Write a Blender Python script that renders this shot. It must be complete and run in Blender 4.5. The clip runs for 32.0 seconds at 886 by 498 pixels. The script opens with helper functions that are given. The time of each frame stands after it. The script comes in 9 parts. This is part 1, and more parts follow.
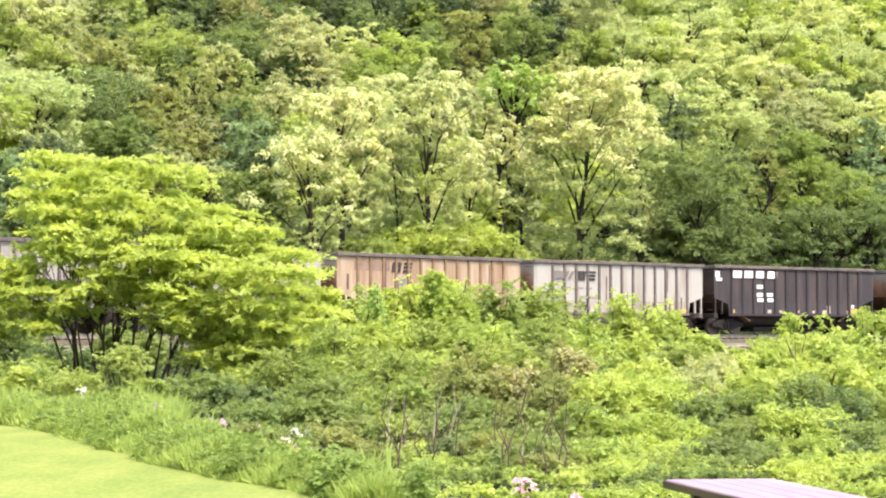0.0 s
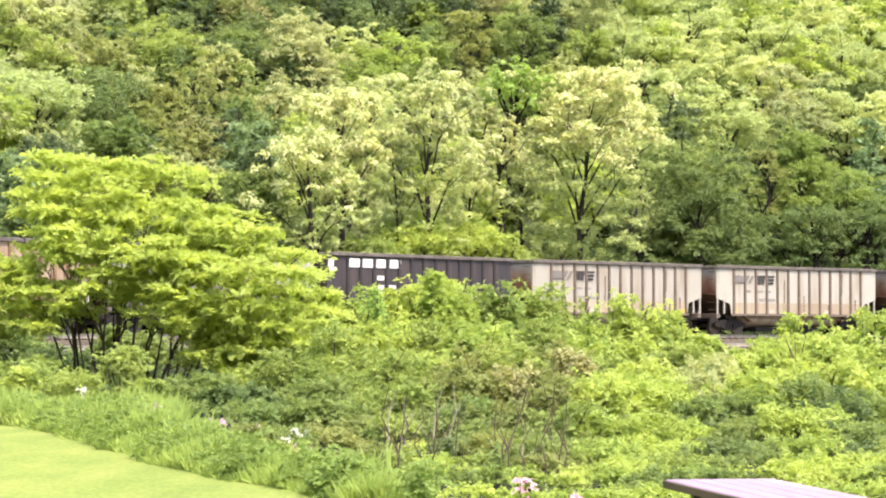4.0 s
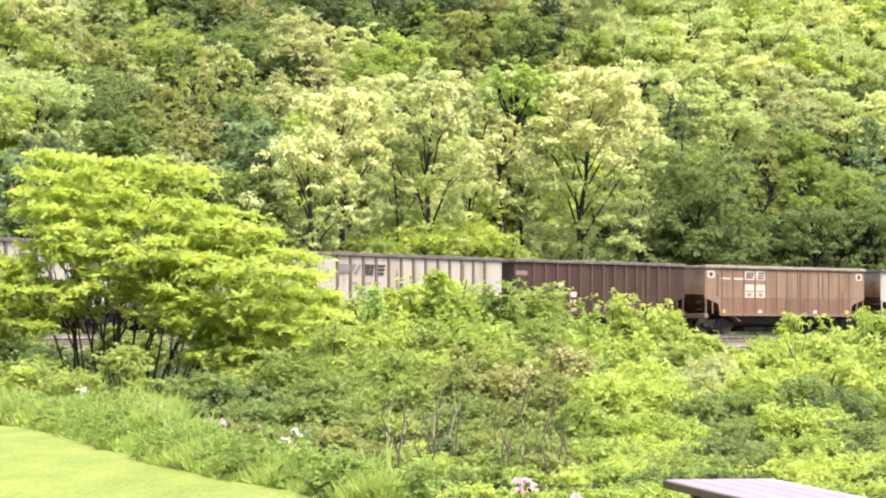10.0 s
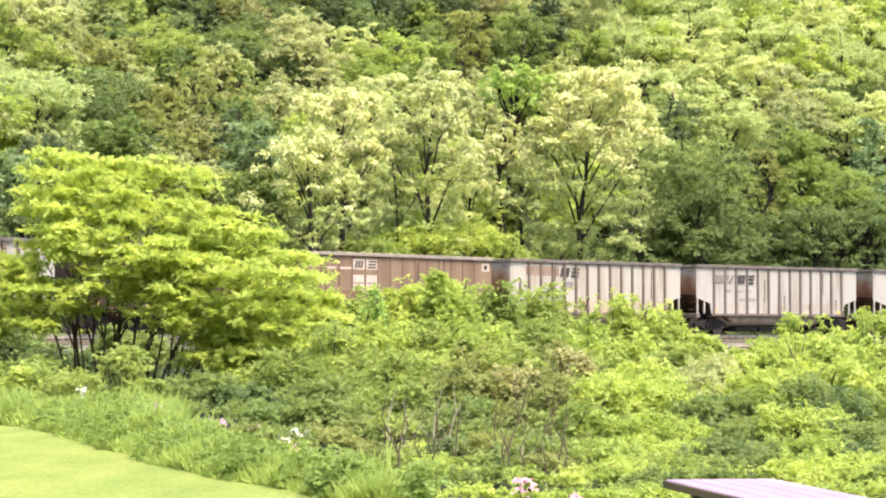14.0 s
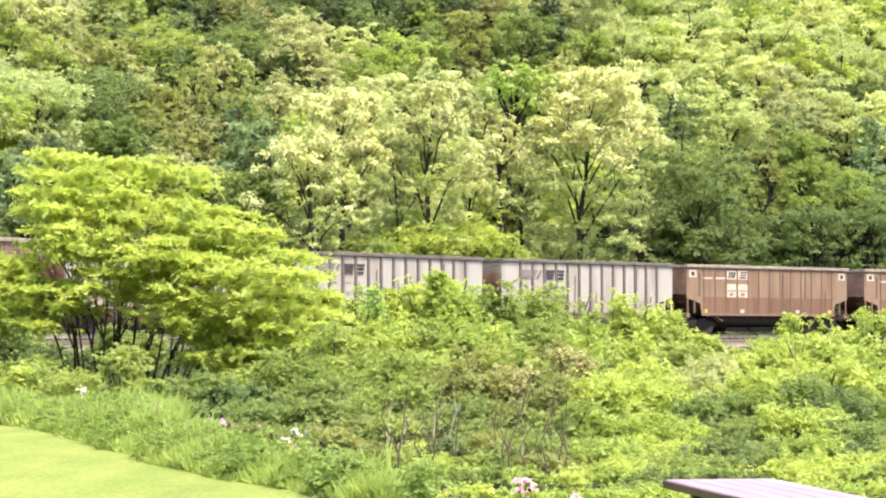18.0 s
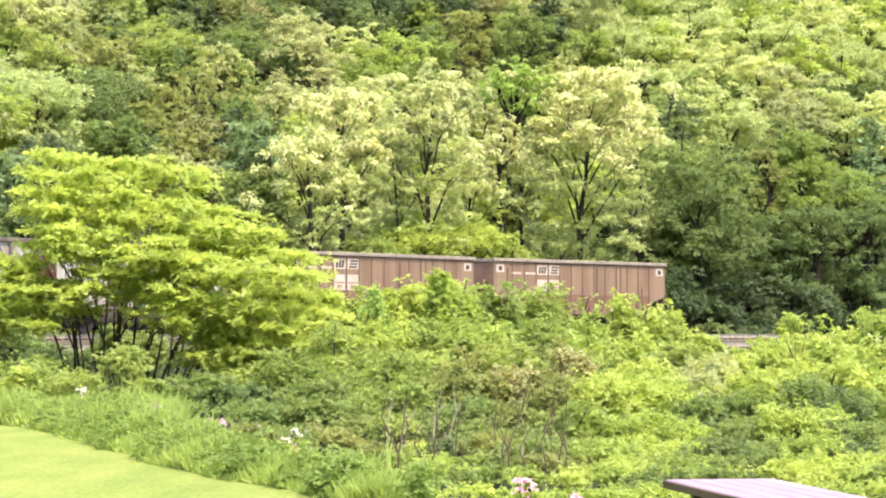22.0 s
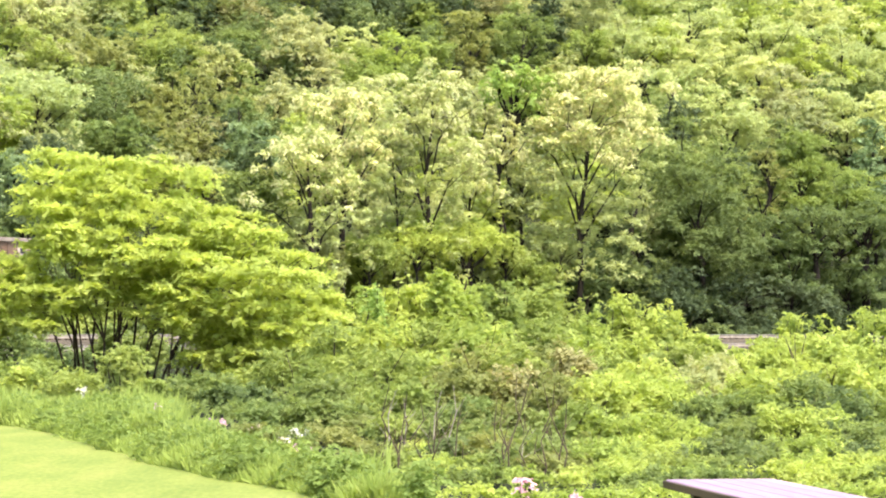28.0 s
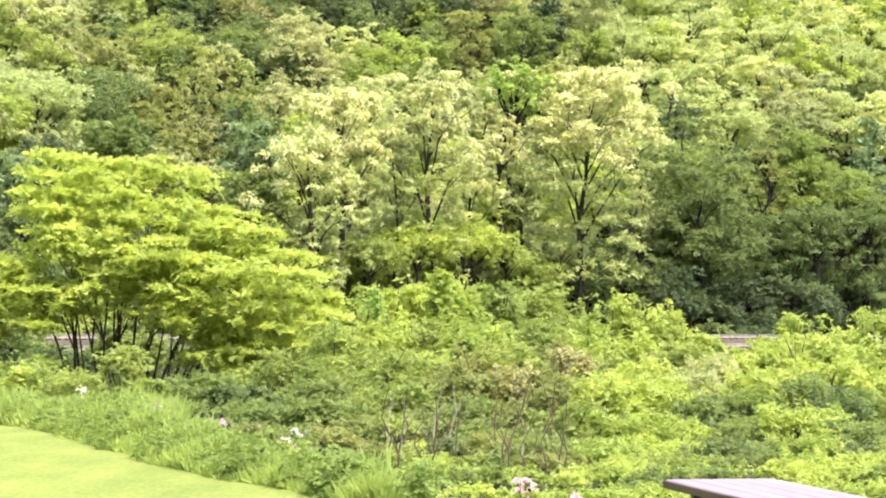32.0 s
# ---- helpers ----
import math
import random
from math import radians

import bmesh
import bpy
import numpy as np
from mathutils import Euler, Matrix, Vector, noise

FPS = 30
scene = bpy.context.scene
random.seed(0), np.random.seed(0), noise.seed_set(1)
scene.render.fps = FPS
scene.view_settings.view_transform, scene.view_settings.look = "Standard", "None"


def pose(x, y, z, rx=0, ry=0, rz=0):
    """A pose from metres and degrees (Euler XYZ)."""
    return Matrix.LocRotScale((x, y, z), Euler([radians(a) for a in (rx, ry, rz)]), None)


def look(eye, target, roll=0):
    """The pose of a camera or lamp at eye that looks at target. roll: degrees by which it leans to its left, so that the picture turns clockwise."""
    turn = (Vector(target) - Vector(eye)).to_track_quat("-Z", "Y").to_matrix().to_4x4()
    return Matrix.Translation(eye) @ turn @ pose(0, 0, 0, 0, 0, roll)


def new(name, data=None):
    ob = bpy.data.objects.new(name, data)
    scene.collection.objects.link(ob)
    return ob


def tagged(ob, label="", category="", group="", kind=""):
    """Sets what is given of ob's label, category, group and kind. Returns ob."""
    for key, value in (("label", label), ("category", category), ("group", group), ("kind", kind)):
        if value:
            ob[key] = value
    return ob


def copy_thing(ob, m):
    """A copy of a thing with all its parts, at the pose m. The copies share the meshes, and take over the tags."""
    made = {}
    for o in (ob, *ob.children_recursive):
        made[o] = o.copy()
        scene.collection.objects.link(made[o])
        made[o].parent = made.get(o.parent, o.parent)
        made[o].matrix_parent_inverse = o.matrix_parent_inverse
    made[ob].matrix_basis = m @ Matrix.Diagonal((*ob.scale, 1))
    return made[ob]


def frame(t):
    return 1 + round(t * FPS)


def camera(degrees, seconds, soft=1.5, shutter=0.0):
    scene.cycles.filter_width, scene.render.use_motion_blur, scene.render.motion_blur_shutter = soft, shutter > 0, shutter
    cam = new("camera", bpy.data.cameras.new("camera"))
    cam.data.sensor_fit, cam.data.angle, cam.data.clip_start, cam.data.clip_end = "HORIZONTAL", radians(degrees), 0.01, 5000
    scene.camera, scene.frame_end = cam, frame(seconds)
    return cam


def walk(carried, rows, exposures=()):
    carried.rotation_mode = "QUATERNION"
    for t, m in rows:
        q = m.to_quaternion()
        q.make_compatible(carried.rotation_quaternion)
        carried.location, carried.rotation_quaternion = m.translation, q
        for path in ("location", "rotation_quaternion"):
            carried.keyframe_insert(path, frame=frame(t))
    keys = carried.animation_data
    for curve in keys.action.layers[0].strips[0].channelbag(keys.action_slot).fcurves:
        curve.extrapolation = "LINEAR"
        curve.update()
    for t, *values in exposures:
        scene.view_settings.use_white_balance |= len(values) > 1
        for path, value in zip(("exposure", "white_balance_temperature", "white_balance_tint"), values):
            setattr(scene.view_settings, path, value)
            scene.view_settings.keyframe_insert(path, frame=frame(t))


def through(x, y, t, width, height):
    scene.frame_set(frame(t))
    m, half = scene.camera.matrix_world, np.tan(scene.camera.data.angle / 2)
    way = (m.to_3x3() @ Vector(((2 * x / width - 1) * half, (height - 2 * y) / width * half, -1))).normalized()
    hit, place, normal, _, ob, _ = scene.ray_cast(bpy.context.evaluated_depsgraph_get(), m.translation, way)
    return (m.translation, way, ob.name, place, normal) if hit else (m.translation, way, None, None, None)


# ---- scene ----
# A static shot across a park: eye at the origin, looking along +y over a thicket
# to a curved railway embankment and a wooded hillside behind it.
cam = camera(19.76, 32.0, soft=2.0)
EYE = pose(0, 0, 1.6, 91.95, 0, 0)
walk(cam, [(0.0, EYE), (32.0, EYE)], exposures=[(t, stops, 6950, 11) for t, stops in (
    (0, 2.09), (3, 2.10), (6, 2.13), (9, 2.12), (11, 2.13), (12, 2.17), (13, 2.13), (14, 2.10), (17, 2.14), (20, 2.12), (25, 2.12), (29, 2.14), (30, 2.17), (32, 2.16))])

# ---- light: hazy late-morning sun, high and to the right, behind the camera ----
SUN_DIR = Vector((0.32, -0.52, 1.10)).normalized()
world = bpy.data.worlds.new("sky")
scene.world = world
world.use_nodes = True
wn = world.node_tree
sky = wn.nodes.new("ShaderNodeTexSky")
sky.sky_type = "NISHITA"
sky.sun_disc = False
sky.sun_elevation = math.asin(SUN_DIR.z)
sky.sun_rotation = math.atan2(SUN_DIR.x, SUN_DIR.y)
sky.air_density, sky.dust_density = 1.0, 3.0
wn.nodes["Background"].inputs["Strength"].default_value = 0.15
wn.links.new(sky.outputs[0], wn.nodes["Background"].inputs["Color"])
sun = new("sun", bpy.data.lights.new("sun", "SUN"))
sun.data.energy, sun.data.angle, sun.data.color = 1.7, radians(12), (1.0, 0.95, 0.86)
sun.matrix_world = look(SUN_DIR * 100, (0, 0, 0))


# ---- materials ----
def material(name, rough=0.7, metal=0.0, gloss=0.5):
    m = bpy.data.materials.new(name)
    m.use_nodes = True
    nt = m.node_tree
    b = nt.nodes["Principled BSDF"]
    b.inputs["Roughness"].default_value = rough
    b.inputs["Metallic"].default_value = metal
    b.inputs["Specular IOR Level"].default_value = gloss
    return m, nt, b


def ramp(nt, stops, source):
    r = nt.nodes.new("ShaderNodeValToRGB")
    els = r.color_ramp.elements
    while len(els) < len(stops):
        els.new(0.5)
    for e, (p, c) in zip(els, stops):
        e.position, e.color = p, (*c, 1)
    nt.links.new(source, r.inputs[0])
    return r.outputs[0]


def noise_of(nt, scale, detail=4.0, stretch=(1, 1, 1), coords="Object"):
    tc = nt.nodes.new("ShaderNodeTexCoord")
    mp = nt.nodes.new("ShaderNodeMapping")
    mp.inputs["Scale"].default_value = stretch
    n = nt.nodes.new("ShaderNodeTexNoise")
    n.inputs["Scale"].default_value, n.inputs["Detail"].default_value = scale, detail
    nt.links.new(tc.outputs[coords], mp.inputs[0])
    nt.links.new(mp.outputs[0], n.inputs["Vector"])
    return n.outputs["Fac"]


def blend(nt, fac, a, b, mode="MIX"):
    x = nt.nodes.new("ShaderNodeMix")
    x.data_type, x.blend_type = "RGBA", mode
    for sock, v in ((x.inputs[0], fac), (x.inputs[6], a), (x.inputs[7], b)):
        if isinstance(v, bpy.types.NodeSocket):
            nt.links.new(v, sock)
        elif isinstance(v, (int, float)):
            sock.default_value = v
        else:
            sock.default_value = (*v, 1)
    return x.outputs[2]


def bump(nt, b, height, strength=0.3, distance=0.02):
    n = nt.nodes.new("ShaderNodeBump")
    n.inputs["Strength"].default_value, n.inputs["Distance"].default_value = strength, distance
    nt.links.new(height, n.inputs["Height"])
    nt.links.new(n.outputs[0], b.inputs["Normal"])


def leaf_material(name, dark, mid, light, through_tint, through=0.4, clump=0.7):
    """Foliage: colour varies leaf by leaf and clump by clump, and light passes through."""
    m, nt, b = material(name, 0.7)
    geo = nt.nodes.new("ShaderNodeNewGeometry")
    soft = [tuple(0.45 * a + 0.55 * b for a, b in zip(c, mid)) for c in (dark, light)]
    leaf = ramp(nt, [(0.0, soft[0]), (0.45, mid), (1.0, soft[1])], geo.outputs["Random Per Island"])
    patch = ramp(nt, [(0.3, tuple(c * 0.78 for c in mid)), (0.7, tuple(0.55 * c + 0.45 * e for c, e in zip(light, mid)))],
                 noise_of(nt, clump, 2.0))
    col = blend(nt, 0.5, leaf, patch)
    info = nt.nodes.new("ShaderNodeObjectInfo")
    per = ramp(nt, [(0.0, (0.82, 0.87, 0.81)), (1.0, (1.14, 1.10, 1.04))], info.outputs["Random"])
    col = blend(nt, 1.0, col, per, "MULTIPLY")
    nt.links.new(col, b.inputs["Base Color"])
    b.inputs["Specular IOR Level"].default_value = 0.12
    tr = nt.nodes.new("ShaderNodeBsdfTranslucent")
    nt.links.new(blend(nt, 1.0, col, through_tint, "MULTIPLY"), tr.inputs["Color"])
    mix = nt.nodes.new("ShaderNodeMixShader")
    mix.inputs[0].default_value = through
    nt.links.new(b.outputs[0], mix.inputs[1])
    nt.links.new(tr.outputs[0], mix.inputs[2])
    nt.links.new(mix.outputs[0], nt.nodes["Material Output"].inputs["Surface"])
    return m


WARM = (1.25, 1.2, 0.80)
LEAF = {
    "yellow": leaf_material("leaf_yellow_green", (0.23, 0.30, 0.072), (0.38, 0.466, 0.13), (0.515, 0.59, 0.192), WARM, 0.60),
    "lime": leaf_material("leaf_lime", (0.205, 0.285, 0.088), (0.364, 0.445, 0.124), (0.497, 0.575, 0.184), WARM, 0.54),
    "green": leaf_material("leaf_green", (0.14, 0.205, 0.065), (0.265, 0.335, 0.10), (0.38, 0.45, 0.155), WARM, 0.52),
    "mid": leaf_material("leaf_mid_green", (0.11, 0.16, 0.06), (0.20, 0.265, 0.093), (0.30, 0.365, 0.14), WARM, 0.52),
    "vivid": leaf_material("leaf_vivid_green", (0.20, 0.29, 0.085), (0.31, 0.43, 0.125), (0.42, 0.54, 0.17), WARM, 0.52),
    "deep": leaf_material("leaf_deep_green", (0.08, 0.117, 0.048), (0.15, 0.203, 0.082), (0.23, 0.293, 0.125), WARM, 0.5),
    "blue": leaf_material("leaf_blue_green", (0.13, 0.185, 0.095), (0.22, 0.30, 0.15), (0.32, 0.40, 0.215), (1.2, 1.2, 0.85), 0.38),
    "olive": leaf_material("leaf_olive", (0.145, 0.17, 0.065), (0.255, 0.285, 0.105), (0.37, 0.395, 0.16), WARM, 0.52),
    "rusty": leaf_material("leaf_rusty_olive", (0.185, 0.185, 0.095), (0.30, 0.305, 0.15), (0.42, 0.425, 0.22), (1.3, 1.15, 0.65), 0.38),
    "pale": leaf_material("leaf_pale_locust", (0.30, 0.362, 0.15), (0.463, 0.523, 0.25), (0.598, 0.642, 0.362), WARM, 0.54),
    "grass": leaf_material("leaf_tall_grass", (0.22, 0.30, 0.09), (0.31, 0.40, 0.112), (0.43, 0.51, 0.18), WARM, 0.52, 1.5),
    "sage": leaf_material("leaf_sage_green", (0.215, 0.275, 0.12), (0.37, 0.412, 0.205), (0.50, 0.53, 0.29), WARM, 0.52),
    "straw": leaf_material("leaf_pale_olive", (0.24, 0.265, 0.138), (0.382, 0.411, 0.22), (0.523, 0.54, 0.312), WARM, 0.52),
    # green with the shade of hollows and the hill's foot darkened into it
    "dark": leaf_material("leaf_shade_dark_green", (0.05, 0.078, 0.038), (0.095, 0.132, 0.072), (0.15, 0.197, 0.108), WARM, 0.47),
    "weed": leaf_material("leaf_weed", (0.11, 0.165, 0.052), (0.215, 0.295, 0.088), (0.33, 0.415, 0.145), WARM, 0.52, 1.8),
}
LEAF["cream"] = leaf_material("blossom_cream", (0.575, 0.568, 0.33), (0.715, 0.70, 0.41), (0.83, 0.81, 0.55), (1.1, 1.05, 0.7), 0.35)
LEAF["pink"] = leaf_material("blossom_pink", (0.55, 0.33, 0.45), (0.70, 0.45, 0.58), (0.82, 0.66, 0.74), (1.1, 0.9, 1.0), 0.35)
LEAF["white"] = leaf_material("blossom_white", (0.70, 0.68, 0.62), (0.80, 0.78, 0.72), (0.86, 0.85, 0.82), (1.05, 1.0, 0.95), 0.35)


def bark_material(name, dark, light):
    m, nt, b = material(name, 0.9, 0.0, 0.1)
    fac = noise_of(nt, 6.0, 5.0, (1, 1, 0.25))
    nt.links.new(ramp(nt, [(0.3, dark), (0.7, light)], fac), b.inputs["Base Color"])
    bump(nt, b, fac, 0.6, 0.03)
    return m


BARK = bark_material("bark_dark", (0.012, 0.010, 0.008), (0.042, 0.034, 0.027))
STEM = bark_material("bark_stem", (0.03, 0.023, 0.018), (0.09, 0.068, 0.052))
CANE = bark_material("bark_brown_cane", (0.05, 0.037, 0.025), (0.115, 0.09, 0.062))
TWIG = bark_material("bark_pale_dead", (0.20, 0.175, 0.135), (0.36, 0.32, 0.26))


def plain(name, col, rough=0.6, metal=0.0, wear=None, scale=3.0, stretch=(1, 1, 1), depth=0.2):
    """A surface with grain and patches of wear."""
    m, nt, b = material(name, rough, metal, 0.5 if metal else 0.2)
    wear = wear or tuple(c * 0.55 for c in col)
    fac = noise_of(nt, scale, 6.0, stretch)
    c = ramp(nt, [(0.35, wear), (0.62, col)], fac)
    fine = noise_of(nt, scale * 14, 3.0)
    c = blend(nt, 0.35, c, ramp(nt, [(0.3, tuple(x * 0.7 for x in col)), (0.7, tuple(min(1, x * 1.15) for x in col))], fine))
    nt.links.new(c, b.inputs["Base Color"])
    bump(nt, b, fine, depth, 0.01)
    return m


def ground_material():
    """Mown lawn by the camera, beyond it forest floor and leaf litter darkened for canopy shade."""
    m, nt, b = material("ground_grass", 0.95, 0.0, 0.05)
    lawn = ramp(nt, [(0.34, (0.112, 0.155, 0.038)), (0.5, (0.152, 0.192, 0.048)), (0.66, (0.20, 0.218, 0.062))], noise_of(nt, 2.2, 7.0, (0.6, 0.16, 1.0)))
    fine = noise_of(nt, 14.0, 4.0, (1.0, 0.35, 1.0))
    lawn = blend(nt, 0.4, lawn, ramp(nt, [(0.36, (0.115, 0.155, 0.038)), (0.64, (0.22, 0.245, 0.065))], fine))
    # leaf litter, with the canopy's shade put into its colour
    shaded_floor = ramp(nt, [(0.3, (0.014, 0.017, 0.009)), (0.7, (0.038, 0.045, 0.02))], noise_of(nt, 0.5, 5.0))
    tc = nt.nodes.new("ShaderNodeTexCoord")
    sep = nt.nodes.new("ShaderNodeSeparateXYZ")
    nt.links.new(tc.outputs["Object"], sep.inputs[0])
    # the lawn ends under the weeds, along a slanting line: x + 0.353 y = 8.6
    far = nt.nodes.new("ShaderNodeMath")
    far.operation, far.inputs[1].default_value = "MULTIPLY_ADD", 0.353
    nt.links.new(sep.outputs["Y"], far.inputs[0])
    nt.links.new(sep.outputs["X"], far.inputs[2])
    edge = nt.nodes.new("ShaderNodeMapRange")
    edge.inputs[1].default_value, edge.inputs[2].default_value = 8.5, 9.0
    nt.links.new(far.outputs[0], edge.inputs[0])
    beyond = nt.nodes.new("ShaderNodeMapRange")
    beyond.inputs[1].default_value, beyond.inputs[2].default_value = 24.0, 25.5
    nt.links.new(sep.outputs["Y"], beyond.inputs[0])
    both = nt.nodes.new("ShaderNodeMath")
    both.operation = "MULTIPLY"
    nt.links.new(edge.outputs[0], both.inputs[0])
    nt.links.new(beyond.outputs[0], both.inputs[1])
    nt.links.new(blend(nt, both.outputs[0], lawn, shaded_floor), b.inputs["Base Color"])
    bump(nt, b, fine, 0.5, 0.03)
    return m


def ballast_material():
    m, nt, b = material("ballast_stone", 0.95, 0.0, 0.1)
    tc = nt.nodes.new("ShaderNodeTexCoord")
    v = nt.nodes.new("ShaderNodeTexVoronoi")
    v.inputs["Scale"].default_value = 12.0
    nt.links.new(tc.outputs["Object"], v.inputs["Vector"])
    stone = ramp(nt, [(0.0, (0.042, 0.036, 0.027)), (1.0, (0.118, 0.102, 0.078))], v.outputs["Color"])
    dust = ramp(nt, [(0.35, (0.055, 0.044, 0.031)), (0.65, (0.10, 0.084, 0.063))], noise_of(nt, 0.7, 4.0))
    nt.links.new(blend(nt, 0.5, stone, dust), b.inputs["Base Color"])
    bump(nt, b, v.outputs["Distance"], 0.9, 0.05)
    return m


# ---- mesh helpers ----
def mesh_of(name, verts, faces, mat):
    me = bpy.data.meshes.new(name)
    me.from_pydata([tuple(v) for v in verts], [], faces)
    me.materials.append(mat)
    return me


def leaves_mesh(name, verts, mat):
    """A mesh of loose leaves from an (n, corners, 3) array."""
    n, k = verts.shape[:2]
    me = bpy.data.meshes.new(name)
    me.vertices.add(n * k)
    me.vertices.foreach_set("co", verts.astype(np.float32).ravel())
    me.loops.add(n * k)
    me.loops.foreach_set("vertex_index", np.arange(n * k, dtype=np.int32))
    me.polygons.add(n)
    me.polygons.foreach_set("loop_start", np.arange(0, n * k, k, dtype=np.int32))
    me.materials.append(mat)
    me.update(calc_edges=True)
    return me


def part(name, bm, mat, parent, label=""):
    me = bpy.data.meshes.new(name)
    bm.to_mesh(me)
    bm.free()
    me.materials.append(mat)
    return link(name, me, parent, label)


def link(name, me, parent, label=""):
    ob = new(name, me)
    ob.parent = parent
    if label:
        tagged(ob, label)
    return ob


def box(bm, x0, x1, y0, y1, z0, z1, bevel=0.0):
    m = Matrix.LocRotScale(((x0 + x1) / 2, (y0 + y1) / 2, (z0 + z1) / 2), None, (x1 - x0, y1 - y0, z1 - z0))
    vs = bmesh.ops.create_cube(bm, size=1.0, matrix=m)["verts"]
    if bevel:
        es = list({e for v in vs for e in v.link_edges})
        bmesh.ops.bevel(bm, geom=es, offset=bevel, segments=1, affect="EDGES")
    return bm


def boxes(*dims, bevel=0.0):
    bm = bmesh.new()
    for d in dims:
        box(bm, *d, bevel=bevel)
    return bm


def prism(outline, y0, y1):
    """A side outline in x and z, pulled from y0 to y1."""
    bm = bmesh.new()
    a = [bm.verts.new((x, y0, z)) for x, z in outline]
    b = [bm.verts.new((x, y1, z)) for x, z in outline]
    bm.faces.new(a)
    bm.faces.new(b[::-1])
    for i in range(len(a)):
        j = (i + 1) % len(a)
        bm.faces.new((a[j], a[i], b[i], b[j]))
    bmesh.ops.recalc_face_normals(bm, faces=bm.faces[:])
    return bm


def disc(bm, r, y0, y1, cx=0.0, cz=0.0, n=20):
    """A round bar along y."""
    m = Matrix.Translation((cx, (y0 + y1) / 2, cz)) @ Matrix.Rotation(radians(90), 4, "X")
    bmesh.ops.create_cone(bm, cap_ends=True, segments=n, radius1=r, radius2=r, depth=abs(y1 - y0), matrix=m)
    return bm


def tube(verts, faces, path, radii, sides=6):
    """Adds a tapered tube along a path to plain lists."""
    start = len(verts)
    for i, p in enumerate(path):
        d = (path[min(i + 1, len(path) - 1)] - path[max(i - 1, 0)])
        d = d.normalized() if d.length > 1e-6 else Vector((0, 0, 1))
        u = d.orthogonal().normalized()
        v = d.cross(u)
        for k in range(sides):
            a = 2 * math.pi * k / sides
            verts.append(p + (u * math.cos(a) + v * math.sin(a)) * radii[i])
    for i in range(len(path) - 1):
        for k in range(sides):
            a, b = start + i * sides + k, start + i * sides + (k + 1) % sides
            faces.append((a, b, b + sides, a + sides))
    faces.append(tuple(start + (len(path) - 1) * sides + k for k in range(sides)))


# ---- plan: the railway is an arc that bends round the park ----
CENTRE = Vector((144.48, -4.99, 0))
ARC, LEAN = 190.0, radians(49.5)   # near side of the train, and its heading where it crosses the axis of view
TRACK_R, INNER_R = 191.5, 187.2
RAIL_Z, INNER_Z = 1.66, 1.22


def along(s, r, z=0.0):
    """The pose on the circle of radius r, s metres along the train's near side."""
    th = LEAN - s / ARC
    return pose(CENTRE.x - r * math.sin(th), CENTRE.y + r * math.cos(th), z, 0, 0, math.degrees(th))


def smooth(a, b, x):
    t = min(1.0, max(0.0, (x - a) / (b - a)))
    return t * t * (3 - 2 * t)


def ground_z(x, y):
    dx, dy = x - CENTRE.x, y - CENTRE.y
    r = math.hypot(dx, dy)
    z = 0.18 * smooth(160, 178, r) + 0.72 * smooth(178, 184, r)
    if r > 196.5:
        ang = math.degrees(math.atan2(dy, dx)) % 360
        wide = smooth(40, 75, ang) * (1 - smooth(205, 240, ang))
        rise = 0.52 * (min(r, 300) - 196.5) + 0.12 * max(0.0, min(r, 700) - 300)
        rise += 0.5 * noise.noise((x * 0.03, y * 0.03, 0)) * smooth(200, 230, r)
        z += max(0.0, rise) * wide
    elif r < 176:
        z += 0.05 * noise.noise((x * 0.15, y * 0.15, 3.0)) * smooth(8, 30, math.hypot(x, y))
    return z


# ---- ground, one sheet to the horizon ----
def build_ground():
    def steps(lo, hi, fine_lo, fine_hi, fine):
        vals = list(np.arange(fine_lo, fine_hi + 0.01, fine))
        d, v = fine, fine_hi
        while v < hi:
            d *= 1.35
            v += d
            vals.append(v)
        d, v = fine, fine_lo
        while v > lo:
            d *= 1.35
            v -= d
            vals.insert(0, v)
        return vals
    xs, ys = steps(-2500, 2500, -60, 75, 1.5), steps(-2500, 2500, -10, 280, 1.5)
    verts = [(x, y, ground_z(x, y)) for y in ys for x in xs]
    n = len(xs)
    faces = [(j * n + i, j * n + i + 1, (j + 1) * n + i + 1, (j + 1) * n + i) for j in range(len(ys) - 1) for i in range(n - 1)]
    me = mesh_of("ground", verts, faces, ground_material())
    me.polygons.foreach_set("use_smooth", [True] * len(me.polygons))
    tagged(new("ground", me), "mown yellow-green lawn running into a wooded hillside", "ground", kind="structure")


build_ground()


def ring(name, profile, mat, closed_profile=False, step=2.0):
    """A profile of (radius, height) swept round the railway's circle, in one mesh."""
    n = int(2 * math.pi * ARC / step)
    verts, faces, k = [], [], len(profile)
    for i in range(n):
        a = 2 * math.pi * i / n
        for r, z in profile:
            verts.append((CENTRE.x + r * math.cos(a), CENTRE.y + r * math.sin(a), z))
    for i in range(n):
        j = (i + 1) % n
        for q in range(k if closed_profile else k - 1):
            p = (q + 1) % k
            faces.append((i * k + q, j * k + q, j * k + p, i * k + p))
    return mesh_of(name, verts, faces, mat)


BALLAST = ballast_material()
me = ring("ballast", [(179.6, 0.05), (181.0, 0.42), (184.7, 1.0), (189.2, 1.06), (189.9, 1.42), (194.3, 1.46), (196.4, 0.85), (197.5, 0.6)], BALLAST)
tagged(new("ballast_bed", me), "grey and rust-stained crushed stone railway embankment", "ballast", kind="structure")

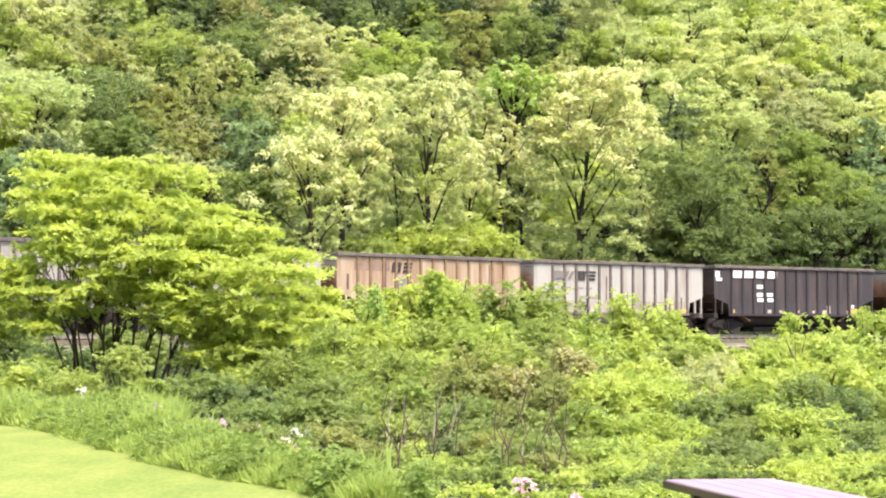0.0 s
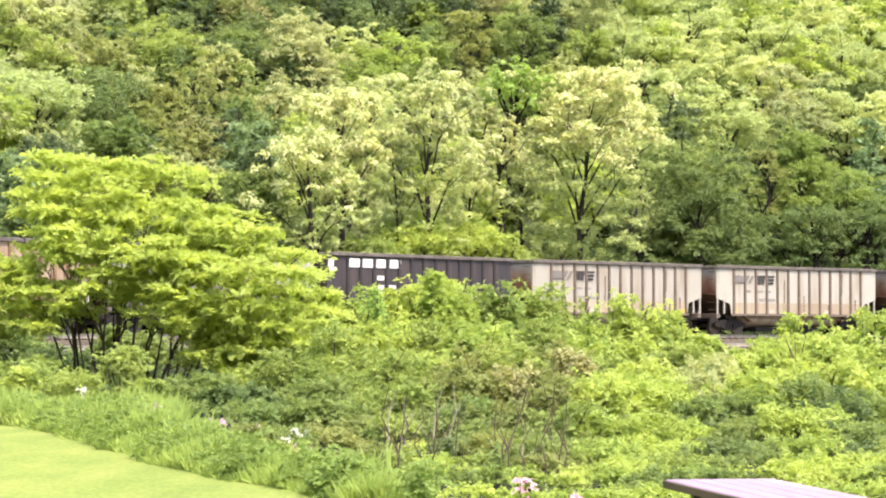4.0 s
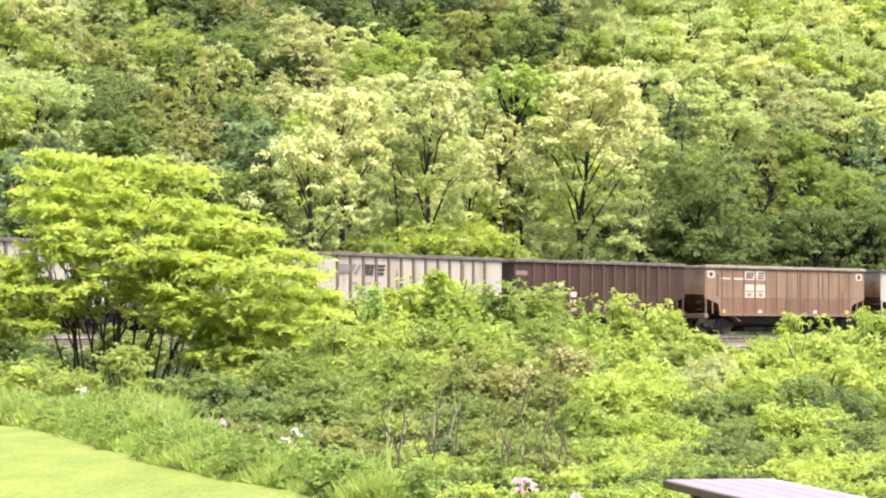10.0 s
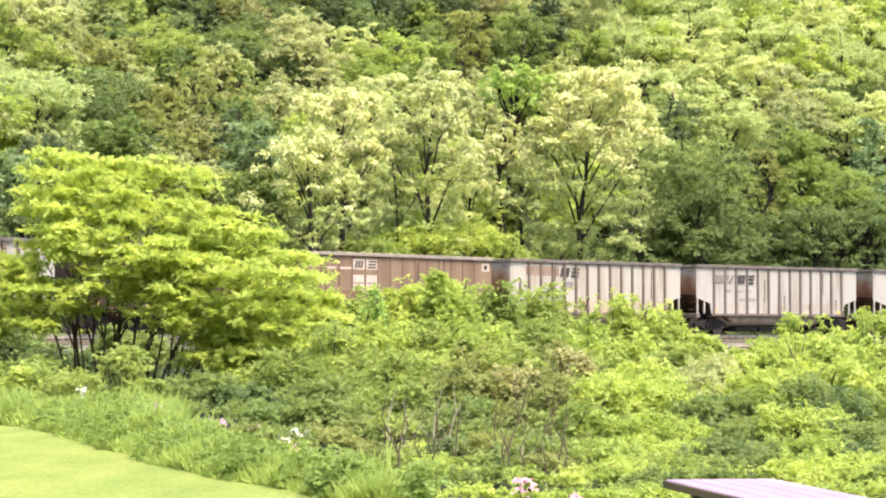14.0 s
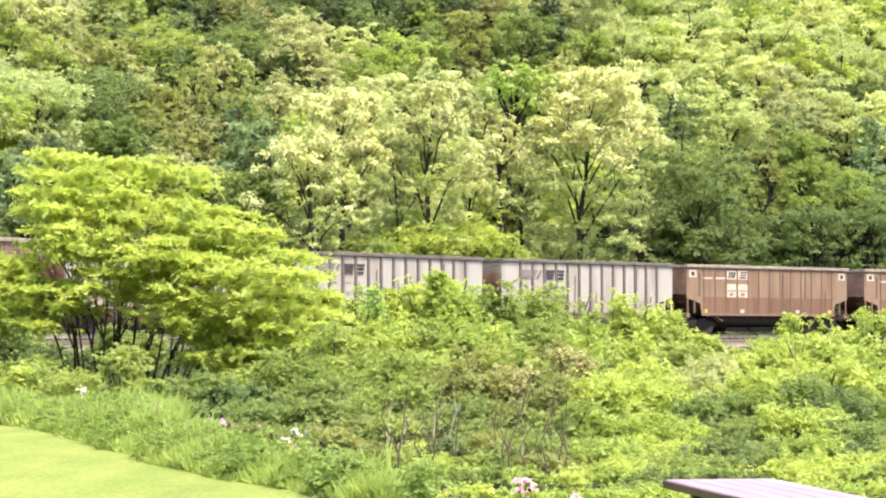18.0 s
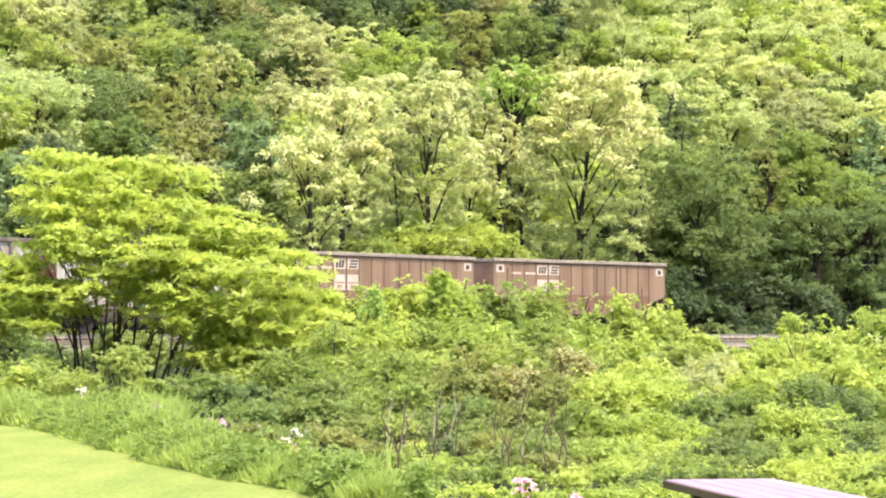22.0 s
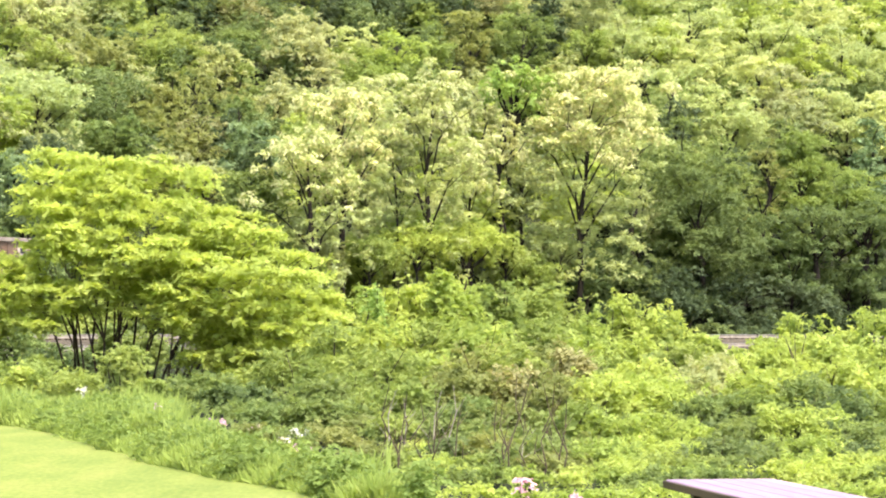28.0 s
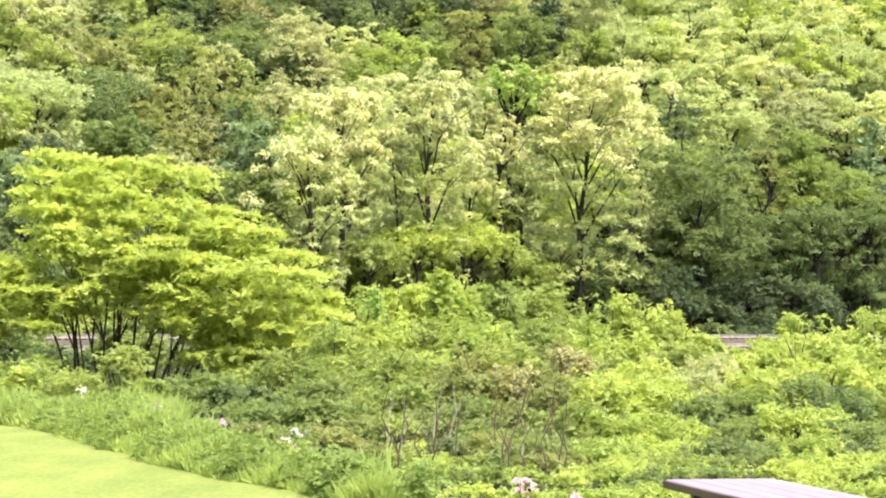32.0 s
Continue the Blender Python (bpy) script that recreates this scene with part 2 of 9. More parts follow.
RUST = plain("rail_dusty", (0.25, 0.222, 0.185), 0.7, 0.0, (0.15, 0.125, 0.10))
RAIL_TOP = plain("rail_polished", (0.55, 0.53, 0.50), 0.3, 1.0, (0.35, 0.32, 0.30))
SLEEPER = plain("sleeper_wood", (0.10, 0.075, 0.055), 0.9, 0.0, (0.05, 0.04, 0.03), 2.0, (0.3, 3, 3))


def build_track(r, z, label):
    track = tagged(new("railway_track"), label, "railway track")
    track.matrix_world = Matrix.Translation((0, 0, 0))
    for side in (-0.75, 0.75):
        q = r + side
        rail = link("rail", ring("rail", [(q - 0.07, z - 0.17), (q - 0.02, z - 0.14), (q - 0.02, z - 0.045), (q - 0.037, z - 0.03),
                    (q - 0.037, z - 0.004), (q + 0.037, z - 0.004), (q + 0.037, z - 0.03), (q + 0.02, z - 0.045), (q + 0.02, z - 0.14), (q + 0.07, z - 0.17)],
                    RUST, True, 3.0), track)
        link("rail_head", ring("rail_head", [(q - 0.034, z - 0.003), (q - 0.030, z), (q + 0.030, z), (q + 0.034, z - 0.003)], RAIL_TOP, False, 3.0), rail, "bright worn running surface")
    bm = boxes((-0.115, 0.115, -1.3, 1.3, -0.34, -0.172), bevel=0.012)
    me = bpy.data.meshes.new("sleeper")
    bm.to_mesh(me)
    bm.free()
    me.materials.append(SLEEPER)
    for i in range(-85, 130):
        ob = link("sleeper", me, track)
        ob.matrix_world = along(i * 0.52, r, z) @ pose(0, 0, 0, 0, 0, random.uniform(-0.8, 0.8))
    return track


build_track(TRACK_R, RAIL_Z, "outer curved railway track on timber sleepers and ballast")
build_track(INNER_R, INNER_Z, "empty inner curved railway track, lower on the embankment")


# ---- coal train ----
def paint(name, col, stain, amount):
    """Car paint with vertical rust runs, dust and a faint change from car to car."""
    m, nt, b = material(name, 0.6, 0.0, 0.25)
    runs = noise_of(nt, 1.0, 5.0, (2.2, 2.2, 0.35))
    cloud = noise_of(nt, 0.45, 4.0)
    c = blend(nt, ramp(nt, [(0.55 - amount * 0.3, (0, 0, 0)), (0.85 - amount * 0.3, (1, 1, 1))], runs), col, stain)
    c = blend(nt, ramp(nt, [(0.5, (0, 0, 0)), (0.8, (0.6, 0.6, 0.6))], cloud), c, tuple(0.5 * (a + s) for a, s in zip(col, stain)))
    info = nt.nodes.new("ShaderNodeObjectInfo")
    c = blend(nt, 1.0, c, ramp(nt, [(0, (0.90, 0.88, 0.86)), (1, (1.0, 1.0, 1.0))], info.outputs["Random"]), "MULTIPLY")
    nt.links.new(c, b.inputs["Base Color"])
    bump(nt, b, noise_of(nt, 1.6, 3.0), 0.25, 0.03)
    return m


CAR_PAINT = {
    "white": paint("paint_white", (0.308, 0.293, 0.270), (0.20, 0.168, 0.138), 0.35),
    "cream": paint("paint_cream", (0.318, 0.297, 0.262), (0.225, 0.18, 0.135), 0.35),
    "stained": paint("paint_stained_cream", (0.335, 0.26, 0.185), (0.22, 0.14, 0.09), 0.7),
    "black": paint("paint_black", (0.035, 0.03, 0.034), (0.07, 0.052, 0.05), 0.5),
    "maroon": paint("paint_dark_brown", (0.036, 0.019, 0.014), (0.056, 0.033, 0.024), 0.5),
    "brown": paint("paint_brown", (0.186, 0.126, 0.085), (0.13, 0.080, 0.052), 0.5),
}
RIB_PAINT = {
    "white": plain("rib_grimy_white", (0.12, 0.098, 0.09), 0.7, 0, (0.07, 0.055, 0.05)),
    "cream": plain("rib_grimy_cream", (0.13, 0.098, 0.08), 0.7, 0, (0.075, 0.055, 0.043)),
    "stained": plain("rib_grimy_stained", (0.20, 0.13, 0.08), 0.7, 0, (0.12, 0.07, 0.04)),
    "black": plain("rib_black", (0.035, 0.03, 0.033), 0.7),
    "maroon": plain("rib_dusty_brown", (0.08, 0.047, 0.035), 0.7, 0, (0.045, 0.03, 0.024)),
    "brown": plain("rib_brown", (0.15, 0.10, 0.075), 0.7, 0, (0.10, 0.062, 0.046)),
}
CHORD = plain("chord_coal_dust", (0.13, 0.11, 0.10), 0.8, 0, (0.06, 0.05, 0.045))
CHORD_PALE = plain("chord_dusty", (0.24, 0.205, 0.172), 0.8, 0, (0.15, 0.12, 0.10))
END_RUST = plain("end_sheet_rust", (0.17, 0.105, 0.07), 0.8, 0, (0.07, 0.045, 0.033), 1.2)


def rust_wash():
    """Pale paint with ragged rust that has crept up from the slope sheet."""
    m, nt, b = material("end_sheet_washed", 0.75, 0.0, 0.15)
    tc = nt.nodes.new("ShaderNodeTexCoord")
    sep = nt.nodes.new("ShaderNodeSeparateXYZ")
    nt.links.new(tc.outputs["Object"], sep.inputs[0])
    rise = nt.nodes.new("ShaderNodeMapRange")
    rise.inputs[1].default_value, rise.inputs[2].default_value = 3.75, 2.1
    nt.links.new(sep.outputs["Z"], rise.inputs[0])
    add = nt.nodes.new("ShaderNodeMath")
    add.operation = "ADD"
    nt.links.new(rise.outputs[0], add.inputs[0])
    nt.links.new(noise_of(nt, 1.3, 5.0, (1, 1, 0.6)), add.inputs[1])
    col = ramp(nt, [(0.55, (0.27, 0.235, 0.20)), (0.85, (0.20, 0.115, 0.072)), (1.0, (0.13, 0.058, 0.036))], add.outputs[0])
    half = nt.nodes.new("ShaderNodeMath")
    half.operation, half.inputs[1].default_value = "MULTIPLY", 0.72
    nt.links.new(add.outputs[0], half.inputs[0])
    nt.links.new(half.outputs[0], col.node.inputs[0])
    nt.links.new(col, b.inputs["Base Color"])
    bump(nt, b, noise_of(nt, 5.0, 3.0), 0.3, 0.02)
    return m


END_WASH = rust_wash()
END_DARK = plain("end_sheet_dark", (0.06, 0.042, 0.038), 0.8, 0, (0.035, 0.027, 0.025), 1.2)
END_BROWN = plain("end_sheet_brown", (0.26, 0.165, 0.12), 0.8, 0, (0.17, 0.10, 0.075), 1.2)
GEAR = plain("running_gear_grime", (0.020, 0.017, 0.016), 0.9, 0, (0.012, 0.010, 0.009))
WHEEL = plain("wheel_steel", (0.10, 0.075, 0.06), 0.5, 0.6, (0.05, 0.035, 0.03))
HATCH = plain("tub_dust", (0.032, 0.026, 0.023), 0.9, 0, (0.018, 0.015, 0.013))
LOWER = {
    "white": paint("lower_white", (0.29, 0.262, 0.235), (0.185, 0.148, 0.118), 0.45),
    "cream": paint("lower_cream", (0.31, 0.262, 0.20), (0.225, 0.16, 0.105), 0.5),
    "stained": paint("lower_stained", (0.30, 0.215, 0.135), (0.19, 0.11, 0.065), 0.75),
    "black": CAR_PAINT["black"],
    "maroon": CAR_PAINT["maroon"],
    "brown": paint("lower_brown", (0.152, 0.086, 0.055), (0.095, 0.05, 0.034), 0.5),
}
POST = plain("end_post_grey", (0.36, 0.33, 0.30), 0.7, 0, (0.28, 0.24, 0.20))
MARK_DARK = plain("mark_dark", (0.045, 0.04, 0.04), 0.6)
MARK_GREY = plain("mark_grey", (0.13, 0.115, 0.11), 0.6, 0, (0.17, 0.15, 0.14))
MARK_FAINT = plain("mark_faint_grey", (0.22, 0.20, 0.19), 0.6)
MARK_WHITE = plain("mark_white", (0.62, 0.61, 0.59), 0.6, 0, (0.48, 0.47, 0.45))
MARK_CREAM = plain("mark_faded_cream", (0.42, 0.355, 0.30), 0.6, 0, (0.33, 0.26, 0.21))
MARK_YELLOW = plain("mark_yellow", (0.48, 0.32, 0.07), 0.6, 0, (0.38, 0.25, 0.09))
STREAK = plain("rust_run", (0.075, 0.048, 0.036), 0.85, 0, (0.12, 0.08, 0.06))
MARK_RUST = plain("mark_rust_patch", (0.17, 0.115, 0.09), 0.8, 0, (0.26, 0.19, 0.145))

END_SHEET = {"white": END_WASH, "cream": END_WASH, "stained": END_WASH, "black": END_DARK, "maroon": END_DARK, "brown": END_BROWN}

HALF, TOP, SILL, WIDE = 6.52, 3.62, 1.0, 1.5      # half length, top and sill over the rail, half width
WHEEL_R = 0.457


def slab(x0, x1, z0, z1, lean=0.0, y=-WIDE, out=0.006):
    """A thin painted mark on the side sheet; lean shears its top along the car."""
    return prism([(x0, z0), (x1, z0), (x1 + lean, z1), (x0 + lean, z1)], y - out, y + 0.004)


def belly(half):
    """A long tub of round section, closed and drawn in at its ends."""
    verts, faces, n = [], [], 14
    for x, k in ((-half - 0.5, 0.35), (-half, 0.86), (-half + 0.4, 1.0), (half - 0.4, 1.0), (half, 0.86), (half + 0.5, 0.35)):
        for i in range(n + 1):
            a = math.pi * i / n
            verts.append((x, -math.cos(a) * 1.22 * (0.75 + 0.25 * k), 1.02 - math.sin(a) ** 0.8 * 0.66 * k))
    for q in range(5):
        for i in range(n):
            a = q * (n + 1) + i
            faces.append((a, a + 1, a + n + 2, a + n + 1))
    faces += [tuple(range(n + 1)), tuple(range(5 * (n + 1), 6 * (n + 1)))[::-1]]
    bm = bmesh.new()
    vs = [bm.verts.new(v) for v in verts]
    for f in faces:
        bm.faces.new([vs[k] for k in f]).smooth = len(f) == 4
    return bm


def strokes(car, x, z, w, h, mat, kind, out=0.05):
    """A dark slanted shape of three strokes; kind 0 stands upright, kind 1 lies in bands."""
    lean = h * 0.25
    if kind == 0:
        for k in (0.0, 0.36, 0.72):
            part("marking", slab(x + k * w, x + (k + 0.26) * w, z, z + h, lean, out=out), mat, car, "dark slanted bar")
    else:
        for k in (0.0, 0.39, 0.78):
            part("marking", slab(x + lean * k, x + w + lean * k, z + k * h, z + (k + 0.22) * h, lean * 0.2, out=out), mat, car, "dark level bar")


def build_bogie(car, x):
    bogie = link("bogie", bpy.data.meshes.new("bogie"), car, "dark grimy two-axle bogie")
    bm = bmesh.new()
    for y in (-1.02, 1.02):
        for seg in (prism([(-1.2, 0.42), (-0.75, 0.42), (-0.35, 0.22), (0.35, 0.22), (0.75, 0.42), (1.2, 0.42),
                           (1.15, 0.60), (0.55, 0.78), (-0.55, 0.78), (-1.15, 0.60)], y - 0.09, y + 0.09),):
            me = bpy.data.meshes.new("tmp")
            seg.to_mesh(me)
            seg.free()
            bm.from_mesh(me)
            bpy.data.meshes.remove(me)
        for k in (-0.25, 0.0, 0.25):
            box(bm, k - 0.09, k + 0.09, y - 0.16, y + 0.16, 0.30, 0.62)
    box(bm, -0.2, 0.2, -1.2, 1.2, 0.55, 0.84)
    bm.to_mesh(bogie.data)
    bm.free()
    bogie.data.materials.append(GEAR)
    bogie.location = (x, 0, 0)
    for ax in (-0.89, 0.89):
        bm = bmesh.new()
        disc(bm, 0.08, -1.1, 1.1)
        for s in (-1, 1):
            disc(bm, WHEEL_R, s * 0.69, s * 0.81, n=24)
            disc(bm, WHEEL_R + 0.025, s * 0.68, s * 0.70, n=24)
            for k in range(4):
                a = k * math.pi / 2
                box(bm, math.cos(a) * 0.25 - 0.04, math.cos(a) * 0.25 + 0.04, s * 0.81 - 0.01, s * 0.81 + 0.02,
                    math.sin(a) * 0.25 - 0.04, math.sin(a) * 0.25 + 0.04)
        w = part("wheelset", bm, WHEEL, bogie, "worn steel wheelset")
        w.location = (ax, 0, WHEEL_R)


def marks_herald(car):
    streaks(car, ((2.42, 0.12, 1.14, 1.62), (-1.2, 0.06, 1.7, 2.9), (4.7, 0.08, 1.3, 1.9), (0.4, 0.05, 1.2, 2.1), (3.6, 0.05, 2.2, 3.3)))
    part("marking", prism([(-5.3, 3.12), (-5.12, 2.74), (-4.25, 2.74), (-3.95, 3.12)], -WIDE - 0.05, -WIDE + 0.004), MARK_GREY, car, "faded grey slanted shape")
    part("marking", slab(-4.05, -3.88, 2.74, 3.12, 0.28, out=0.05), MARK_GREY, car, "faded grey slanted shape")
    strokes(car, -3.42, 2.68, 0.60, 0.46, MARK_DARK, 0)
    strokes(car, -2.62, 2.68, 0.52, 0.46, MARK_DARK, 1)
    for x, w in ((-4.2, 0.35), (-3.35, 0.45), (-2.75, 0.5)):
        part("marking", slab(x, x + w, 2.22, 2.34), MARK_FAINT, car, "faint grey bar")
    for x, w in ((-3.2, 0.5), (-2.5, 0.6)):
        part("marking", slab(x, x + w, 1.74, 1.92), MARK_FAINT, car, "faint grey bar")


def marks_brown(car):
    streaks(car, ((1.0, 0.14, 1.12, 3.3), (1.25, 0.10, 1.12, 1.6), (2.9, 0.08, 1.9, 3.4), (4.6, 0.09, 1.2, 2.3), (-5.6, 0.10, 2.0, 3.2)))
    for x in (-6.32, 5.78):
        part("marking", slab(x, x + 0.56, 2.98, 3.36), MARK_CREAM, car, "faded square badge")
        part("marking", slab(x + 0.15, x + 0.41, 3.06, 3.26, out=0.011), MARK_DARK, car, "dark spot on the badge")
    for x in (-5.25, -4.25):
        part("marking", slab(x, x + 0.72, 2.90, 3.0), MARK_CREAM, car, "faded cream bar")
    for x in (-3.40, -2.50):
        part("marking", slab(x, x + 0.80, 2.90, 3.36), MARK_CREAM, car, "faded cream block")
        strokes(car, x + 0.10, 2.96, 0.52, 0.34, MARK_DARK, 0 if x < -3 else 1, out=0.011)
        part("marking", slab(x, x + 0.74, 1.92, 2.66), MARK_CREAM, car, "faded cream block")
        part("marking", slab(x + 0.2, x + 0.5, 2.02, 2.2, out=0.011), MARK_RUST, car, "rusty smear")
        part("marking", slab(x + 0.05, x + 0.69, 2.26, 2.33, out=0.011), MARK_RUST, car, "rusty smear")


def marks_maroon(car):
    streaks(car, ((-0.9, 0.10, 1.2, 2.6), (3.1, 0.08, 1.6, 3.2)))
    part("marking", slab(-6.42, -5.6, 2.86, 3.08), MARK_RUST, car, "faded tan bar")
    for x, w, z, h in ((-3.35, 0.36, 2.30, 0.26), (-3.30, 0.34, 1.84, 0.24), (-2.65, 0.62, 1.84, 0.26), (-2.6, 0.22, 1.56, 0.16), (-2.25, 0.2, 1.56, 0.16)):
        part("marking", slab(x, x + w, z, z + h, 0.03, out=0.03), MARK_CREAM, car, "small faded bar")
    for x in (-4.3, 1.1, 2.9):
        part("marking", slab(x, x + 0.42, 1.42, 1.58, out=0.03), MARK_YELLOW, car, "small yellow bar")


def marks_black(car):
    part("marking", slab(-6.46, -6.12, 3.0, 3.34, 0.05), MARK_WHITE, car, "white angular shape")
    part("marking", slab(-6.40, -5.95, 2.82, 2.98, 0.05), MARK_WHITE, car, "white angular shape")
    for x in (-5.15, -4.22, -3.29, -2.36):
        part("marking", slab(x, x + 0.72, 3.0, 3.38, 0.04, out=0.05), MARK_WHITE, car, "white block marking")
    for x, z in ((-3.2, 2.44), (-3.2, 2.02), (-2.4, 2.02), (-3.15, 1.74), (-2.35, 1.74)):
        part("marking", slab(x, x + 0.46, z, z + 0.2, out=0.03), MARK_WHITE, car, "white bar")
    for x, w, h in ((-1.4, 0.2, 0.14), (0.0, 0.22, 0.14), (1.3, 0.2, 0.14), (2.5, 0.3, 0.40), (4.2, 0.2, 0.14)):
        part("marking", slab(x, x + w, 1.16, 1.16 + h, out=0.03), MARK_CREAM, car, "small pale plate")
    part("marking", slab(4.55, 5.15, 1.16, 1.42, out=0.03), MARK_YELLOW, car, "yellow plate")
    part("marking", slab(4.6, 4.82, 1.44, 1.62, out=0.03), MARK_WHITE, car, "white plate")


def streaks(car, spots):
    """Dark rust runs and scuffs on the near side: (x, width, low, high)."""
    for x, w, z0, z1 in spots:
        part("rust_streak", slab(x, x + w, z0, z1, 0.02, out=0.016), STREAK, car, "dark rust streak")


def marks_block(car):
    streaks(car, ((-3.52, 0.26, 1.12, 3.3), (0.95, 0.16, 1.14, 1.85), (1.0, 0.08, 1.85, 2.2), (4.1, 0.07, 1.8, 3.3), (-5.9, 0.12, 2.0, 2.7)))
    part("marking", slab(-5.4, -3.0, 2.86, 3.30), MARK_RUST, car, "weathered brown patch")
    strokes(car, -2.9, 2.82, 0.60, 0.46, MARK_DARK, 0, out=0.05)
    strokes(car, -2.1, 2.82, 0.52, 0.46, MARK_DARK, 1, out=0.05)
    part("marking", slab(-2.5, -1.9, 2.2, 2.6), MARK_FAINT, car, "faint grey bar")


def build_car(paint_key, marks, label, chord=CHORD):
    car = tagged(new("hopper_car"), label, "hopper car", "cars of the coal train")
    body_mat, rib_mat = CAR_PAINT[paint_key], RIB_PAINT[paint_key]
    outline = [(-HALF, TOP), (-HALF, 1.92), (-HALF + 1.05, 1.62), (-HALF + 1.18, SILL), (HALF - 1.18, SILL), (HALF - 1.05, 1.62), (HALF, 1.92), (HALF, TOP)]
    for y in (-WIDE, WIDE - 0.06):
        part("side_sheet", prism(outline, y, y + 0.06), body_mat, car)
    rung = None
    for s in (-1, 1):
        e = s * HALF
        part("end_sheet", prism([(e, TOP), (e - s * 0.06, TOP), (e - s * 0.06, 2.12), (e, 2.12)], -WIDE + 0.062, WIDE - 0.062), END_SHEET[paint_key], car, "rust-washed end sheet")
        part("slope_sheet", prism([(e - s * 0.002, 2.118), (e - s * 0.062, 2.118), (e - s * 2.9, 0.72), (e - s * 2.84, 0.68)], -WIDE + 0.062, WIDE - 0.062),
             END_RUST, car, "rust-stained sloping end sheet")
        part("end_sill", boxes((e - 0.14 * s - 0.14, e - 0.14 * s + 0.14, -WIDE, WIDE, 0.86, 1.10), bevel=0.02), rib_mat, car)
        for y in (-WIDE + 0.04, WIDE - 0.04):
            for off in (0.10, 0.62):
                x = e - s * off
                part("end_post", boxes((x - 0.04, x + 0.04, y - 0.04, y + 0.04, 1.10, 1.94 - off * 0.25)), POST if paint_key in ("white", "cream", "stained") else rib_mat, car, "upright end post")
            for z in (1.3, 1.7, 2.1, 2.5, 2.9, 3.3):
                if rung is None:
                    bm = boxes((-0.015, 0.015, -0.22, 0.22, -0.015, 0.015))
                    rung = bpy.data.meshes.new("rung")
                    bm.to_mesh(rung)
                    bm.free()
                    rung.materials.append(body_mat if paint_key in ("brown", "maroon", "black") else END_RUST)
                link("rung", rung, car).location = (e + s * 0.06, y * 0.80, z)
        c = e + s * 0.34
        part("coupler", boxes((c - 0.42, c + 0.42, -0.10, 0.10, 0.78, 0.98), (e + s * 0.55 - 0.14, e + s * 0.55 + 0.14, -0.17, 0.17, 0.74, 1.02), bevel=0.02), GEAR, car)
        build_bogie(car, s * 5.05)
    n, rib_mesh = 13, None
    for i in range(n):
        x = -5.2 + 10.4 * i / (n - 1)
        for y, d in ((-WIDE, -1), (WIDE, 1)):
            if rib_mesh is None:
                w = 0.07 if paint_key != "brown" else 0.035
                bm = boxes((-w, w, -0.055 if paint_key != "brown" else -0.02, 0.055 if paint_key != "brown" else 0.02, SILL + 0.10, TOP - 0.14), bevel=0.015)
                rib_mesh = bpy.data.meshes.new("rib")
                bm.to_mesh(rib_mesh)
                bm.free()
                rib_mesh.materials.append(rib_mat)
            link("rib", rib_mesh, car).location = (x, y + d * 0.03, 0)
    for y in (-WIDE - 0.02, WIDE + 0.02):
        part("top_chord", boxes((-HALF - 0.05, HALF + 0.05, y - 0.085, y + 0.085, TOP - 0.13, TOP + 0.03), bevel=0.02), chord, car, "coal-dusted top rim")
        part("side_sill", boxes((-HALF + 1.1, HALF - 1.1, y - 0.05, y + 0.05, SILL - 0.03, SILL + 0.10), bevel=0.015), rib_mat, car)
    for s in (-1, 1):
        part("end_chord", boxes((s * HALF - 0.07, s * HALF + 0.07, -WIDE + 0.07, WIDE - 0.07, TOP - 0.16, TOP), bevel=0.02), chord, car)
    part("centre_sill", boxes((-HALF, HALF, -0.22, 0.22, 0.72, 0.98), bevel=0.02), GEAR, car)
    part("hopper_tub", belly(3.9), LOWER[paint_key] if paint_key in ("white", "cream", "stained") else HATCH, car, "rounded lower tub between the bogies")
    for x in (-1.9, 0.0, 1.9):
        part("discharge_gate", boxes((x - 0.88, x + 0.88, -WIDE + 0.62, WIDE - 0.62, 0.16, 0.40), bevel=0.02), GEAR, car, "dark discharge gate")
    part("brake_pipe", boxes((-3.7, 3.7, -WIDE + 0.42, -WIDE + 0.48, 0.80, 0.86)), GEAR, car)
    for y in (-WIDE - 0.012, WIDE - 0.002):
        part("lower_sheet", boxes((-5.28, 5.28, y, y + 0.014, SILL + 0.1, 1.94 if paint_key == "brown" else 1.68)), LOWER[paint_key], car, "more heavily stained lower side sheet")
    part("brake_cylinder", disc(bmesh.new(), 0.14, -0.9, -0.3, HALF - 2.6, 1.15), GEAR, car)
    part("load", prism([(-HALF + 0.1, 3.2), (HALF - 0.1, 3.2), (HALF - 0.1, 3.34), (0, 3.42), (-HALF + 0.1, 3.34)], -WIDE + 0.07, WIDE - 0.07), GEAR, car, "black coal below the rim")
    for x in (-5.1, -2.2, 2.3, 5.0):
        part("reflector", slab(x - 0.15, x + 0.15, 1.14, 1.32, out=0.02), MARK_YELLOW if abs(x) > 4.5 else MARK_CREAM, car, "small yellow reflector plate")
    if paint_key == "brown":
        part("seam", boxes((-HALF + 1.0, HALF - 1.0, -WIDE - 0.016, -WIDE, 1.93, 1.96)), rib_mat, car)
    marks(car)
    return car


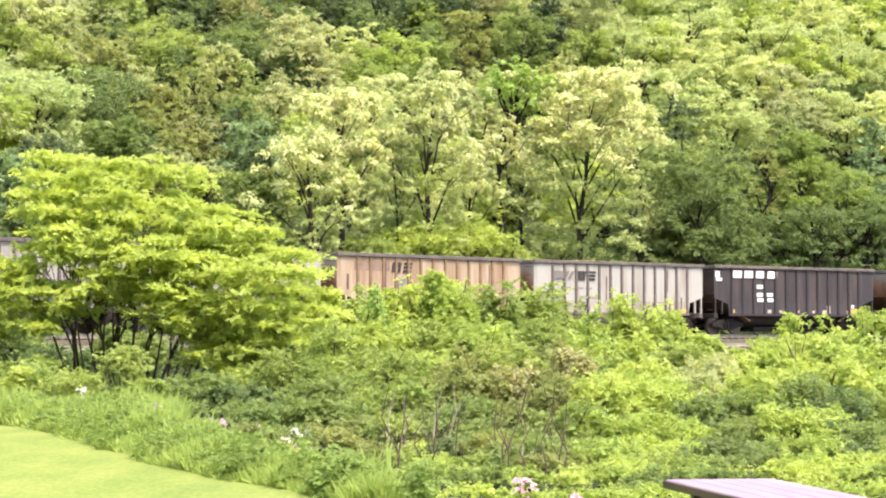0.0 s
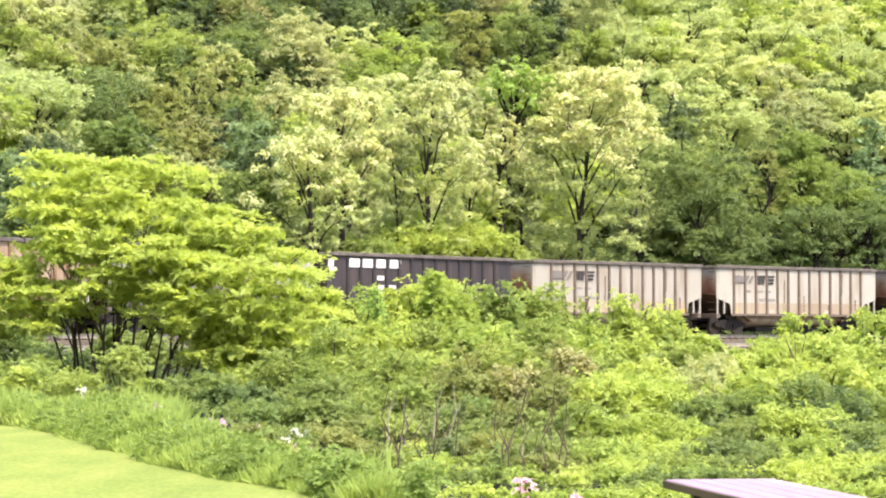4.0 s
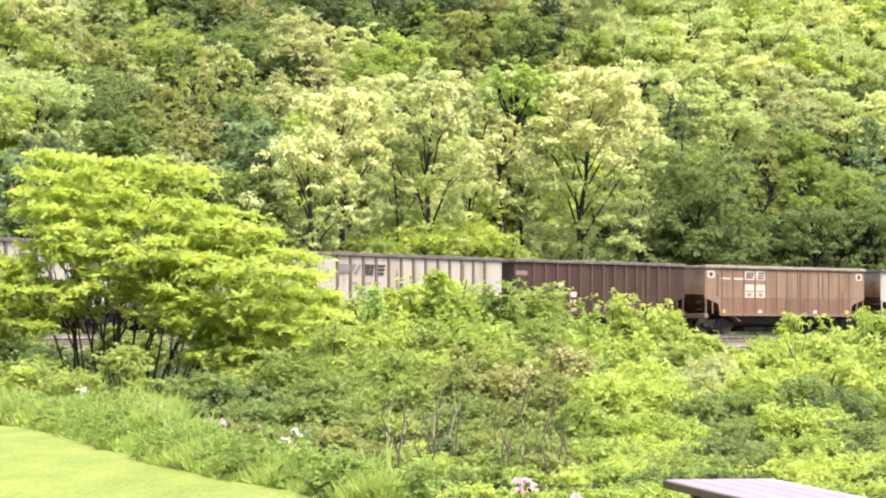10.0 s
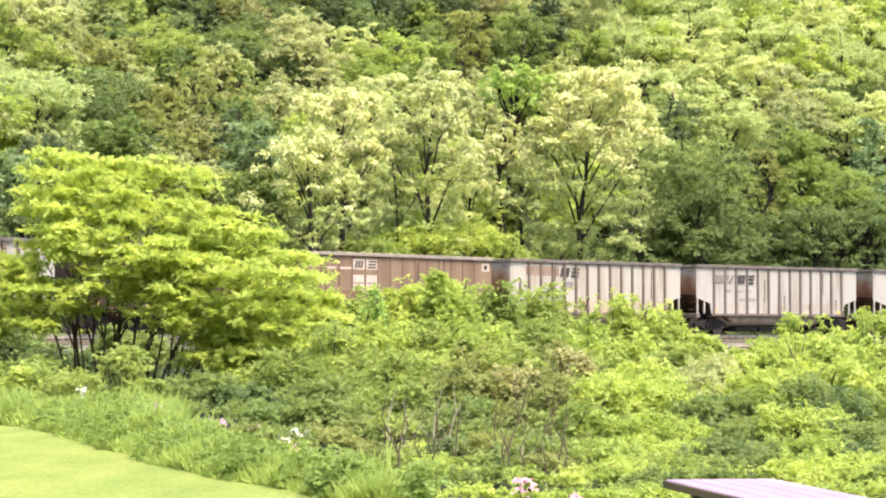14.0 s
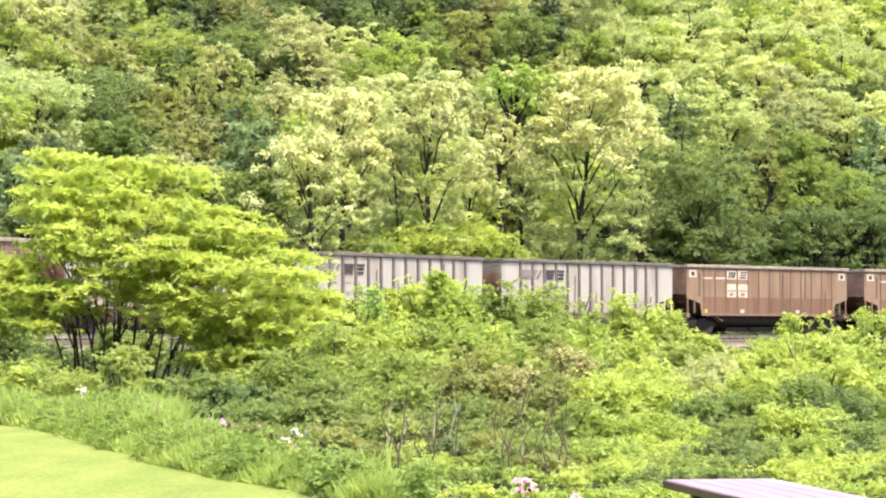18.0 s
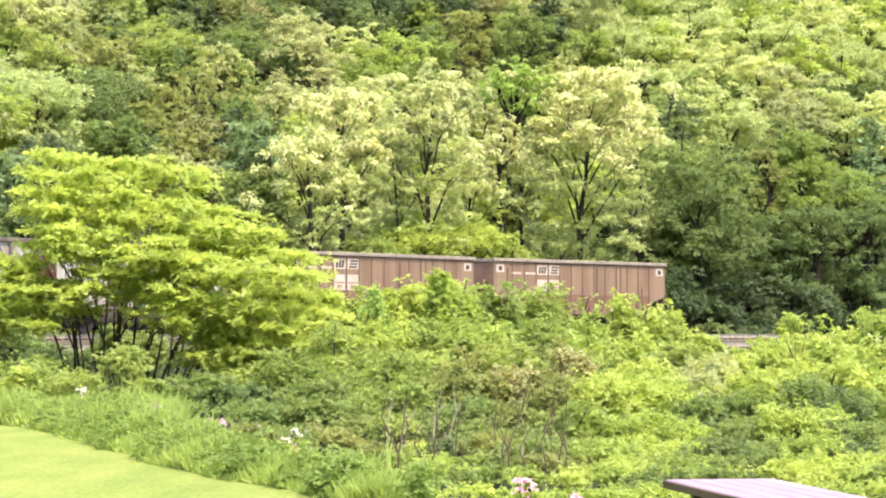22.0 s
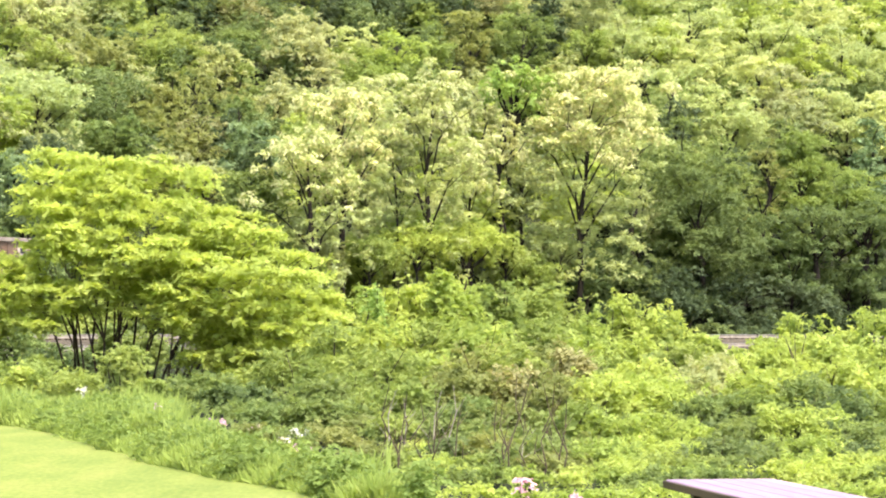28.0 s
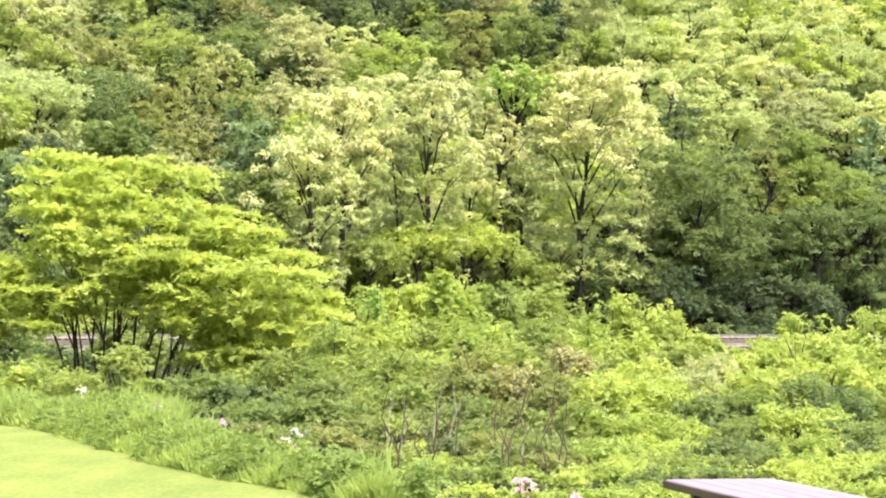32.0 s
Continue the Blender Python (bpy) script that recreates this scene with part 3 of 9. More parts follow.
WHITE_LABEL = "dirty white ribbed open-top coal hopper on the outer track"
liveries = {
    "white": build_car("white", marks_herald, WHITE_LABEL),
    "cream": build_car("cream", marks_herald, "cream-white ribbed open-top coal hopper with grey slanted shapes"),
    "stained": build_car("stained", marks_block, "rust-stained cream coal hopper with faded brown patch"),
    "black": build_car("black", marks_black, "black ribbed coal hopper with white block markings"),
    "maroon": build_car("maroon", marks_maroon, "dark brown coal hopper with dusty paler ribs"),
    "brown": build_car("brown", marks_brown, "weathered brown coal hopper with faded cream blocks", CHORD_PALE),
    "worn": build_car("cream", marks_block, "worn cream coal hopper with faded brown patch"),
}
CARS, used = [], set()
# the near-side front corner of each car along the arc at 0 s, and its livery, from the head to the tail
for s0, key in ((-64.2, "white"), (-49.9, "cream"), (-35.7, "white"), (-21.4, "white"), (-7.27, "stained"), (6.79, "white"), (20.75, "black"),
                (35.38, "cream"), (49.63, "cream"), (63.78, "cream"), (77.77, "maroon"), (92.42, "brown"), (106.84, "worn"),
                (121.15, "white"), (135.60, "white"), (149.76, "brown"), (164.25, "brown")):
    ob = liveries[key]
    if key in used:
        ob = copy_thing(ob, pose(0, 0, 0))
    used.add(key)
    CARS.append((ob, s0 + HALF))


def travel(t):
    """Metres that the train has gone after t seconds."""
    q = t / 20
    return 142.238 * q + 6.860 * q * q - 3.235 * q * q * q


def sway(plant, rows):
    """Leans a plant about its foot, in degrees along the railway's side to side wind."""
    x, y, z = plant.location
    walk(plant, [(t, pose(x, y, z, 0, a, 0)) for t, a in rows])


def motions():
    sway(SPREADING, [(0, -0.45), (1, -0.6), (3, -0.35), (6, -0.2), (9, 0.0), (12, 0.55), (14.5, 0.8), (17, 0.65), (20, 0.35), (24, 0.6), (27, 0.7), (30, 0.6), (32, 0.4)])
    sway(SWAYING, [(0, -1.4), (5.5, -1.6), (9, 0.0), (14, 0.2), (19, 0.8), (24, 2.0), (28, 2.6), (32, 2.6)])
    times = list(range(0, 33))
    spin = [i * 0.08 for i in range(401)]
    for car, s0 in CARS:
        walk(car, [(t, along(s0 - travel(t), TRACK_R, RAIL_Z)) for t in times])
        for bogie in [c for c in car.children if c.name.startswith("bogie")]:
            for k, w in enumerate(bogie.children):
                x = w.location.x
                walk(w, [(t, pose(x, 0, WHEEL_R, 0, math.degrees(-travel(t) / WHEEL_R) % 360, 0)) for t in spin])


# ---- plants ----
def leaf_quads(centres, normals, length, width, rng, droop=0.0, along_dir=None):
    """Pointed four-cornered leaves at centres, facing normals, as an (n, 4, 3) array."""
    n = len(centres)
    t = np.cross(normals, rng.normal(size=(n, 3))) if along_dir is None else along_dir
    t /= np.linalg.norm(t, axis=1, keepdims=True) + 1e-9
    b = np.cross(normals, t)
    size = rng.uniform(0.6, 1.35, (n, 1))
    l, w = t * length * size * 0.5, b * width * size * 0.5
    dip = normals * (width * 0.18) * size
    sag = np.array([0, 0, -1.0]) * length * droop * size
    return np.stack([centres - l, centres + w - l * 0.15 + dip, centres + l + sag, centres - w - l * 0.15 + dip], axis=1)


def lobe_leaves(lobes, count, length, width, rng, flat=0.6, up=0.6, fill=0.5, droop=0.1, per=9, spread=1.5):
    """Leaves in small flat sprays over a set of lobes (x, y, z, radius), thickest on their outer and upper skin."""
    lobes = np.asarray(lobes)
    weight = lobes[:, 3] ** 2
    sprays = max(1, count // per)
    pick = rng.choice(len(lobes), size=sprays, p=weight / weight.sum())
    d = rng.normal(size=(sprays, 3))
    d[:, 2] += 0.35
    d /= np.linalg.norm(d, axis=1, keepdims=True)
    r = lobes[pick, 3:4] * rng.uniform(fill, 1.05, (sprays, 1)) * (1 + 0.2 * rng.normal(size=(sprays, 1)))
    centre = lobes[pick, :3] + d * r * np.array([1, 1, flat])
    # each spray is an arching frond: leaflets in pairs along a drooping stalk
    axis = d * 0.8 + rng.normal(size=(sprays, 3)) * np.array([0.55, 0.55, 0.30]) + np.array([0, 0, 0.12])
    axis /= np.linalg.norm(axis, axis=1, keepdims=True)
    side = np.cross(axis, np.array([0, 0, 1.0]) + rng.normal(size=(sprays, 3)) * 0.25)
    side /= np.linalg.norm(side, axis=1, keepdims=True) + 1e-9
    face = np.cross(side, axis) * up + d * 0.45 + np.array([0, 0, 0.25])
    n = sprays * per
    axis, side, face = (np.repeat(v, per, axis=0) for v in (axis, side, face))
    t = np.tile((np.arange(per) + 0.5) / per, sprays)[:, None]
    pair = np.where(np.arange(n) % 2 == 0, 1.0, -1.0)[:, None]
    reach = length * per * 0.19 * spread
    p = np.repeat(centre, per, axis=0) + axis * (t - 0.35) * reach + side * pair * length * 0.42 * (1.15 - 0.6 * t)
    p[:, 2] -= (t[:, 0] ** 2) * reach * (0.25 + droop)
    p += rng.normal(size=(n, 3)) * length * 0.16
    nrm = face + rng.normal(size=(n, 3)) * 0.36
    nrm /= np.linalg.norm(nrm, axis=1, keepdims=True)
    out = side * pair + axis * 0.35 + rng.normal(size=(n, 3)) * 0.3
    out -= nrm * (out * nrm).sum(axis=1, keepdims=True)
    return leaf_quads(p, nrm, length, width, rng, droop, out)


def needles(quads):
    """Three-cornered leaves from four-cornered ones, for crowns far off."""
    return np.stack([quads[:, 0], quads[:, 1] * 1.5 - quads[:, 3] * 0.5, quads[:, 2] + (quads[:, 3] - quads[:, 1]) * 0.4], axis=1)


def crown_lobes(rng, n, r, z0, z1, size, top_heavy=0.3):
    """Lobes scattered over the skin of an uneven crown between heights z0 and z1."""
    out = []
    zc, hz = (z0 + z1) / 2, (z1 - z0) / 2
    jag = rng.uniform(0, 50)
    while len(out) < n:
        d = rng.normal(size=3)
        d[2] += top_heavy
        d /= np.linalg.norm(d)
        k = rng.uniform(0.15, 1.0) ** 0.5
        wob = 1 + 0.45 * noise.noise((d[0] * 1.5 + jag, d[1] * 1.5, d[2] * 1.5 + r))
        lr = r * size * rng.uniform(0.5, 1.45)
        q = max(0.1, k - lr / r * 0.5) * wob
        out.append((d[0] * r * q, d[1] * r * q, zc + d[2] * hz * q, lr))
    # stretch the cluster so that it fills its height and width
    a = np.array(out)
    top, low = (a[:, 2] + a[:, 3] * 0.45).max(), (a[:, 2] - a[:, 3] * 0.3).min()
    a[:, 2] = z0 + (a[:, 2] - low) * (z1 - z0) / (top - low)
    reach = np.percentile(np.hypot(a[:, 0], a[:, 1]) + a[:, 3] * 0.8, 93)
    a[:, :2] *= r / reach
    return [tuple(v) for v in a]


def wood(lobes, fork, base_r, rng, limbs, sides=6, lean=(0, 0), name="trunk", mat=None):
    """A tapered trunk that forks at a height into limbs reaching towards the lobes."""
    verts, faces = [], []
    high = max(q[2] for q in lobes)
    path = [Vector((0, 0, -0.3))]
    for k in (0.2, 0.42, 0.62, 0.8):
        path.append(Vector((rng.normal() * 0.035 * high * k, rng.normal() * 0.035 * high * k, high * k)))
    tube(verts, faces, path, [base_r * q for q in (1.3, 1.0, 0.8, 0.5, 0.22)], sides + 2)
    order = rng.permutation(len(lobes))[:limbs]
    for i in order:
        x, y, z, lr = lobes[i]
        end = Vector((x * 0.9, y * 0.9, z))
        zs = min(max(z - 1.15 * math.hypot(x, y), fork * 0.75), high * 0.72)
        k = min(len(path) - 2, max(0, int(np.searchsorted([v.z for v in path], zs)) - 1))
        start = path[k].lerp(path[k + 1], (zs - path[k].z) / (path[k + 1].z - path[k].z))
        span = (end - start).length
        mid = start.lerp(end, 0.5) + Vector((rng.normal() * 0.07, rng.normal() * 0.07, 0.08)) * span
        q = base_r * (0.2 + 0.35 * min(1.0, span / (0.5 * high))) * rng.uniform(0.8, 1.2)
        tube(verts, faces, [start, start.lerp(mid, 0.55), mid, end], [q, q * 0.8, q * 0.55, q * 0.2], sides)
    return mesh_of(name, verts, faces, mat or BARK)


TREE_WORDS = {"yellow": "bright yellow-green", "lime": "lime-green", "green": "mid-green", "mid": "medium green", "vivid": "vivid green", "deep": "deep green",
              "blue": "bluish green", "olive": "olive-green", "rusty": "rust-tinged olive", "pale": "pale yellow-green", "sage": "soft sage-green", "straw": "pale olive", "dark": "shade-darkened green"}
seeds = iter(range(100, 100000))


def seed_at(x, y):
    """A seed that belongs to a spot on the plan."""
    return int(abs(x * 791.9 + y * 1047.29) * 10) % 1000003



def tree(x, y, h, r, tone, leaves=5200, leaf=0.22, bare=0.2, lobes=64, size=0.21, flat=0.5, bloom=0.0, trunk=0.17, limbs=16, z=None, spot=0, heavy=0.3):
    """A broadleaf tree of height h and crown radius r: trunk with limbs, crown, and blossom where it flowers."""
    rng = np.random.default_rng(seed_at(x, y) + spot)
    where = "on the wooded hillside behind the railway"
    word = "creamy flowering locust" if bloom > 0.3 else TREE_WORDS[tone] + " broadleaf tree"
    t = tagged(new("tree"), f"{word} {where}", "tree", "trees of the hillside")
    t.location = (x, y, ground_z(x, y) if z is None else z)
    t.rotation_euler.z = rng.uniform(0, 6.28)
    ls = crown_lobes(rng, lobes, r, h * bare, h, size, heavy)
    link("trunk", wood(ls, h * max(bare, 0.28) + h * 0.12, trunk * h / 10, rng, limbs, 5), t)
    link("crown", leaves_mesh("crown", needles(lobe_leaves(ls, int(leaves * 1.8), leaf * 1.04, leaf * 0.63, rng, flat)), LEAF[tone]), t)
    if bloom:
        high = [q for q in ls if q[2] > h * 0.5]
        link("blossom", leaves_mesh("blossom", needles(lobe_leaves(high, int(leaves * bloom * 3.2), leaf * 0.6, leaf * 0.42, rng, flat, 0.5, 0.7, 0.4)), LEAF["cream"]), t, "cream-white hanging blossom")
    return t


def locust(x, y, h, r, leaves=14000, fork=0.38, lean=0.0, limbs=9, bloom=0.52, trunk=0.16, tone="pale", skirt=0.25):
    """A flowering locust: a dark trunk, ascending limbs seen through thin foliage, and a domed top of cream blossom."""
    rng = np.random.default_rng(seed_at(x, y))
    t = tagged(new("tree"), "creamy flowering locust with dark trunk on the wooded hillside", "tree", "trees of the hillside")
    t.location = (x, y, ground_z(x, y))
    verts, faces, ls = [], [], []
    spine = [Vector((lean * h * k * k + rng.normal() * 0.012 * h, rng.normal() * 0.012 * h, h * k)) for k in (0.0, 0.2, 0.4, 0.58, 0.75, 0.9)]
    spine[0] = Vector((0, 0, -0.4))
    tube(verts, faces, spine, [trunk * q for q in (1.25, 1.0, 0.88, 0.62, 0.38, 0.12)], 7)

    def at(k):
        f = min(len(spine) - 1.001, k * h / (0.9 * h) * 5)
        return spine[int(f)].lerp(spine[int(f) + 1], f - int(f))
    turn = rng.uniform(0, 6.28)
    for i in range(limbs):
        k = fork + (0.78 - fork) * (i / limbs) ** 1.15
        ang = turn + i * 2.4 + rng.normal() * 0.3
        reach = r * rng.uniform(0.72, 1.0) * (1.0 - 0.55 * max(0.0, k - 0.5))
        rise = h * rng.uniform(0.17, 0.30)
        s = at(k)
        e = Vector((s.x + math.cos(ang) * reach, s.y + math.sin(ang) * reach, min(h * 0.9, s.z + rise)))
        m = s.lerp(e, 0.5) + Vector((0, 0, 0.12 * (e - s).length)) + Vector(rng.normal(size=3)) * 0.04 * h * 0.5
        q = trunk * 0.5 * (1.15 - k)
        tube(verts, faces, [s, s.lerp(m, 0.5), m, m.lerp(e, 0.5), e], [q, q * 0.85, q * 0.65, q * 0.42, q * 0.15], 5)
        for _ in range(5):
            f = rng.uniform(0.35, 1.0)
            b = m.lerp(e, (f - 0.5) * 2) if f > 0.5 else s.lerp(m, f * 2)
            g = b + Vector((rng.normal() * r * 0.26, rng.normal() * r * 0.26, rng.uniform(-0.02, 0.12) * h))
            tube(verts, faces, [b, b.lerp(g, 0.5) + Vector((0, 0, 0.1)), g], [q * 0.4, q * 0.28, q * 0.1], 4)
            for _ in range(3):
                ls.append((g.x + rng.normal() * r * 0.10, g.y + rng.normal() * r * 0.10, min(h * 0.95, g.z + rng.normal() * 0.02 * h), r * rng.uniform(0.08, 0.17)))
    # the domed top
    wob = rng.uniform(0, 50)
    mid = at(0.72)
    n_top = int(44 + 16 * r)
    for _ in range(n_top):
        ang, k = rng.uniform(0, 6.28), rng.uniform(0, 1) ** 0.5
        dx, dy = math.cos(ang) * k, math.sin(ang) * k
        dome = 1.0 - 0.36 * k * k + 0.09 * noise.noise((dx * 1.8 + wob, dy * 1.8, wob))
        ls.append((mid.x + dx * r * 0.92, mid.y + dy * r * 0.92, h * min(0.985, dome - rng.uniform(0, 0.15)), r * rng.uniform(0.06, 0.14)))
    # thin sprays that hang below the limbs, away from the trunk
    for _ in range(int(n_top * skirt * 2)):
        ang = rng.uniform(0, 6.28)
        k = rng.uniform(0.45, 1.0)
        ls.append((math.cos(ang) * k * r, math.sin(ang) * k * r, h * rng.uniform(0.2, 0.55), r * rng.uniform(0.09, 0.16)))
    link("trunk", mesh_of("trunk", verts, faces, BARK), t)
    link("crown", leaves_mesh("crown", needles(lobe_leaves(ls, int(leaves * 1.5), 0.125, 0.075, rng, 0.45, 0.7, 0.3)), LEAF[tone]), t)
    high = [q for q in ls if q[2] > h * (0.66 + 0.05 * rng.normal())]
    link("blossom", leaves_mesh("blossom", needles(lobe_leaves(high, int(leaves * bloom * 1.9), 0.085, 0.06, rng, 0.5, 0.5, 0.7, 0.4)), LEAF["cream"]), t, "cream-white hanging blossom")
    return t


def shrub(x, y, h, r, tone, leaves=3400, leaf=0.13, lobes=26, size=0.30, flat=0.7, low=0.08, stems=9, z=None, spot=0, mat=None):
    """A many-stemmed shrub of height h and radius r."""
    rng = np.random.default_rng(seed_at(x, y) + spot)
    site = ("in the thicket below the railway", "in undergrowth below the hill")[spot]
    t = tagged(new("shrub"), f"{TREE_WORDS[tone]} leafy shrub {site}", "shrub", ("shrubs of the thicket", "undergrowth of the hill")[spot])
    t.location = (x, y, ground_z(x, y) if z is None else z)
    ls = crown_lobes(rng, lobes, r, h * low, h * 0.92, size, 0.4)
    for _ in range(lobes // 3):
        a, k = rng.uniform(0, 6.28), rng.uniform(0.2, 1.0) ** 0.6 * r * 0.85
        top = h * (1.04 - 0.35 * (k / r) ** 2) * rng.uniform(0.85, 1.0)
        for q in (0.0, 0.10, 0.22):
            ls.append((math.cos(a) * k, math.sin(a) * k, top - h * q, r * size * (0.25 + q * 1.6)))
    verts, faces = [], []
    for i in rng.permutation(len(ls))[:stems]:
        ex, ey, ez, lr = ls[i]
        s = Vector((rng.normal() * r * 0.15, rng.normal() * r * 0.15, -0.15))
        e = Vector((ex, ey, ez + lr * 0.4))
        m = s.lerp(e, 0.5) + Vector((rng.normal() * 0.08, rng.normal() * 0.08, 0.12)) * (e - s).length
        q = 0.012 * h * rng.uniform(0.7, 1.4)
        tube(verts, faces, [s, m, e], [q, q * 0.7, q * 0.25], 5)
    link("wood", mesh_of("wood", verts, faces, mat or STEM), t)
    near = 0.64 if y < 50 else 0.8
    sprays = lobe_leaves(ls, int(leaves * 1.55), leaf * near * 1.03, leaf * near * 0.62, rng, flat, spread=1.9)
    link("foliage", leaves_mesh("foliage", needles(sprays), LEAF[tone]), t)
    return t


def spreading_tree():
    """The broad many-stemmed tree at the lawn's edge: tiers of flat sprays on dark leaning stems."""
    rng = np.random.default_rng(7)
    t = tagged(new("tree"), "broad yellow-green spreading tree with many dark slender stems", "tree")
    px, py = -8.2, 72.0
    t.location = (px, py, ground_z(px, py))
    reach = (-4.5, -3.85, -2.9, -1.1, 0.95, 1.6, 2.06, 2.6, 3.7, 4.3, 4.8, 5.5)
    roof = (4.6, 5.9, 6.75, 6.45, 6.5, 5.8, 5.2, 4.85, 4.5, 3.85, 3.0, 1.5)
    hem = (1.6, 1.6, 2.0, 2.5, 1.7, 1.4, 1.0, 0.6, 0.4, 0.5, 0.7, 0.9)
    ls = []
    while len(ls) < 520:
        cx, cy = rng.uniform(-4.5, 5.5), rng.uniform(-3.4, 3.4)
        mid_x = (cx - 0.4) / 5.1
        if mid_x * mid_x + (cy / 3.5) ** 2 > 1.05:
            continue
        peak = float(np.interp(cx, reach, roof)) - (0.24 if cy < 0 else 0.07) * cy * cy + 0.45 * noise.noise((cx * 0.9, cy * 0.9, 5.0))
        low = float(np.interp(cx, reach, hem))
        z = peak - rng.uniform(0, 1) ** 1.35 * max(0.3, peak - low)
        z = round((z + 0.10 * cx) / 0.52) * 0.52 - 0.10 * cx + 0.08 * rng.normal()
        lr = rng.uniform(0.28, 0.72)
        # open bays on the shaded side of the crown
        if noise.noise((cx * 0.75 + 4.0, cy * 0.75, z * 1.3)) < -0.28 and z < peak - 0.5:
            continue
        # a gap between two tiers on the outer side
        if cx < -3.2 and 3.85 < z < 4.7:
            continue
        ls.append((cx, cy, z, lr))
    # lower boughs that reach out into the light
    for _ in range(90):
        cx = rng.uniform(0.2, 4.4)
        cz = rng.uniform(1.9, 4.1) - 0.18 * max(0.0, cx)
        ls.append((cx, rng.uniform(-4.2, -2.2), round(cz / 0.45) * 0.45 + 0.06 * rng.normal(), rng.uniform(0.22, 0.55)))
    # a low wing over the bank
    for _ in range(55):
        ls.append((rng.uniform(-4.7, -2.4), rng.uniform(-3.4, -0.6), round(rng.uniform(1.6, 3.6) / 0.45) * 0.45 + 0.06 * rng.normal(), rng.uniform(0.22, 0.55)))
    # a loose skirt that hangs low beyond the stems
    for _ in range(105):
        cx = rng.uniform(1.0, 5.5)
        ls.append((cx, rng.uniform(-4.0, -1.4), rng.uniform(0.25, 3.0 - 0.25 * (cx - 1.0)), rng.uniform(0.24, 0.5)))
    # low sprays among the stems
    for _ in range(26):
        cx = rng.uniform(-2.6, 1.6)
        ls.append((cx, rng.uniform(-1.6, 1.6), rng.uniform(2.0, 3.6), rng.uniform(0.18, 0.40)))
    for i in range(19):
        verts, faces = [], []
        bx = -2.35 + 3.3 * (i + rng.uniform(-0.4, 0.4)) / 18
        s = Vector((bx, rng.normal() * 0.6, -0.3))
        lean = 0.22 * (bx + 1.5) + rng.normal() * 0.16
        fork = rng.uniform(0.9, 2.1)
        q = rng.uniform(0.026, 0.046)
        m = Vector((s.x + lean * fork * 0.8 + rng.normal() * 0.05, s.y, fork))
        tube(verts, faces, [s, s.lerp(m, 0.45) + Vector((rng.normal() * 0.05 - 0.06 * lean, 0, 0)), m], [q * 1.25, q, q * 0.85], 6)
        for _ in range(int(rng.integers(2, 4))):
            out = lean * 1.3 + rng.normal() * 0.22
            top = rng.uniform(2.0, 3.2)
            e = m + Vector((out * top, rng.normal() * 0.6, top))
            k1 = m.lerp(e, 0.4) + Vector((rng.normal() * 0.08 + 0.08 * out, 0, 0.05))
            k2 = m.lerp(e, 0.72) + Vector((rng.normal() * 0.08, 0, 0.08))
            tube(verts, faces, [m, k1, k2, e], [q * 0.72, q * 0.6, q * 0.42, q * 0.18], 5)
            for _ in range(4):
                cx, cy, cz, lr = ls[int(rng.integers(len(ls)))]
                e2, b = Vector((cx, cy, cz)), k1.lerp(k2, rng.uniform(0, 1))
                if (e2 - b).length < 2.2 and e2.z > b.z + 0.1:
                    tube(verts, faces, [b, b.lerp(e2, 0.5) + Vector((0, 0, 0.1)), e2], [q * 0.4, q * 0.28, q * 0.12], 5)
        link("stem", mesh_of("stem", verts, faces, STEM), t)
    link("crown", leaves_mesh("crown", needles(lobe_leaves(ls, 168000, 0.125, 0.072, rng, 0.15, 1.4, 0.1, 0.0, 10, 1.7)), LEAF["yellow"]), t, "flat sprays of yellow-green leaves")
    return t


SPREADING = spreading_tree()

# trees behind the railway, nearest first; "dark" ones carry the shade of hollows in their colour
tree(-20.5, 109.4, 2.6, 2.62, "olive", leaves=2600, leaf=0.17, bare=0.02, lobes=40, size=0.25, limbs=6)
tree(-18.0, 110.9, 2.9, 2.21, "deep", leaves=2600, leaf=0.17, bare=0.02, lobes=40, size=0.25, limbs=6)
tree(-20.8, 114.7, 3.1, 2.08, "deep", leaves=2600, leaf=0.17, bare=0.02, lobes=40, size=0.25, limbs=6)
tree(-19.1, 115.3, 4.1, 1.78, "dark", leaves=1800, leaf=0.18, bare=0.02, lobes=70, size=0.19, flat=0.5)
tree(-15.8, 116.9, 2.5, 2.57, "olive", leaves=2600, leaf=0.17, bare=0.02, lobes=40, size=0.25, limbs=6)
tree(-13.0, 118.6, 2.3, 2.58, "olive", leaves=2600, leaf=0.17, bare=0.02, lobes=40, size=0.25, limbs=6)
tree(-18.1, 118.6, 3.6, 2.00, "olive", leaves=2600, leaf=0.17, bare=0.02, lobes=40, size=0.25, limbs=6)
tree(-20.2, 118.8, 4.5, 1.42, "blue", leaves=1500, leaf=0.18, bare=0.17, lobes=70, size=0.19, flat=0.5)
tree(-21.6, 119.4, 3.5, 2.54, "mid", leaves=2600, leaf=0.17, bare=0.02, lobes=40, size=0.25, limbs=6)
tree(-10.3, 120.5, 2.5, 2.53, "deep", leaves=2600, leaf=0.17, bare=0.02, lobes=40, size=0.25, limbs=6)
tree(-15.8, 122.6, 3.7, 2.15, "deep", leaves=2600, leaf=0.17, bare=0.02, lobes=40, size=0.25, limbs=6)
tree(-8.2, 122.7, 4.8, 1.65, "deep", leaves=1500, leaf=0.18, bare=0.23, lobes=70, size=0.19, flat=0.5)
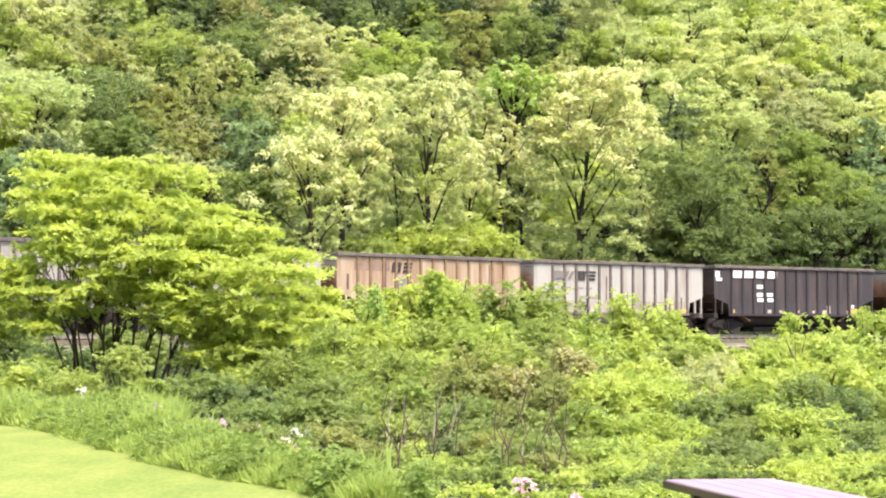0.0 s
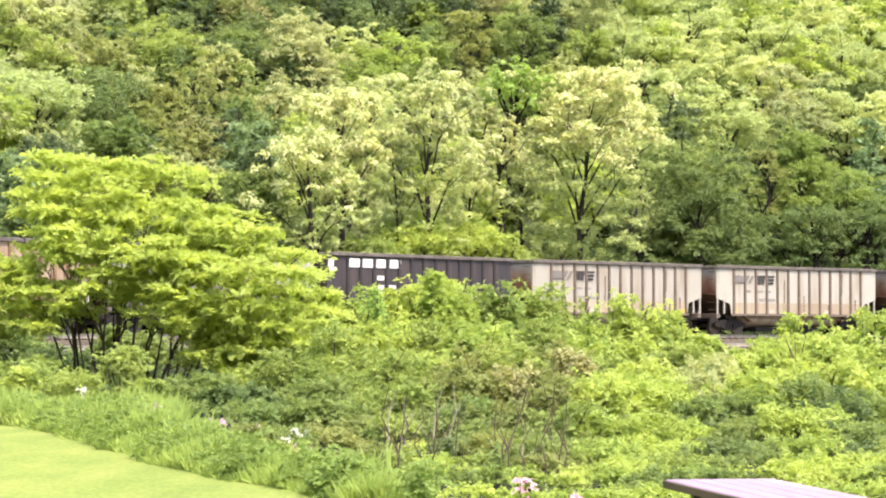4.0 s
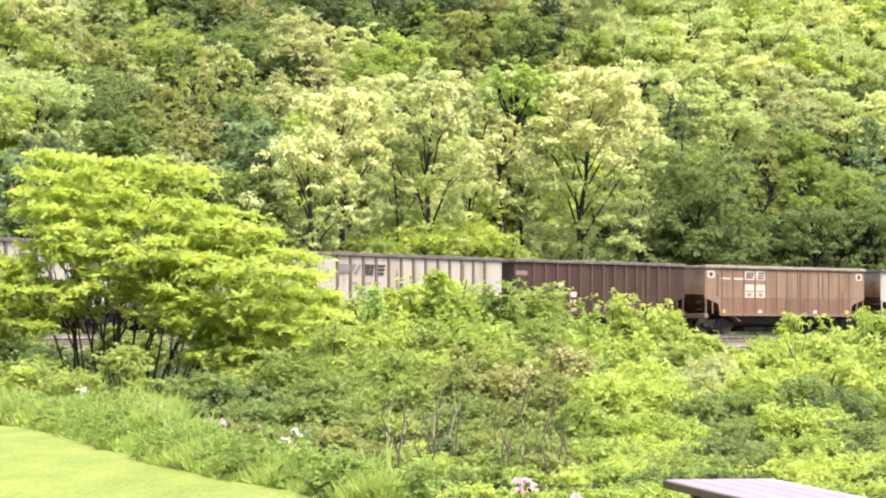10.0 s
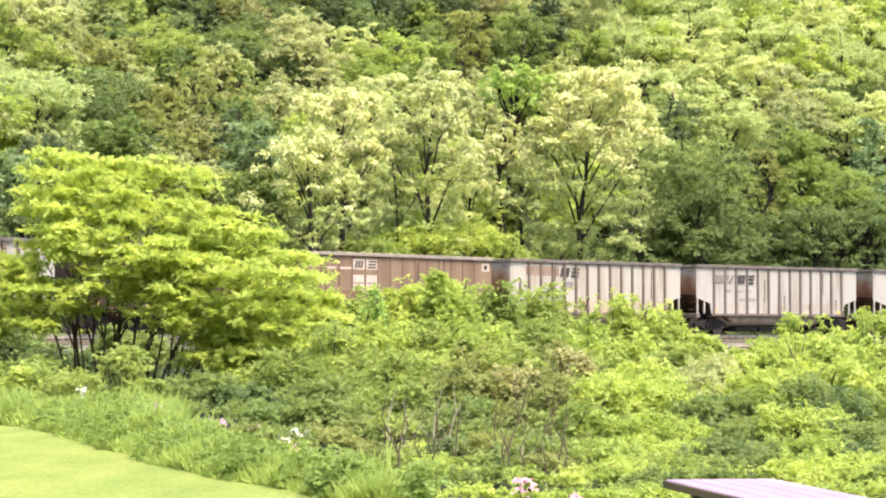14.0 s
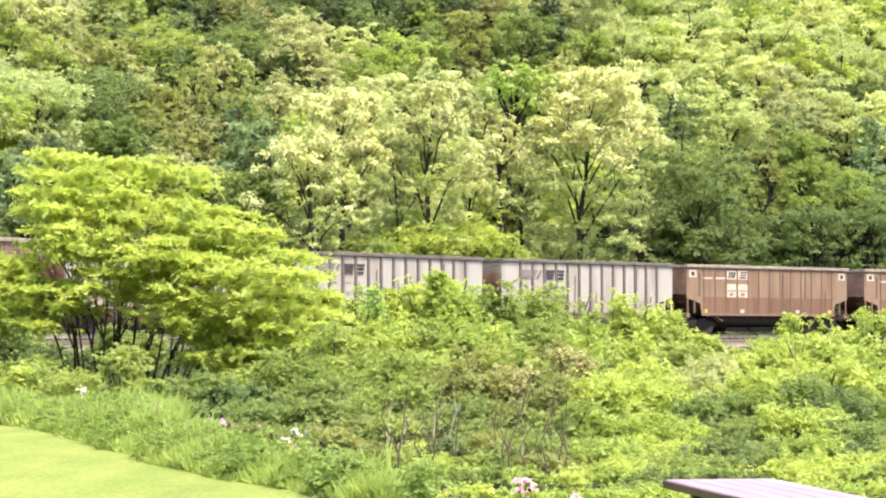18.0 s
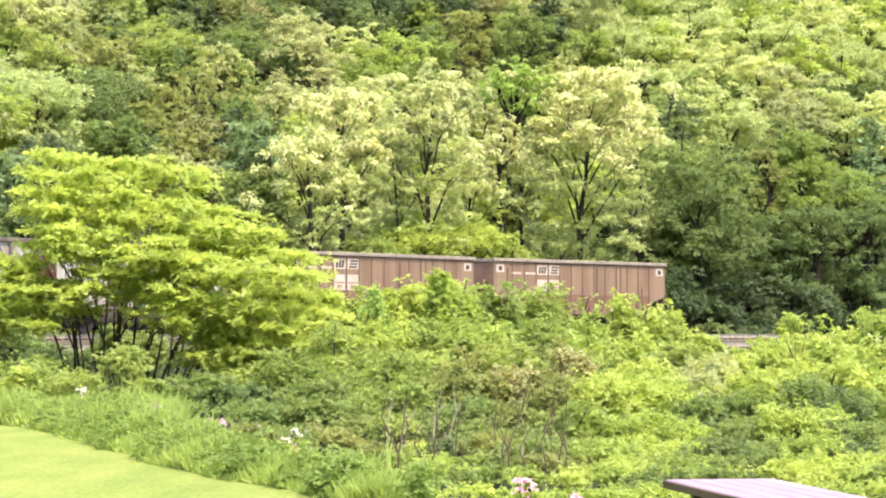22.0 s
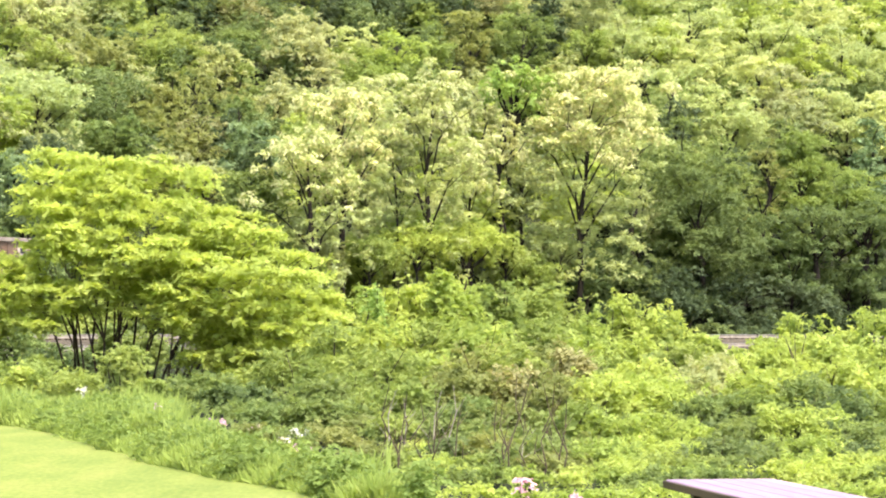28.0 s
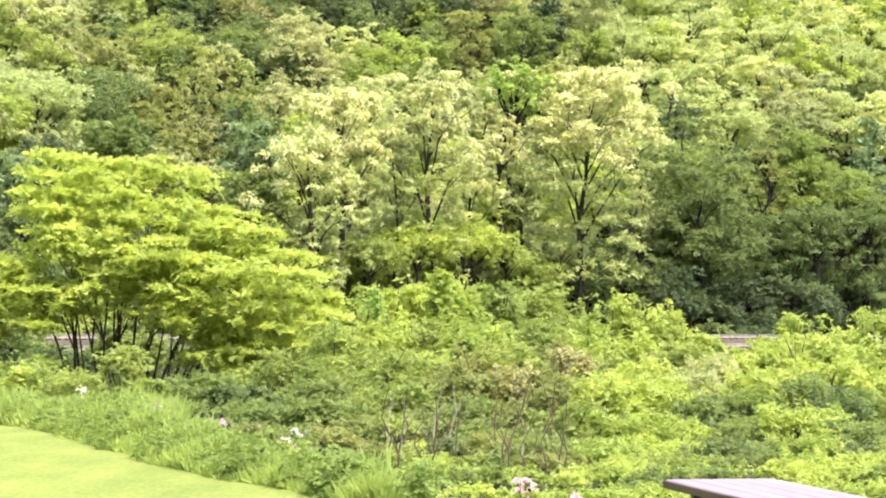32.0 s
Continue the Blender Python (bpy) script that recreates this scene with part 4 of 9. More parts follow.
tree(-19.5, 123.0, 4.5, 1.84, "dark", leaves=1500, leaf=0.18, bare=0.29, lobes=70, size=0.19, flat=0.5)
locust(-6.2, 123.0, 10.4, 2.73, leaves=10500, lean=-0.05, limbs=9, fork=0.28, trunk=0.17)
tree(-12.9, 123.2, 4.0, 2.39, "deep", leaves=2600, leaf=0.17, bare=0.02, lobes=40, size=0.25, limbs=6)
tree(-6.6, 123.9, 3.2, 1.36, "mid", leaves=1500, leaf=0.18, bare=0.31, lobes=70, size=0.19, flat=0.5)
tree(-7.1, 124.8, 2.8, 2.23, "sage", leaves=2600, leaf=0.17, bare=0.02, lobes=40, size=0.25, limbs=6)
tree(-19.3, 124.8, 4.3, 2.44, "straw", leaves=2600, leaf=0.17, bare=0.02, lobes=40, size=0.25, limbs=6)
tree(-9.4, 125.1, 6.3, 2.05, "mid", leaves=5100, leaf=0.13, bare=0.38, lobes=130, size=0.17, flat=0.5)
tree(-22.2, 125.4, 4.2, 2.33, "straw", leaves=2600, leaf=0.17, bare=0.02, lobes=40, size=0.25, limbs=6)
tree(-6.1, 125.7, 4.6, 1.63, "sage", leaves=3000, leaf=0.13, bare=0.37, lobes=130, size=0.17, flat=0.5)
tree(-22.3, 125.8, 5.4, 2.35, "lime", leaves=3900, leaf=0.16, bare=0.05, lobes=84, size=0.165, flat=0.34)
locust(-5.0, 126.0, 12.0, 2.59, leaves=14500, limbs=10, fork=0.36, trunk=0.17, skirt=0.12)
tree(-10.3, 126.2, 3.4, 2.56, "olive", leaves=2600, leaf=0.17, bare=0.02, lobes=40, size=0.25, limbs=6)
tree(-3.5, 126.3, 5.1, 1.63, "green", leaves=2000, leaf=0.13, bare=0.63, lobes=130, size=0.17, flat=0.5)
tree(-19.0, 126.8, 4.4, 1.89, "deep", leaves=1800, leaf=0.18, bare=0.16, lobes=70, size=0.19, flat=0.5)
tree(-3.9, 127.3, 4.6, 2.22, "green", leaves=3600, leaf=0.13, bare=0.44, lobes=130, size=0.17, flat=0.5)
tree(-12.0, 127.4, 5.1, 1.46, "sage", leaves=1500, leaf=0.15, bare=0.64, lobes=70, size=0.16, flat=0.4, limbs=26, trunk=0.24)
tree(-19.8, 127.4, 4.1, 2.30, "sage", leaves=2600, leaf=0.17, bare=0.02, lobes=40, size=0.25, limbs=6)
tree(-16.6, 127.6, 3.3, 2.23, "mid", leaves=2600, leaf=0.17, bare=0.02, lobes=40, size=0.25, limbs=6)
tree(-1.3, 128.6, 5.7, 1.98, "lime", leaves=2600, leaf=0.13, bare=0.64, lobes=130, size=0.17, flat=0.5)
locust(-2.5, 128.8, 11.1, 1.29, leaves=6000, limbs=7, fork=0.4, trunk=0.08)
locust(-0.6, 129.8, 14.2, 2.74, leaves=17000, limbs=11, fork=0.3, trunk=0.16)
tree(-23.7, 129.8, 3.0, 2.54, "green", leaves=2600, leaf=0.17, bare=0.02, lobes=40, size=0.25, limbs=6)
tree(-13.8, 130.3, 4.0, 2.06, "olive", leaves=2600, leaf=0.17, bare=0.02, lobes=40, size=0.25, limbs=6)
tree(-6.9, 130.4, 3.9, 2.54, "sage", leaves=2600, leaf=0.17, bare=0.02, lobes=40, size=0.25, limbs=6)
tree(-3.8, 130.5, 2.8, 2.26, "lime", leaves=2600, leaf=0.17, bare=0.02, lobes=40, size=0.25, limbs=6)
tree(-21.0, 130.7, 5.6, 3.74, "pale", leaves=6700, leaf=0.16, bare=0.02, lobes=84, size=0.165, flat=0.34)
tree(-1.9, 130.7, 5.7, 2.15, "lime", leaves=3900, leaf=0.13, bare=0.50, lobes=130, size=0.17, flat=0.5)
tree(-17.0, 130.9, 4.6, 2.54, "mid", leaves=3400, leaf=0.16, bare=0.11, lobes=84, size=0.165, flat=0.34)
tree(-14.1, 131.1, 4.0, 1.79, "straw", leaves=1500, leaf=0.16, bare=0.34, lobes=84, size=0.165, flat=0.34)
tree(1.4, 131.3, 6.0, 2.35, "lime", leaves=3400, leaf=0.13, bare=0.62, lobes=130, size=0.17, flat=0.5)
tree(-16.8, 132.3, 3.9, 2.41, "mid", leaves=2600, leaf=0.17, bare=0.02, lobes=40, size=0.25, limbs=6)
tree(-15.6, 132.5, 3.7, 1.32, "dark", leaves=1500, leaf=0.18, bare=0.25, lobes=70, size=0.19, flat=0.5)
tree(-21.2, 132.9, 3.3, 2.21, "sage", leaves=2600, leaf=0.17, bare=0.02, lobes=40, size=0.25, limbs=6)
tree(3.2, 133.2, 5.5, 1.52, "green", leaves=2000, leaf=0.13, bare=0.63, lobes=130, size=0.17, flat=0.5)
tree(1.4, 133.3, 5.7, 2.45, "lime", leaves=4300, leaf=0.13, bare=0.52, lobes=130, size=0.17, flat=0.5)
tree(-9.6, 133.3, 5.4, 0.99, "dark", leaves=1500, leaf=0.18, bare=0.41, lobes=70, size=0.19, flat=0.5)
tree(-10.3, 133.3, 3.0, 2.69, "deep", leaves=2600, leaf=0.17, bare=0.02, lobes=40, size=0.25, limbs=6)
tree(-1.0, 133.4, 2.7, 2.57, "lime", leaves=2600, leaf=0.17, bare=0.02, lobes=40, size=0.25, limbs=6)
locust(1.5, 133.5, 10.3, 1.63, leaves=8500, limbs=8, fork=0.38, trunk=0.1)
tree(-24.3, 134.0, 4.0, 2.49, "sage", leaves=2600, leaf=0.17, bare=0.02, lobes=40, size=0.25, limbs=6)
tree(-10.1, 134.2, 6.1, 1.80, "blue", leaves=2400, leaf=0.18, bare=0.13, lobes=70, size=0.19, flat=0.5)
tree(2.1, 134.2, 2.4, 2.27, "sage", leaves=2600, leaf=0.17, bare=0.02, lobes=40, size=0.25, limbs=6)
tree(-7.4, 134.5, 3.5, 2.24, "lime", leaves=2600, leaf=0.17, bare=0.02, lobes=40, size=0.25, limbs=6)
tree(-14.3, 135.6, 3.6, 2.61, "olive", leaves=2600, leaf=0.17, bare=0.02, lobes=40, size=0.25, limbs=6)
tree(-3.7, 135.7, 3.9, 2.45, "sage", leaves=2600, leaf=0.17, bare=0.02, lobes=40, size=0.25, limbs=6)
tree(4.4, 135.8, 4.3, 2.37, "green", leaves=4500, leaf=0.13, bare=0.29, lobes=130, size=0.17, flat=0.5)
tree(-21.0, 135.8, 3.1, 2.32, "sage", leaves=2600, leaf=0.17, bare=0.02, lobes=40, size=0.25, limbs=6)
tree(-18.5, 135.9, 4.2, 2.54, "deep", leaves=2600, leaf=0.17, bare=0.02, lobes=40, size=0.25, limbs=6)
tree(-16.4, 136.1, 4.2, 1.96, "olive", leaves=2600, leaf=0.16, bare=0.02, lobes=84, size=0.165, flat=0.34)
tree(-13.3, 136.6, 4.5, 1.56, "rusty", leaves=1500, leaf=0.15, bare=0.24, lobes=70, size=0.16, flat=0.4, limbs=26, trunk=0.24)
tree(3.2, 136.6, 10.9, 1.50, "straw", leaves=1500, leaf=0.15, bare=0.72, lobes=70, size=0.16, flat=0.4, limbs=26, trunk=0.24)
tree(4.3, 136.8, 9.1, 1.84, "sage", leaves=2100, leaf=0.18, bare=0.51, lobes=70, size=0.19, flat=0.5)
tree(-15.3, 136.9, 3.2, 2.63, "deep", leaves=2600, leaf=0.17, bare=0.02, lobes=40, size=0.25, limbs=6)
tree(-25.3, 137.3, 3.5, 2.70, "green", leaves=2600, leaf=0.17, bare=0.02, lobes=40, size=0.25, limbs=6)
tree(2.9, 137.7, 6.4, 1.78, "lime", leaves=3800, leaf=0.13, bare=0.48, lobes=130, size=0.17, flat=0.5)
locust(7.3, 137.8, 14.9, 3.75, leaves=40000, lean=0.06, limbs=15, fork=0.3, trunk=0.17, skirt=0.7)
tree(6.2, 137.9, 5.3, 2.13, "pale", leaves=1500, leaf=0.16, bare=0.59, lobes=84, size=0.165, flat=0.34)
tree(-10.7, 137.9, 4.4, 2.53, "deep", leaves=2600, leaf=0.17, bare=0.02, lobes=40, size=0.25, limbs=6)
tree(4.0, 138.5, 13.7, 2.00, "vivid", leaves=1800, leaf=0.18, bare=0.74, lobes=70, size=0.19, flat=0.5)
tree(-0.4, 138.5, 3.7, 2.63, "green", leaves=2600, leaf=0.17, bare=0.02, lobes=40, size=0.25, limbs=6)
tree(-14.0, 138.8, 5.3, 1.59, "olive", leaves=1500, leaf=0.15, bare=0.04, lobes=70, size=0.16, flat=0.4, limbs=26, trunk=0.24)
tree(7.6, 138.9, 3.8, 2.07, "deep", leaves=2300, leaf=0.16, bare=0.10, lobes=84, size=0.165, flat=0.34)
tree(-12.2, 139.3, 4.7, 1.39, "dark", leaves=1500, leaf=0.18, bare=0.21, lobes=70, size=0.19, flat=0.5)
tree(-7.9, 139.5, 5.5, 1.46, "green", leaves=1600, leaf=0.18, bare=0.20, lobes=70, size=0.19, flat=0.5)
tree(-22.8, 140.2, 3.3, 2.66, "sage", leaves=2600, leaf=0.17, bare=0.02, lobes=40, size=0.25, limbs=6)
tree(3.0, 140.4, 4.2, 2.23, "sage", leaves=2600, leaf=0.17, bare=0.02, lobes=40, size=0.25, limbs=6)
tree(5.8, 140.6, 2.6, 2.55, "lime", leaves=2600, leaf=0.17, bare=0.02, lobes=40, size=0.25, limbs=6)
tree(-18.3, 141.0, 4.2, 2.67, "deep", leaves=2600, leaf=0.17, bare=0.02, lobes=40, size=0.25, limbs=6)
tree(-11.4, 141.6, 5.6, 1.41, "mid", leaves=1500, leaf=0.15, bare=0.17, lobes=70, size=0.16, flat=0.4, limbs=26, trunk=0.24)
tree(10.1, 141.8, 5.0, 2.61, "deep", leaves=4100, leaf=0.16, bare=0.03, lobes=84, size=0.165, flat=0.34)
tree(-4.3, 141.8, 4.0, 2.01, "sage", leaves=2600, leaf=0.17, bare=0.02, lobes=40, size=0.25, limbs=6)
tree(-7.9, 142.6, 3.6, 2.68, "green", leaves=2600, leaf=0.17, bare=0.02, lobes=40, size=0.25, limbs=6)
tree(-15.4, 143.2, 4.6, 1.60, "olive", leaves=1500, leaf=0.15, bare=0.02, lobes=70, size=0.16, flat=0.4, limbs=26, trunk=0.24)
tree(-14.0, 143.3, 5.5, 1.78, "olive", leaves=1700, leaf=0.15, bare=0.02, lobes=70, size=0.16, flat=0.4, limbs=26, trunk=0.24)
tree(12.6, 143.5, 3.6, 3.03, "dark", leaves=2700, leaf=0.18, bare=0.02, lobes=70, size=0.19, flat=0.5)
tree(6.2, 143.5, 3.8, 2.42, "sage", leaves=2600, leaf=0.17, bare=0.02, lobes=40, size=0.25, limbs=6)
tree(-12.3, 143.9, 4.3, 2.69, "deep", leaves=2600, leaf=0.17, bare=0.02, lobes=40, size=0.25, limbs=6)
tree(-4.7, 144.3, 3.4, 2.33, "green", leaves=2600, leaf=0.17, bare=0.02, lobes=40, size=0.25, limbs=6)
tree(-26.3, 144.3, 4.3, 2.20, "green", leaves=2600, leaf=0.17, bare=0.02, lobes=40, size=0.25, limbs=6)
tree(-19.7, 144.4, 2.2, 2.23, "rusty", leaves=1600, leaf=0.16, bare=0.02, lobes=84, size=0.165, flat=0.34)
tree(9.6, 144.6, 2.5, 2.42, "dark", leaves=2600, leaf=0.17, bare=0.02, lobes=40, size=0.25, limbs=6)
tree(-15.6, 144.9, 3.4, 2.21, "olive", leaves=2600, leaf=0.17, bare=0.02, lobes=40, size=0.25, limbs=6)
tree(-19.5, 144.9, 3.1, 2.29, "mid", leaves=2600, leaf=0.17, bare=0.02, lobes=40, size=0.25, limbs=6)
tree(-23.3, 145.0, 3.7, 2.21, "green", leaves=2600, leaf=0.17, bare=0.02, lobes=40, size=0.25, limbs=6)
tree(10.8, 145.1, 10.6, 2.17, "pale", leaves=2600, leaf=0.16, bare=0.65, lobes=84, size=0.165, flat=0.34)
tree(-0.2, 145.1, 3.3, 2.24, "sage", leaves=2600, leaf=0.17, bare=0.02, lobes=40, size=0.25, limbs=6)
tree(-17.4, 145.4, 3.8, 1.88, "sage", leaves=2300, leaf=0.16, bare=0.02, lobes=84, size=0.165, flat=0.34)
tree(-21.2, 145.8, 2.4, 1.45, "deep", leaves=1500, leaf=0.18, bare=0.02, lobes=70, size=0.19, flat=0.5)
tree(13.7, 145.8, 2.4, 2.02, "deep", leaves=2600, leaf=0.17, bare=0.02, lobes=40, size=0.25, limbs=6)
tree(-9.9, 146.1, 3.9, 1.53, "deep", leaves=1500, leaf=0.18, bare=0.05, lobes=70, size=0.19, flat=0.5)
tree(-8.4, 146.4, 4.0, 2.45, "lime", leaves=2600, leaf=0.17, bare=0.02, lobes=40, size=0.25, limbs=6)
tree(14.9, 146.8, 9.7, 4.09, "deep", leaves=24700, leaf=0.13, bare=0.02, lobes=130, size=0.17, flat=0.5)
tree(-11.9, 146.9, 5.4, 1.39, "olive", leaves=1500, leaf=0.15, bare=0.02, lobes=70, size=0.16, flat=0.4, limbs=26, trunk=0.24)
tree(11.3, 146.9, 6.6, 2.34, "straw", leaves=2800, leaf=0.16, bare=0.43, lobes=84, size=0.165, flat=0.34)
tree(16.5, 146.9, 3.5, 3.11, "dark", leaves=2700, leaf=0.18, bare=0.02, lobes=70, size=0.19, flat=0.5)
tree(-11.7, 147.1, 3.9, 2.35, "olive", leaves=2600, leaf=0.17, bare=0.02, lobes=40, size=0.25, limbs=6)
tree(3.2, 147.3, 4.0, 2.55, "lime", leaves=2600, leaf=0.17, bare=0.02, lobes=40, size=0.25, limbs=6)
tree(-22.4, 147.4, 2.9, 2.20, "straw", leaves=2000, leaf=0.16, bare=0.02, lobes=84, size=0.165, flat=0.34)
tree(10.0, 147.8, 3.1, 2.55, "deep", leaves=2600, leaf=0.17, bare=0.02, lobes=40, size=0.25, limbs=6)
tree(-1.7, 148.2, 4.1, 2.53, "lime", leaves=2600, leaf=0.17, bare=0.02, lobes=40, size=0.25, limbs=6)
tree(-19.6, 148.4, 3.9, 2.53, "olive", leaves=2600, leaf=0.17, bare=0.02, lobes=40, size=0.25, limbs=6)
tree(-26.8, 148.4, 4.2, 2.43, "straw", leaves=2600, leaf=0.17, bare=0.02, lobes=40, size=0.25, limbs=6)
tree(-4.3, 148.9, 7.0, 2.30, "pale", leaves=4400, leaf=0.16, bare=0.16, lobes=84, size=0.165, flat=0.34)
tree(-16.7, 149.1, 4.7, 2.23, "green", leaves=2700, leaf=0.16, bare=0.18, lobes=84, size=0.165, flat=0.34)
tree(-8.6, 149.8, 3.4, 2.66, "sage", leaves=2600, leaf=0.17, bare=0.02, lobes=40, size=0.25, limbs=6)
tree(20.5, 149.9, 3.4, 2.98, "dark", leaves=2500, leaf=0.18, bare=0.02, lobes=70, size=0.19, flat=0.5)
tree(6.8, 149.9, 4.2, 2.36, "lime", leaves=2600, leaf=0.17, bare=0.02, lobes=40, size=0.25, limbs=6)
tree(-4.6, 149.9, 3.5, 2.65, "green", leaves=2600, leaf=0.17, bare=0.02, lobes=40, size=0.25, limbs=6)
tree(-16.5, 149.9, 3.8, 2.46, "deep", leaves=2600, leaf=0.17, bare=0.02, lobes=40, size=0.25, limbs=6)
tree(-25.5, 150.0, 4.1, 3.55, "pale", leaves=4600, leaf=0.16, bare=0.02, lobes=84, size=0.165, flat=0.34)
tree(-19.8, 150.2, 3.2, 1.87, "sage", leaves=1900, leaf=0.16, bare=0.02, lobes=84, size=0.165, flat=0.34)
tree(1.6, 150.2, 4.3, 2.62, "sage", leaves=2600, leaf=0.17, bare=0.02, lobes=40, size=0.25, limbs=6)
tree(14.2, 150.4, 3.7, 2.58, "deep", leaves=2600, leaf=0.17, bare=0.02, lobes=40, size=0.25, limbs=6)
tree(-8.0, 150.8, 4.4, 2.25, "sage", leaves=2500, leaf=0.18, bare=0.04, lobes=70, size=0.19, flat=0.5)
tree(-23.3, 151.0, 3.7, 2.68, "sage", leaves=2600, leaf=0.17, bare=0.02, lobes=40, size=0.25, limbs=6)
tree(-6.2, 151.2, 5.7, 1.88, "sage", leaves=2400, leaf=0.18, bare=0.11, lobes=70, size=0.19, flat=0.5)
tree(14.8, 151.2, 10.3, 4.44, "mid", leaves=25900, leaf=0.13, bare=0.11, lobes=130, size=0.17, flat=0.5)
tree(22.1, 151.4, 7.5, 2.64, "deep", leaves=2600, leaf=0.16, bare=0.60, lobes=84, size=0.17, flat=0.34, trunk=0.34)
tree(20.6, 151.5, 6.4, 3.09, "deep", leaves=6200, leaf=0.16, bare=0.02, lobes=84, size=0.165, flat=0.34)
tree(-9.8, 151.9, 4.5, 1.74, "straw", leaves=2300, leaf=0.16, bare=0.08, lobes=84, size=0.165, flat=0.34)
tree(18.2, 152.1, 3.0, 2.29, "deep", leaves=2600, leaf=0.17, bare=0.02, lobes=40, size=0.25, limbs=6)
tree(-5.0, 153.0, 4.4, 2.45, "sage", leaves=2600, leaf=0.17, bare=0.02, lobes=40, size=0.25, limbs=6)
tree(-20.0, 153.0, 3.5, 2.06, "deep", leaves=2600, leaf=0.17, bare=0.02, lobes=40, size=0.25, limbs=6)
tree(-27.9, 153.0, 3.6, 2.64, "sage", leaves=2600, leaf=0.17, bare=0.02, lobes=40, size=0.25, limbs=6)
tree(-0.5, 153.1, 3.6, 2.32, "lime", leaves=2600, leaf=0.17, bare=0.02, lobes=40, size=0.25, limbs=6)
tree(17.8, 153.6, 8.6, 0.99, "dark", leaves=1500, leaf=0.18, bare=0.54, lobes=70, size=0.19, flat=0.5)
tree(-13.6, 153.7, 4.7, 1.99, "sage", leaves=2900, leaf=0.16, bare=0.02, lobes=84, size=0.165, flat=0.34)
tree(24.5, 153.7, 4.7, 3.25, "deep", leaves=4800, leaf=0.16, bare=0.02, lobes=84, size=0.165, flat=0.34)
tree(-12.6, 153.9, 3.7, 2.07, "mid", leaves=2600, leaf=0.17, bare=0.02, lobes=40, size=0.25, limbs=6)
tree(25.6, 154.0, 8.0, 3.07, "deep", leaves=3000, leaf=0.16, bare=0.61, lobes=84, size=0.17, flat=0.34, trunk=0.34)
tree(-17.1, 154.5, 3.4, 2.60, "deep", leaves=2600, leaf=0.17, bare=0.02, lobes=40, size=0.25, limbs=6)
tree(22.1, 154.6, 2.3, 2.53, "dark", leaves=2600, leaf=0.17, bare=0.02, lobes=40, size=0.25, limbs=6)
tree(19.6, 155.0, 10.0, 1.54, "olive", leaves=1600, leaf=0.15, bare=0.42, lobes=70, size=0.16, flat=0.4, limbs=26, trunk=0.24)
tree(-17.7, 155.2, 4.5, 3.28, "green", leaves=4600, leaf=0.16, bare=0.02, lobes=84, size=0.165, flat=0.34)
tree(14.2, 155.2, 3.7, 2.69, "dark", leaves=2600, leaf=0.17, bare=0.02, lobes=40, size=0.25, limbs=6)
tree(5.7, 155.3, 3.7, 2.22, "sage", leaves=2600, leaf=0.17, bare=0.02, lobes=40, size=0.25, limbs=6)
tree(-9.3, 155.4, 3.1, 2.69, "sage", leaves=2600, leaf=0.17, bare=0.02, lobes=40, size=0.25, limbs=6)
tree(-23.9, 155.6, 3.6, 2.39, "straw", leaves=2600, leaf=0.17, bare=0.02, lobes=40, size=0.25, limbs=6)
tree(10.6, 155.7, 3.4, 2.50, "deep", leaves=2600, leaf=0.17, bare=0.02, lobes=40, size=0.25, limbs=6)
tree(-16.6, 156.2, 3.1, 2.13, "olive", leaves=2600, leaf=0.17, bare=0.02, lobes=40, size=0.25, limbs=6)
tree(-28.2, 156.2, 3.6, 2.09, "green", leaves=2600, leaf=0.17, bare=0.02, lobes=40, size=0.25, limbs=6)
tree(9.2, 156.3, 4.3, 2.66, "lime", leaves=2600, leaf=0.17, bare=0.02, lobes=40, size=0.25, limbs=6)
tree(2.5, 156.4, 6.9, 1.79, "straw", leaves=3300, leaf=0.16, bare=0.18, lobes=84, size=0.165, flat=0.34)
tree(26.8, 156.6, 2.5, 2.56, "dark", leaves=2600, leaf=0.17, bare=0.02, lobes=40, size=0.25, limbs=6)
tree(24.4, 156.8, 9.3, 4.60, "green", leaves=10500, leaf=0.16, bare=0.24, lobes=84, size=0.165, flat=0.34)
tree(-21.7, 156.9, 3.4, 2.42, "sage", leaves=2600, leaf=0.16, bare=0.02, lobes=84, size=0.165, flat=0.34)
tree(18.5, 156.9, 3.9, 2.65, "deep", leaves=2600, leaf=0.17, bare=0.02, lobes=40, size=0.25, limbs=6)
tree(-15.8, 157.1, 3.0, 1.56, "deep", leaves=1500, leaf=0.18, bare=0.02, lobes=70, size=0.19, flat=0.5)
tree(26.7, 157.3, 7.8, 2.43, "mid", leaves=4400, leaf=0.16, bare=0.29, lobes=84, size=0.165, flat=0.34)
tree(3.4, 157.4, 3.3, 2.32, "lime", leaves=2600, leaf=0.17, bare=0.02, lobes=40, size=0.25, limbs=6)
tree(-13.6, 157.5, 3.9, 2.24, "deep", leaves=2600, leaf=0.17, bare=0.02, lobes=40, size=0.25, limbs=6)
tree(-5.5, 157.9, 3.8, 2.68, "sage", leaves=2600, leaf=0.17, bare=0.02, lobes=40, size=0.25, limbs=6)
tree(-24.8, 158.1, 4.1, 2.29, "sage", leaves=2600, leaf=0.17, bare=0.02, lobes=40, size=0.25, limbs=6)
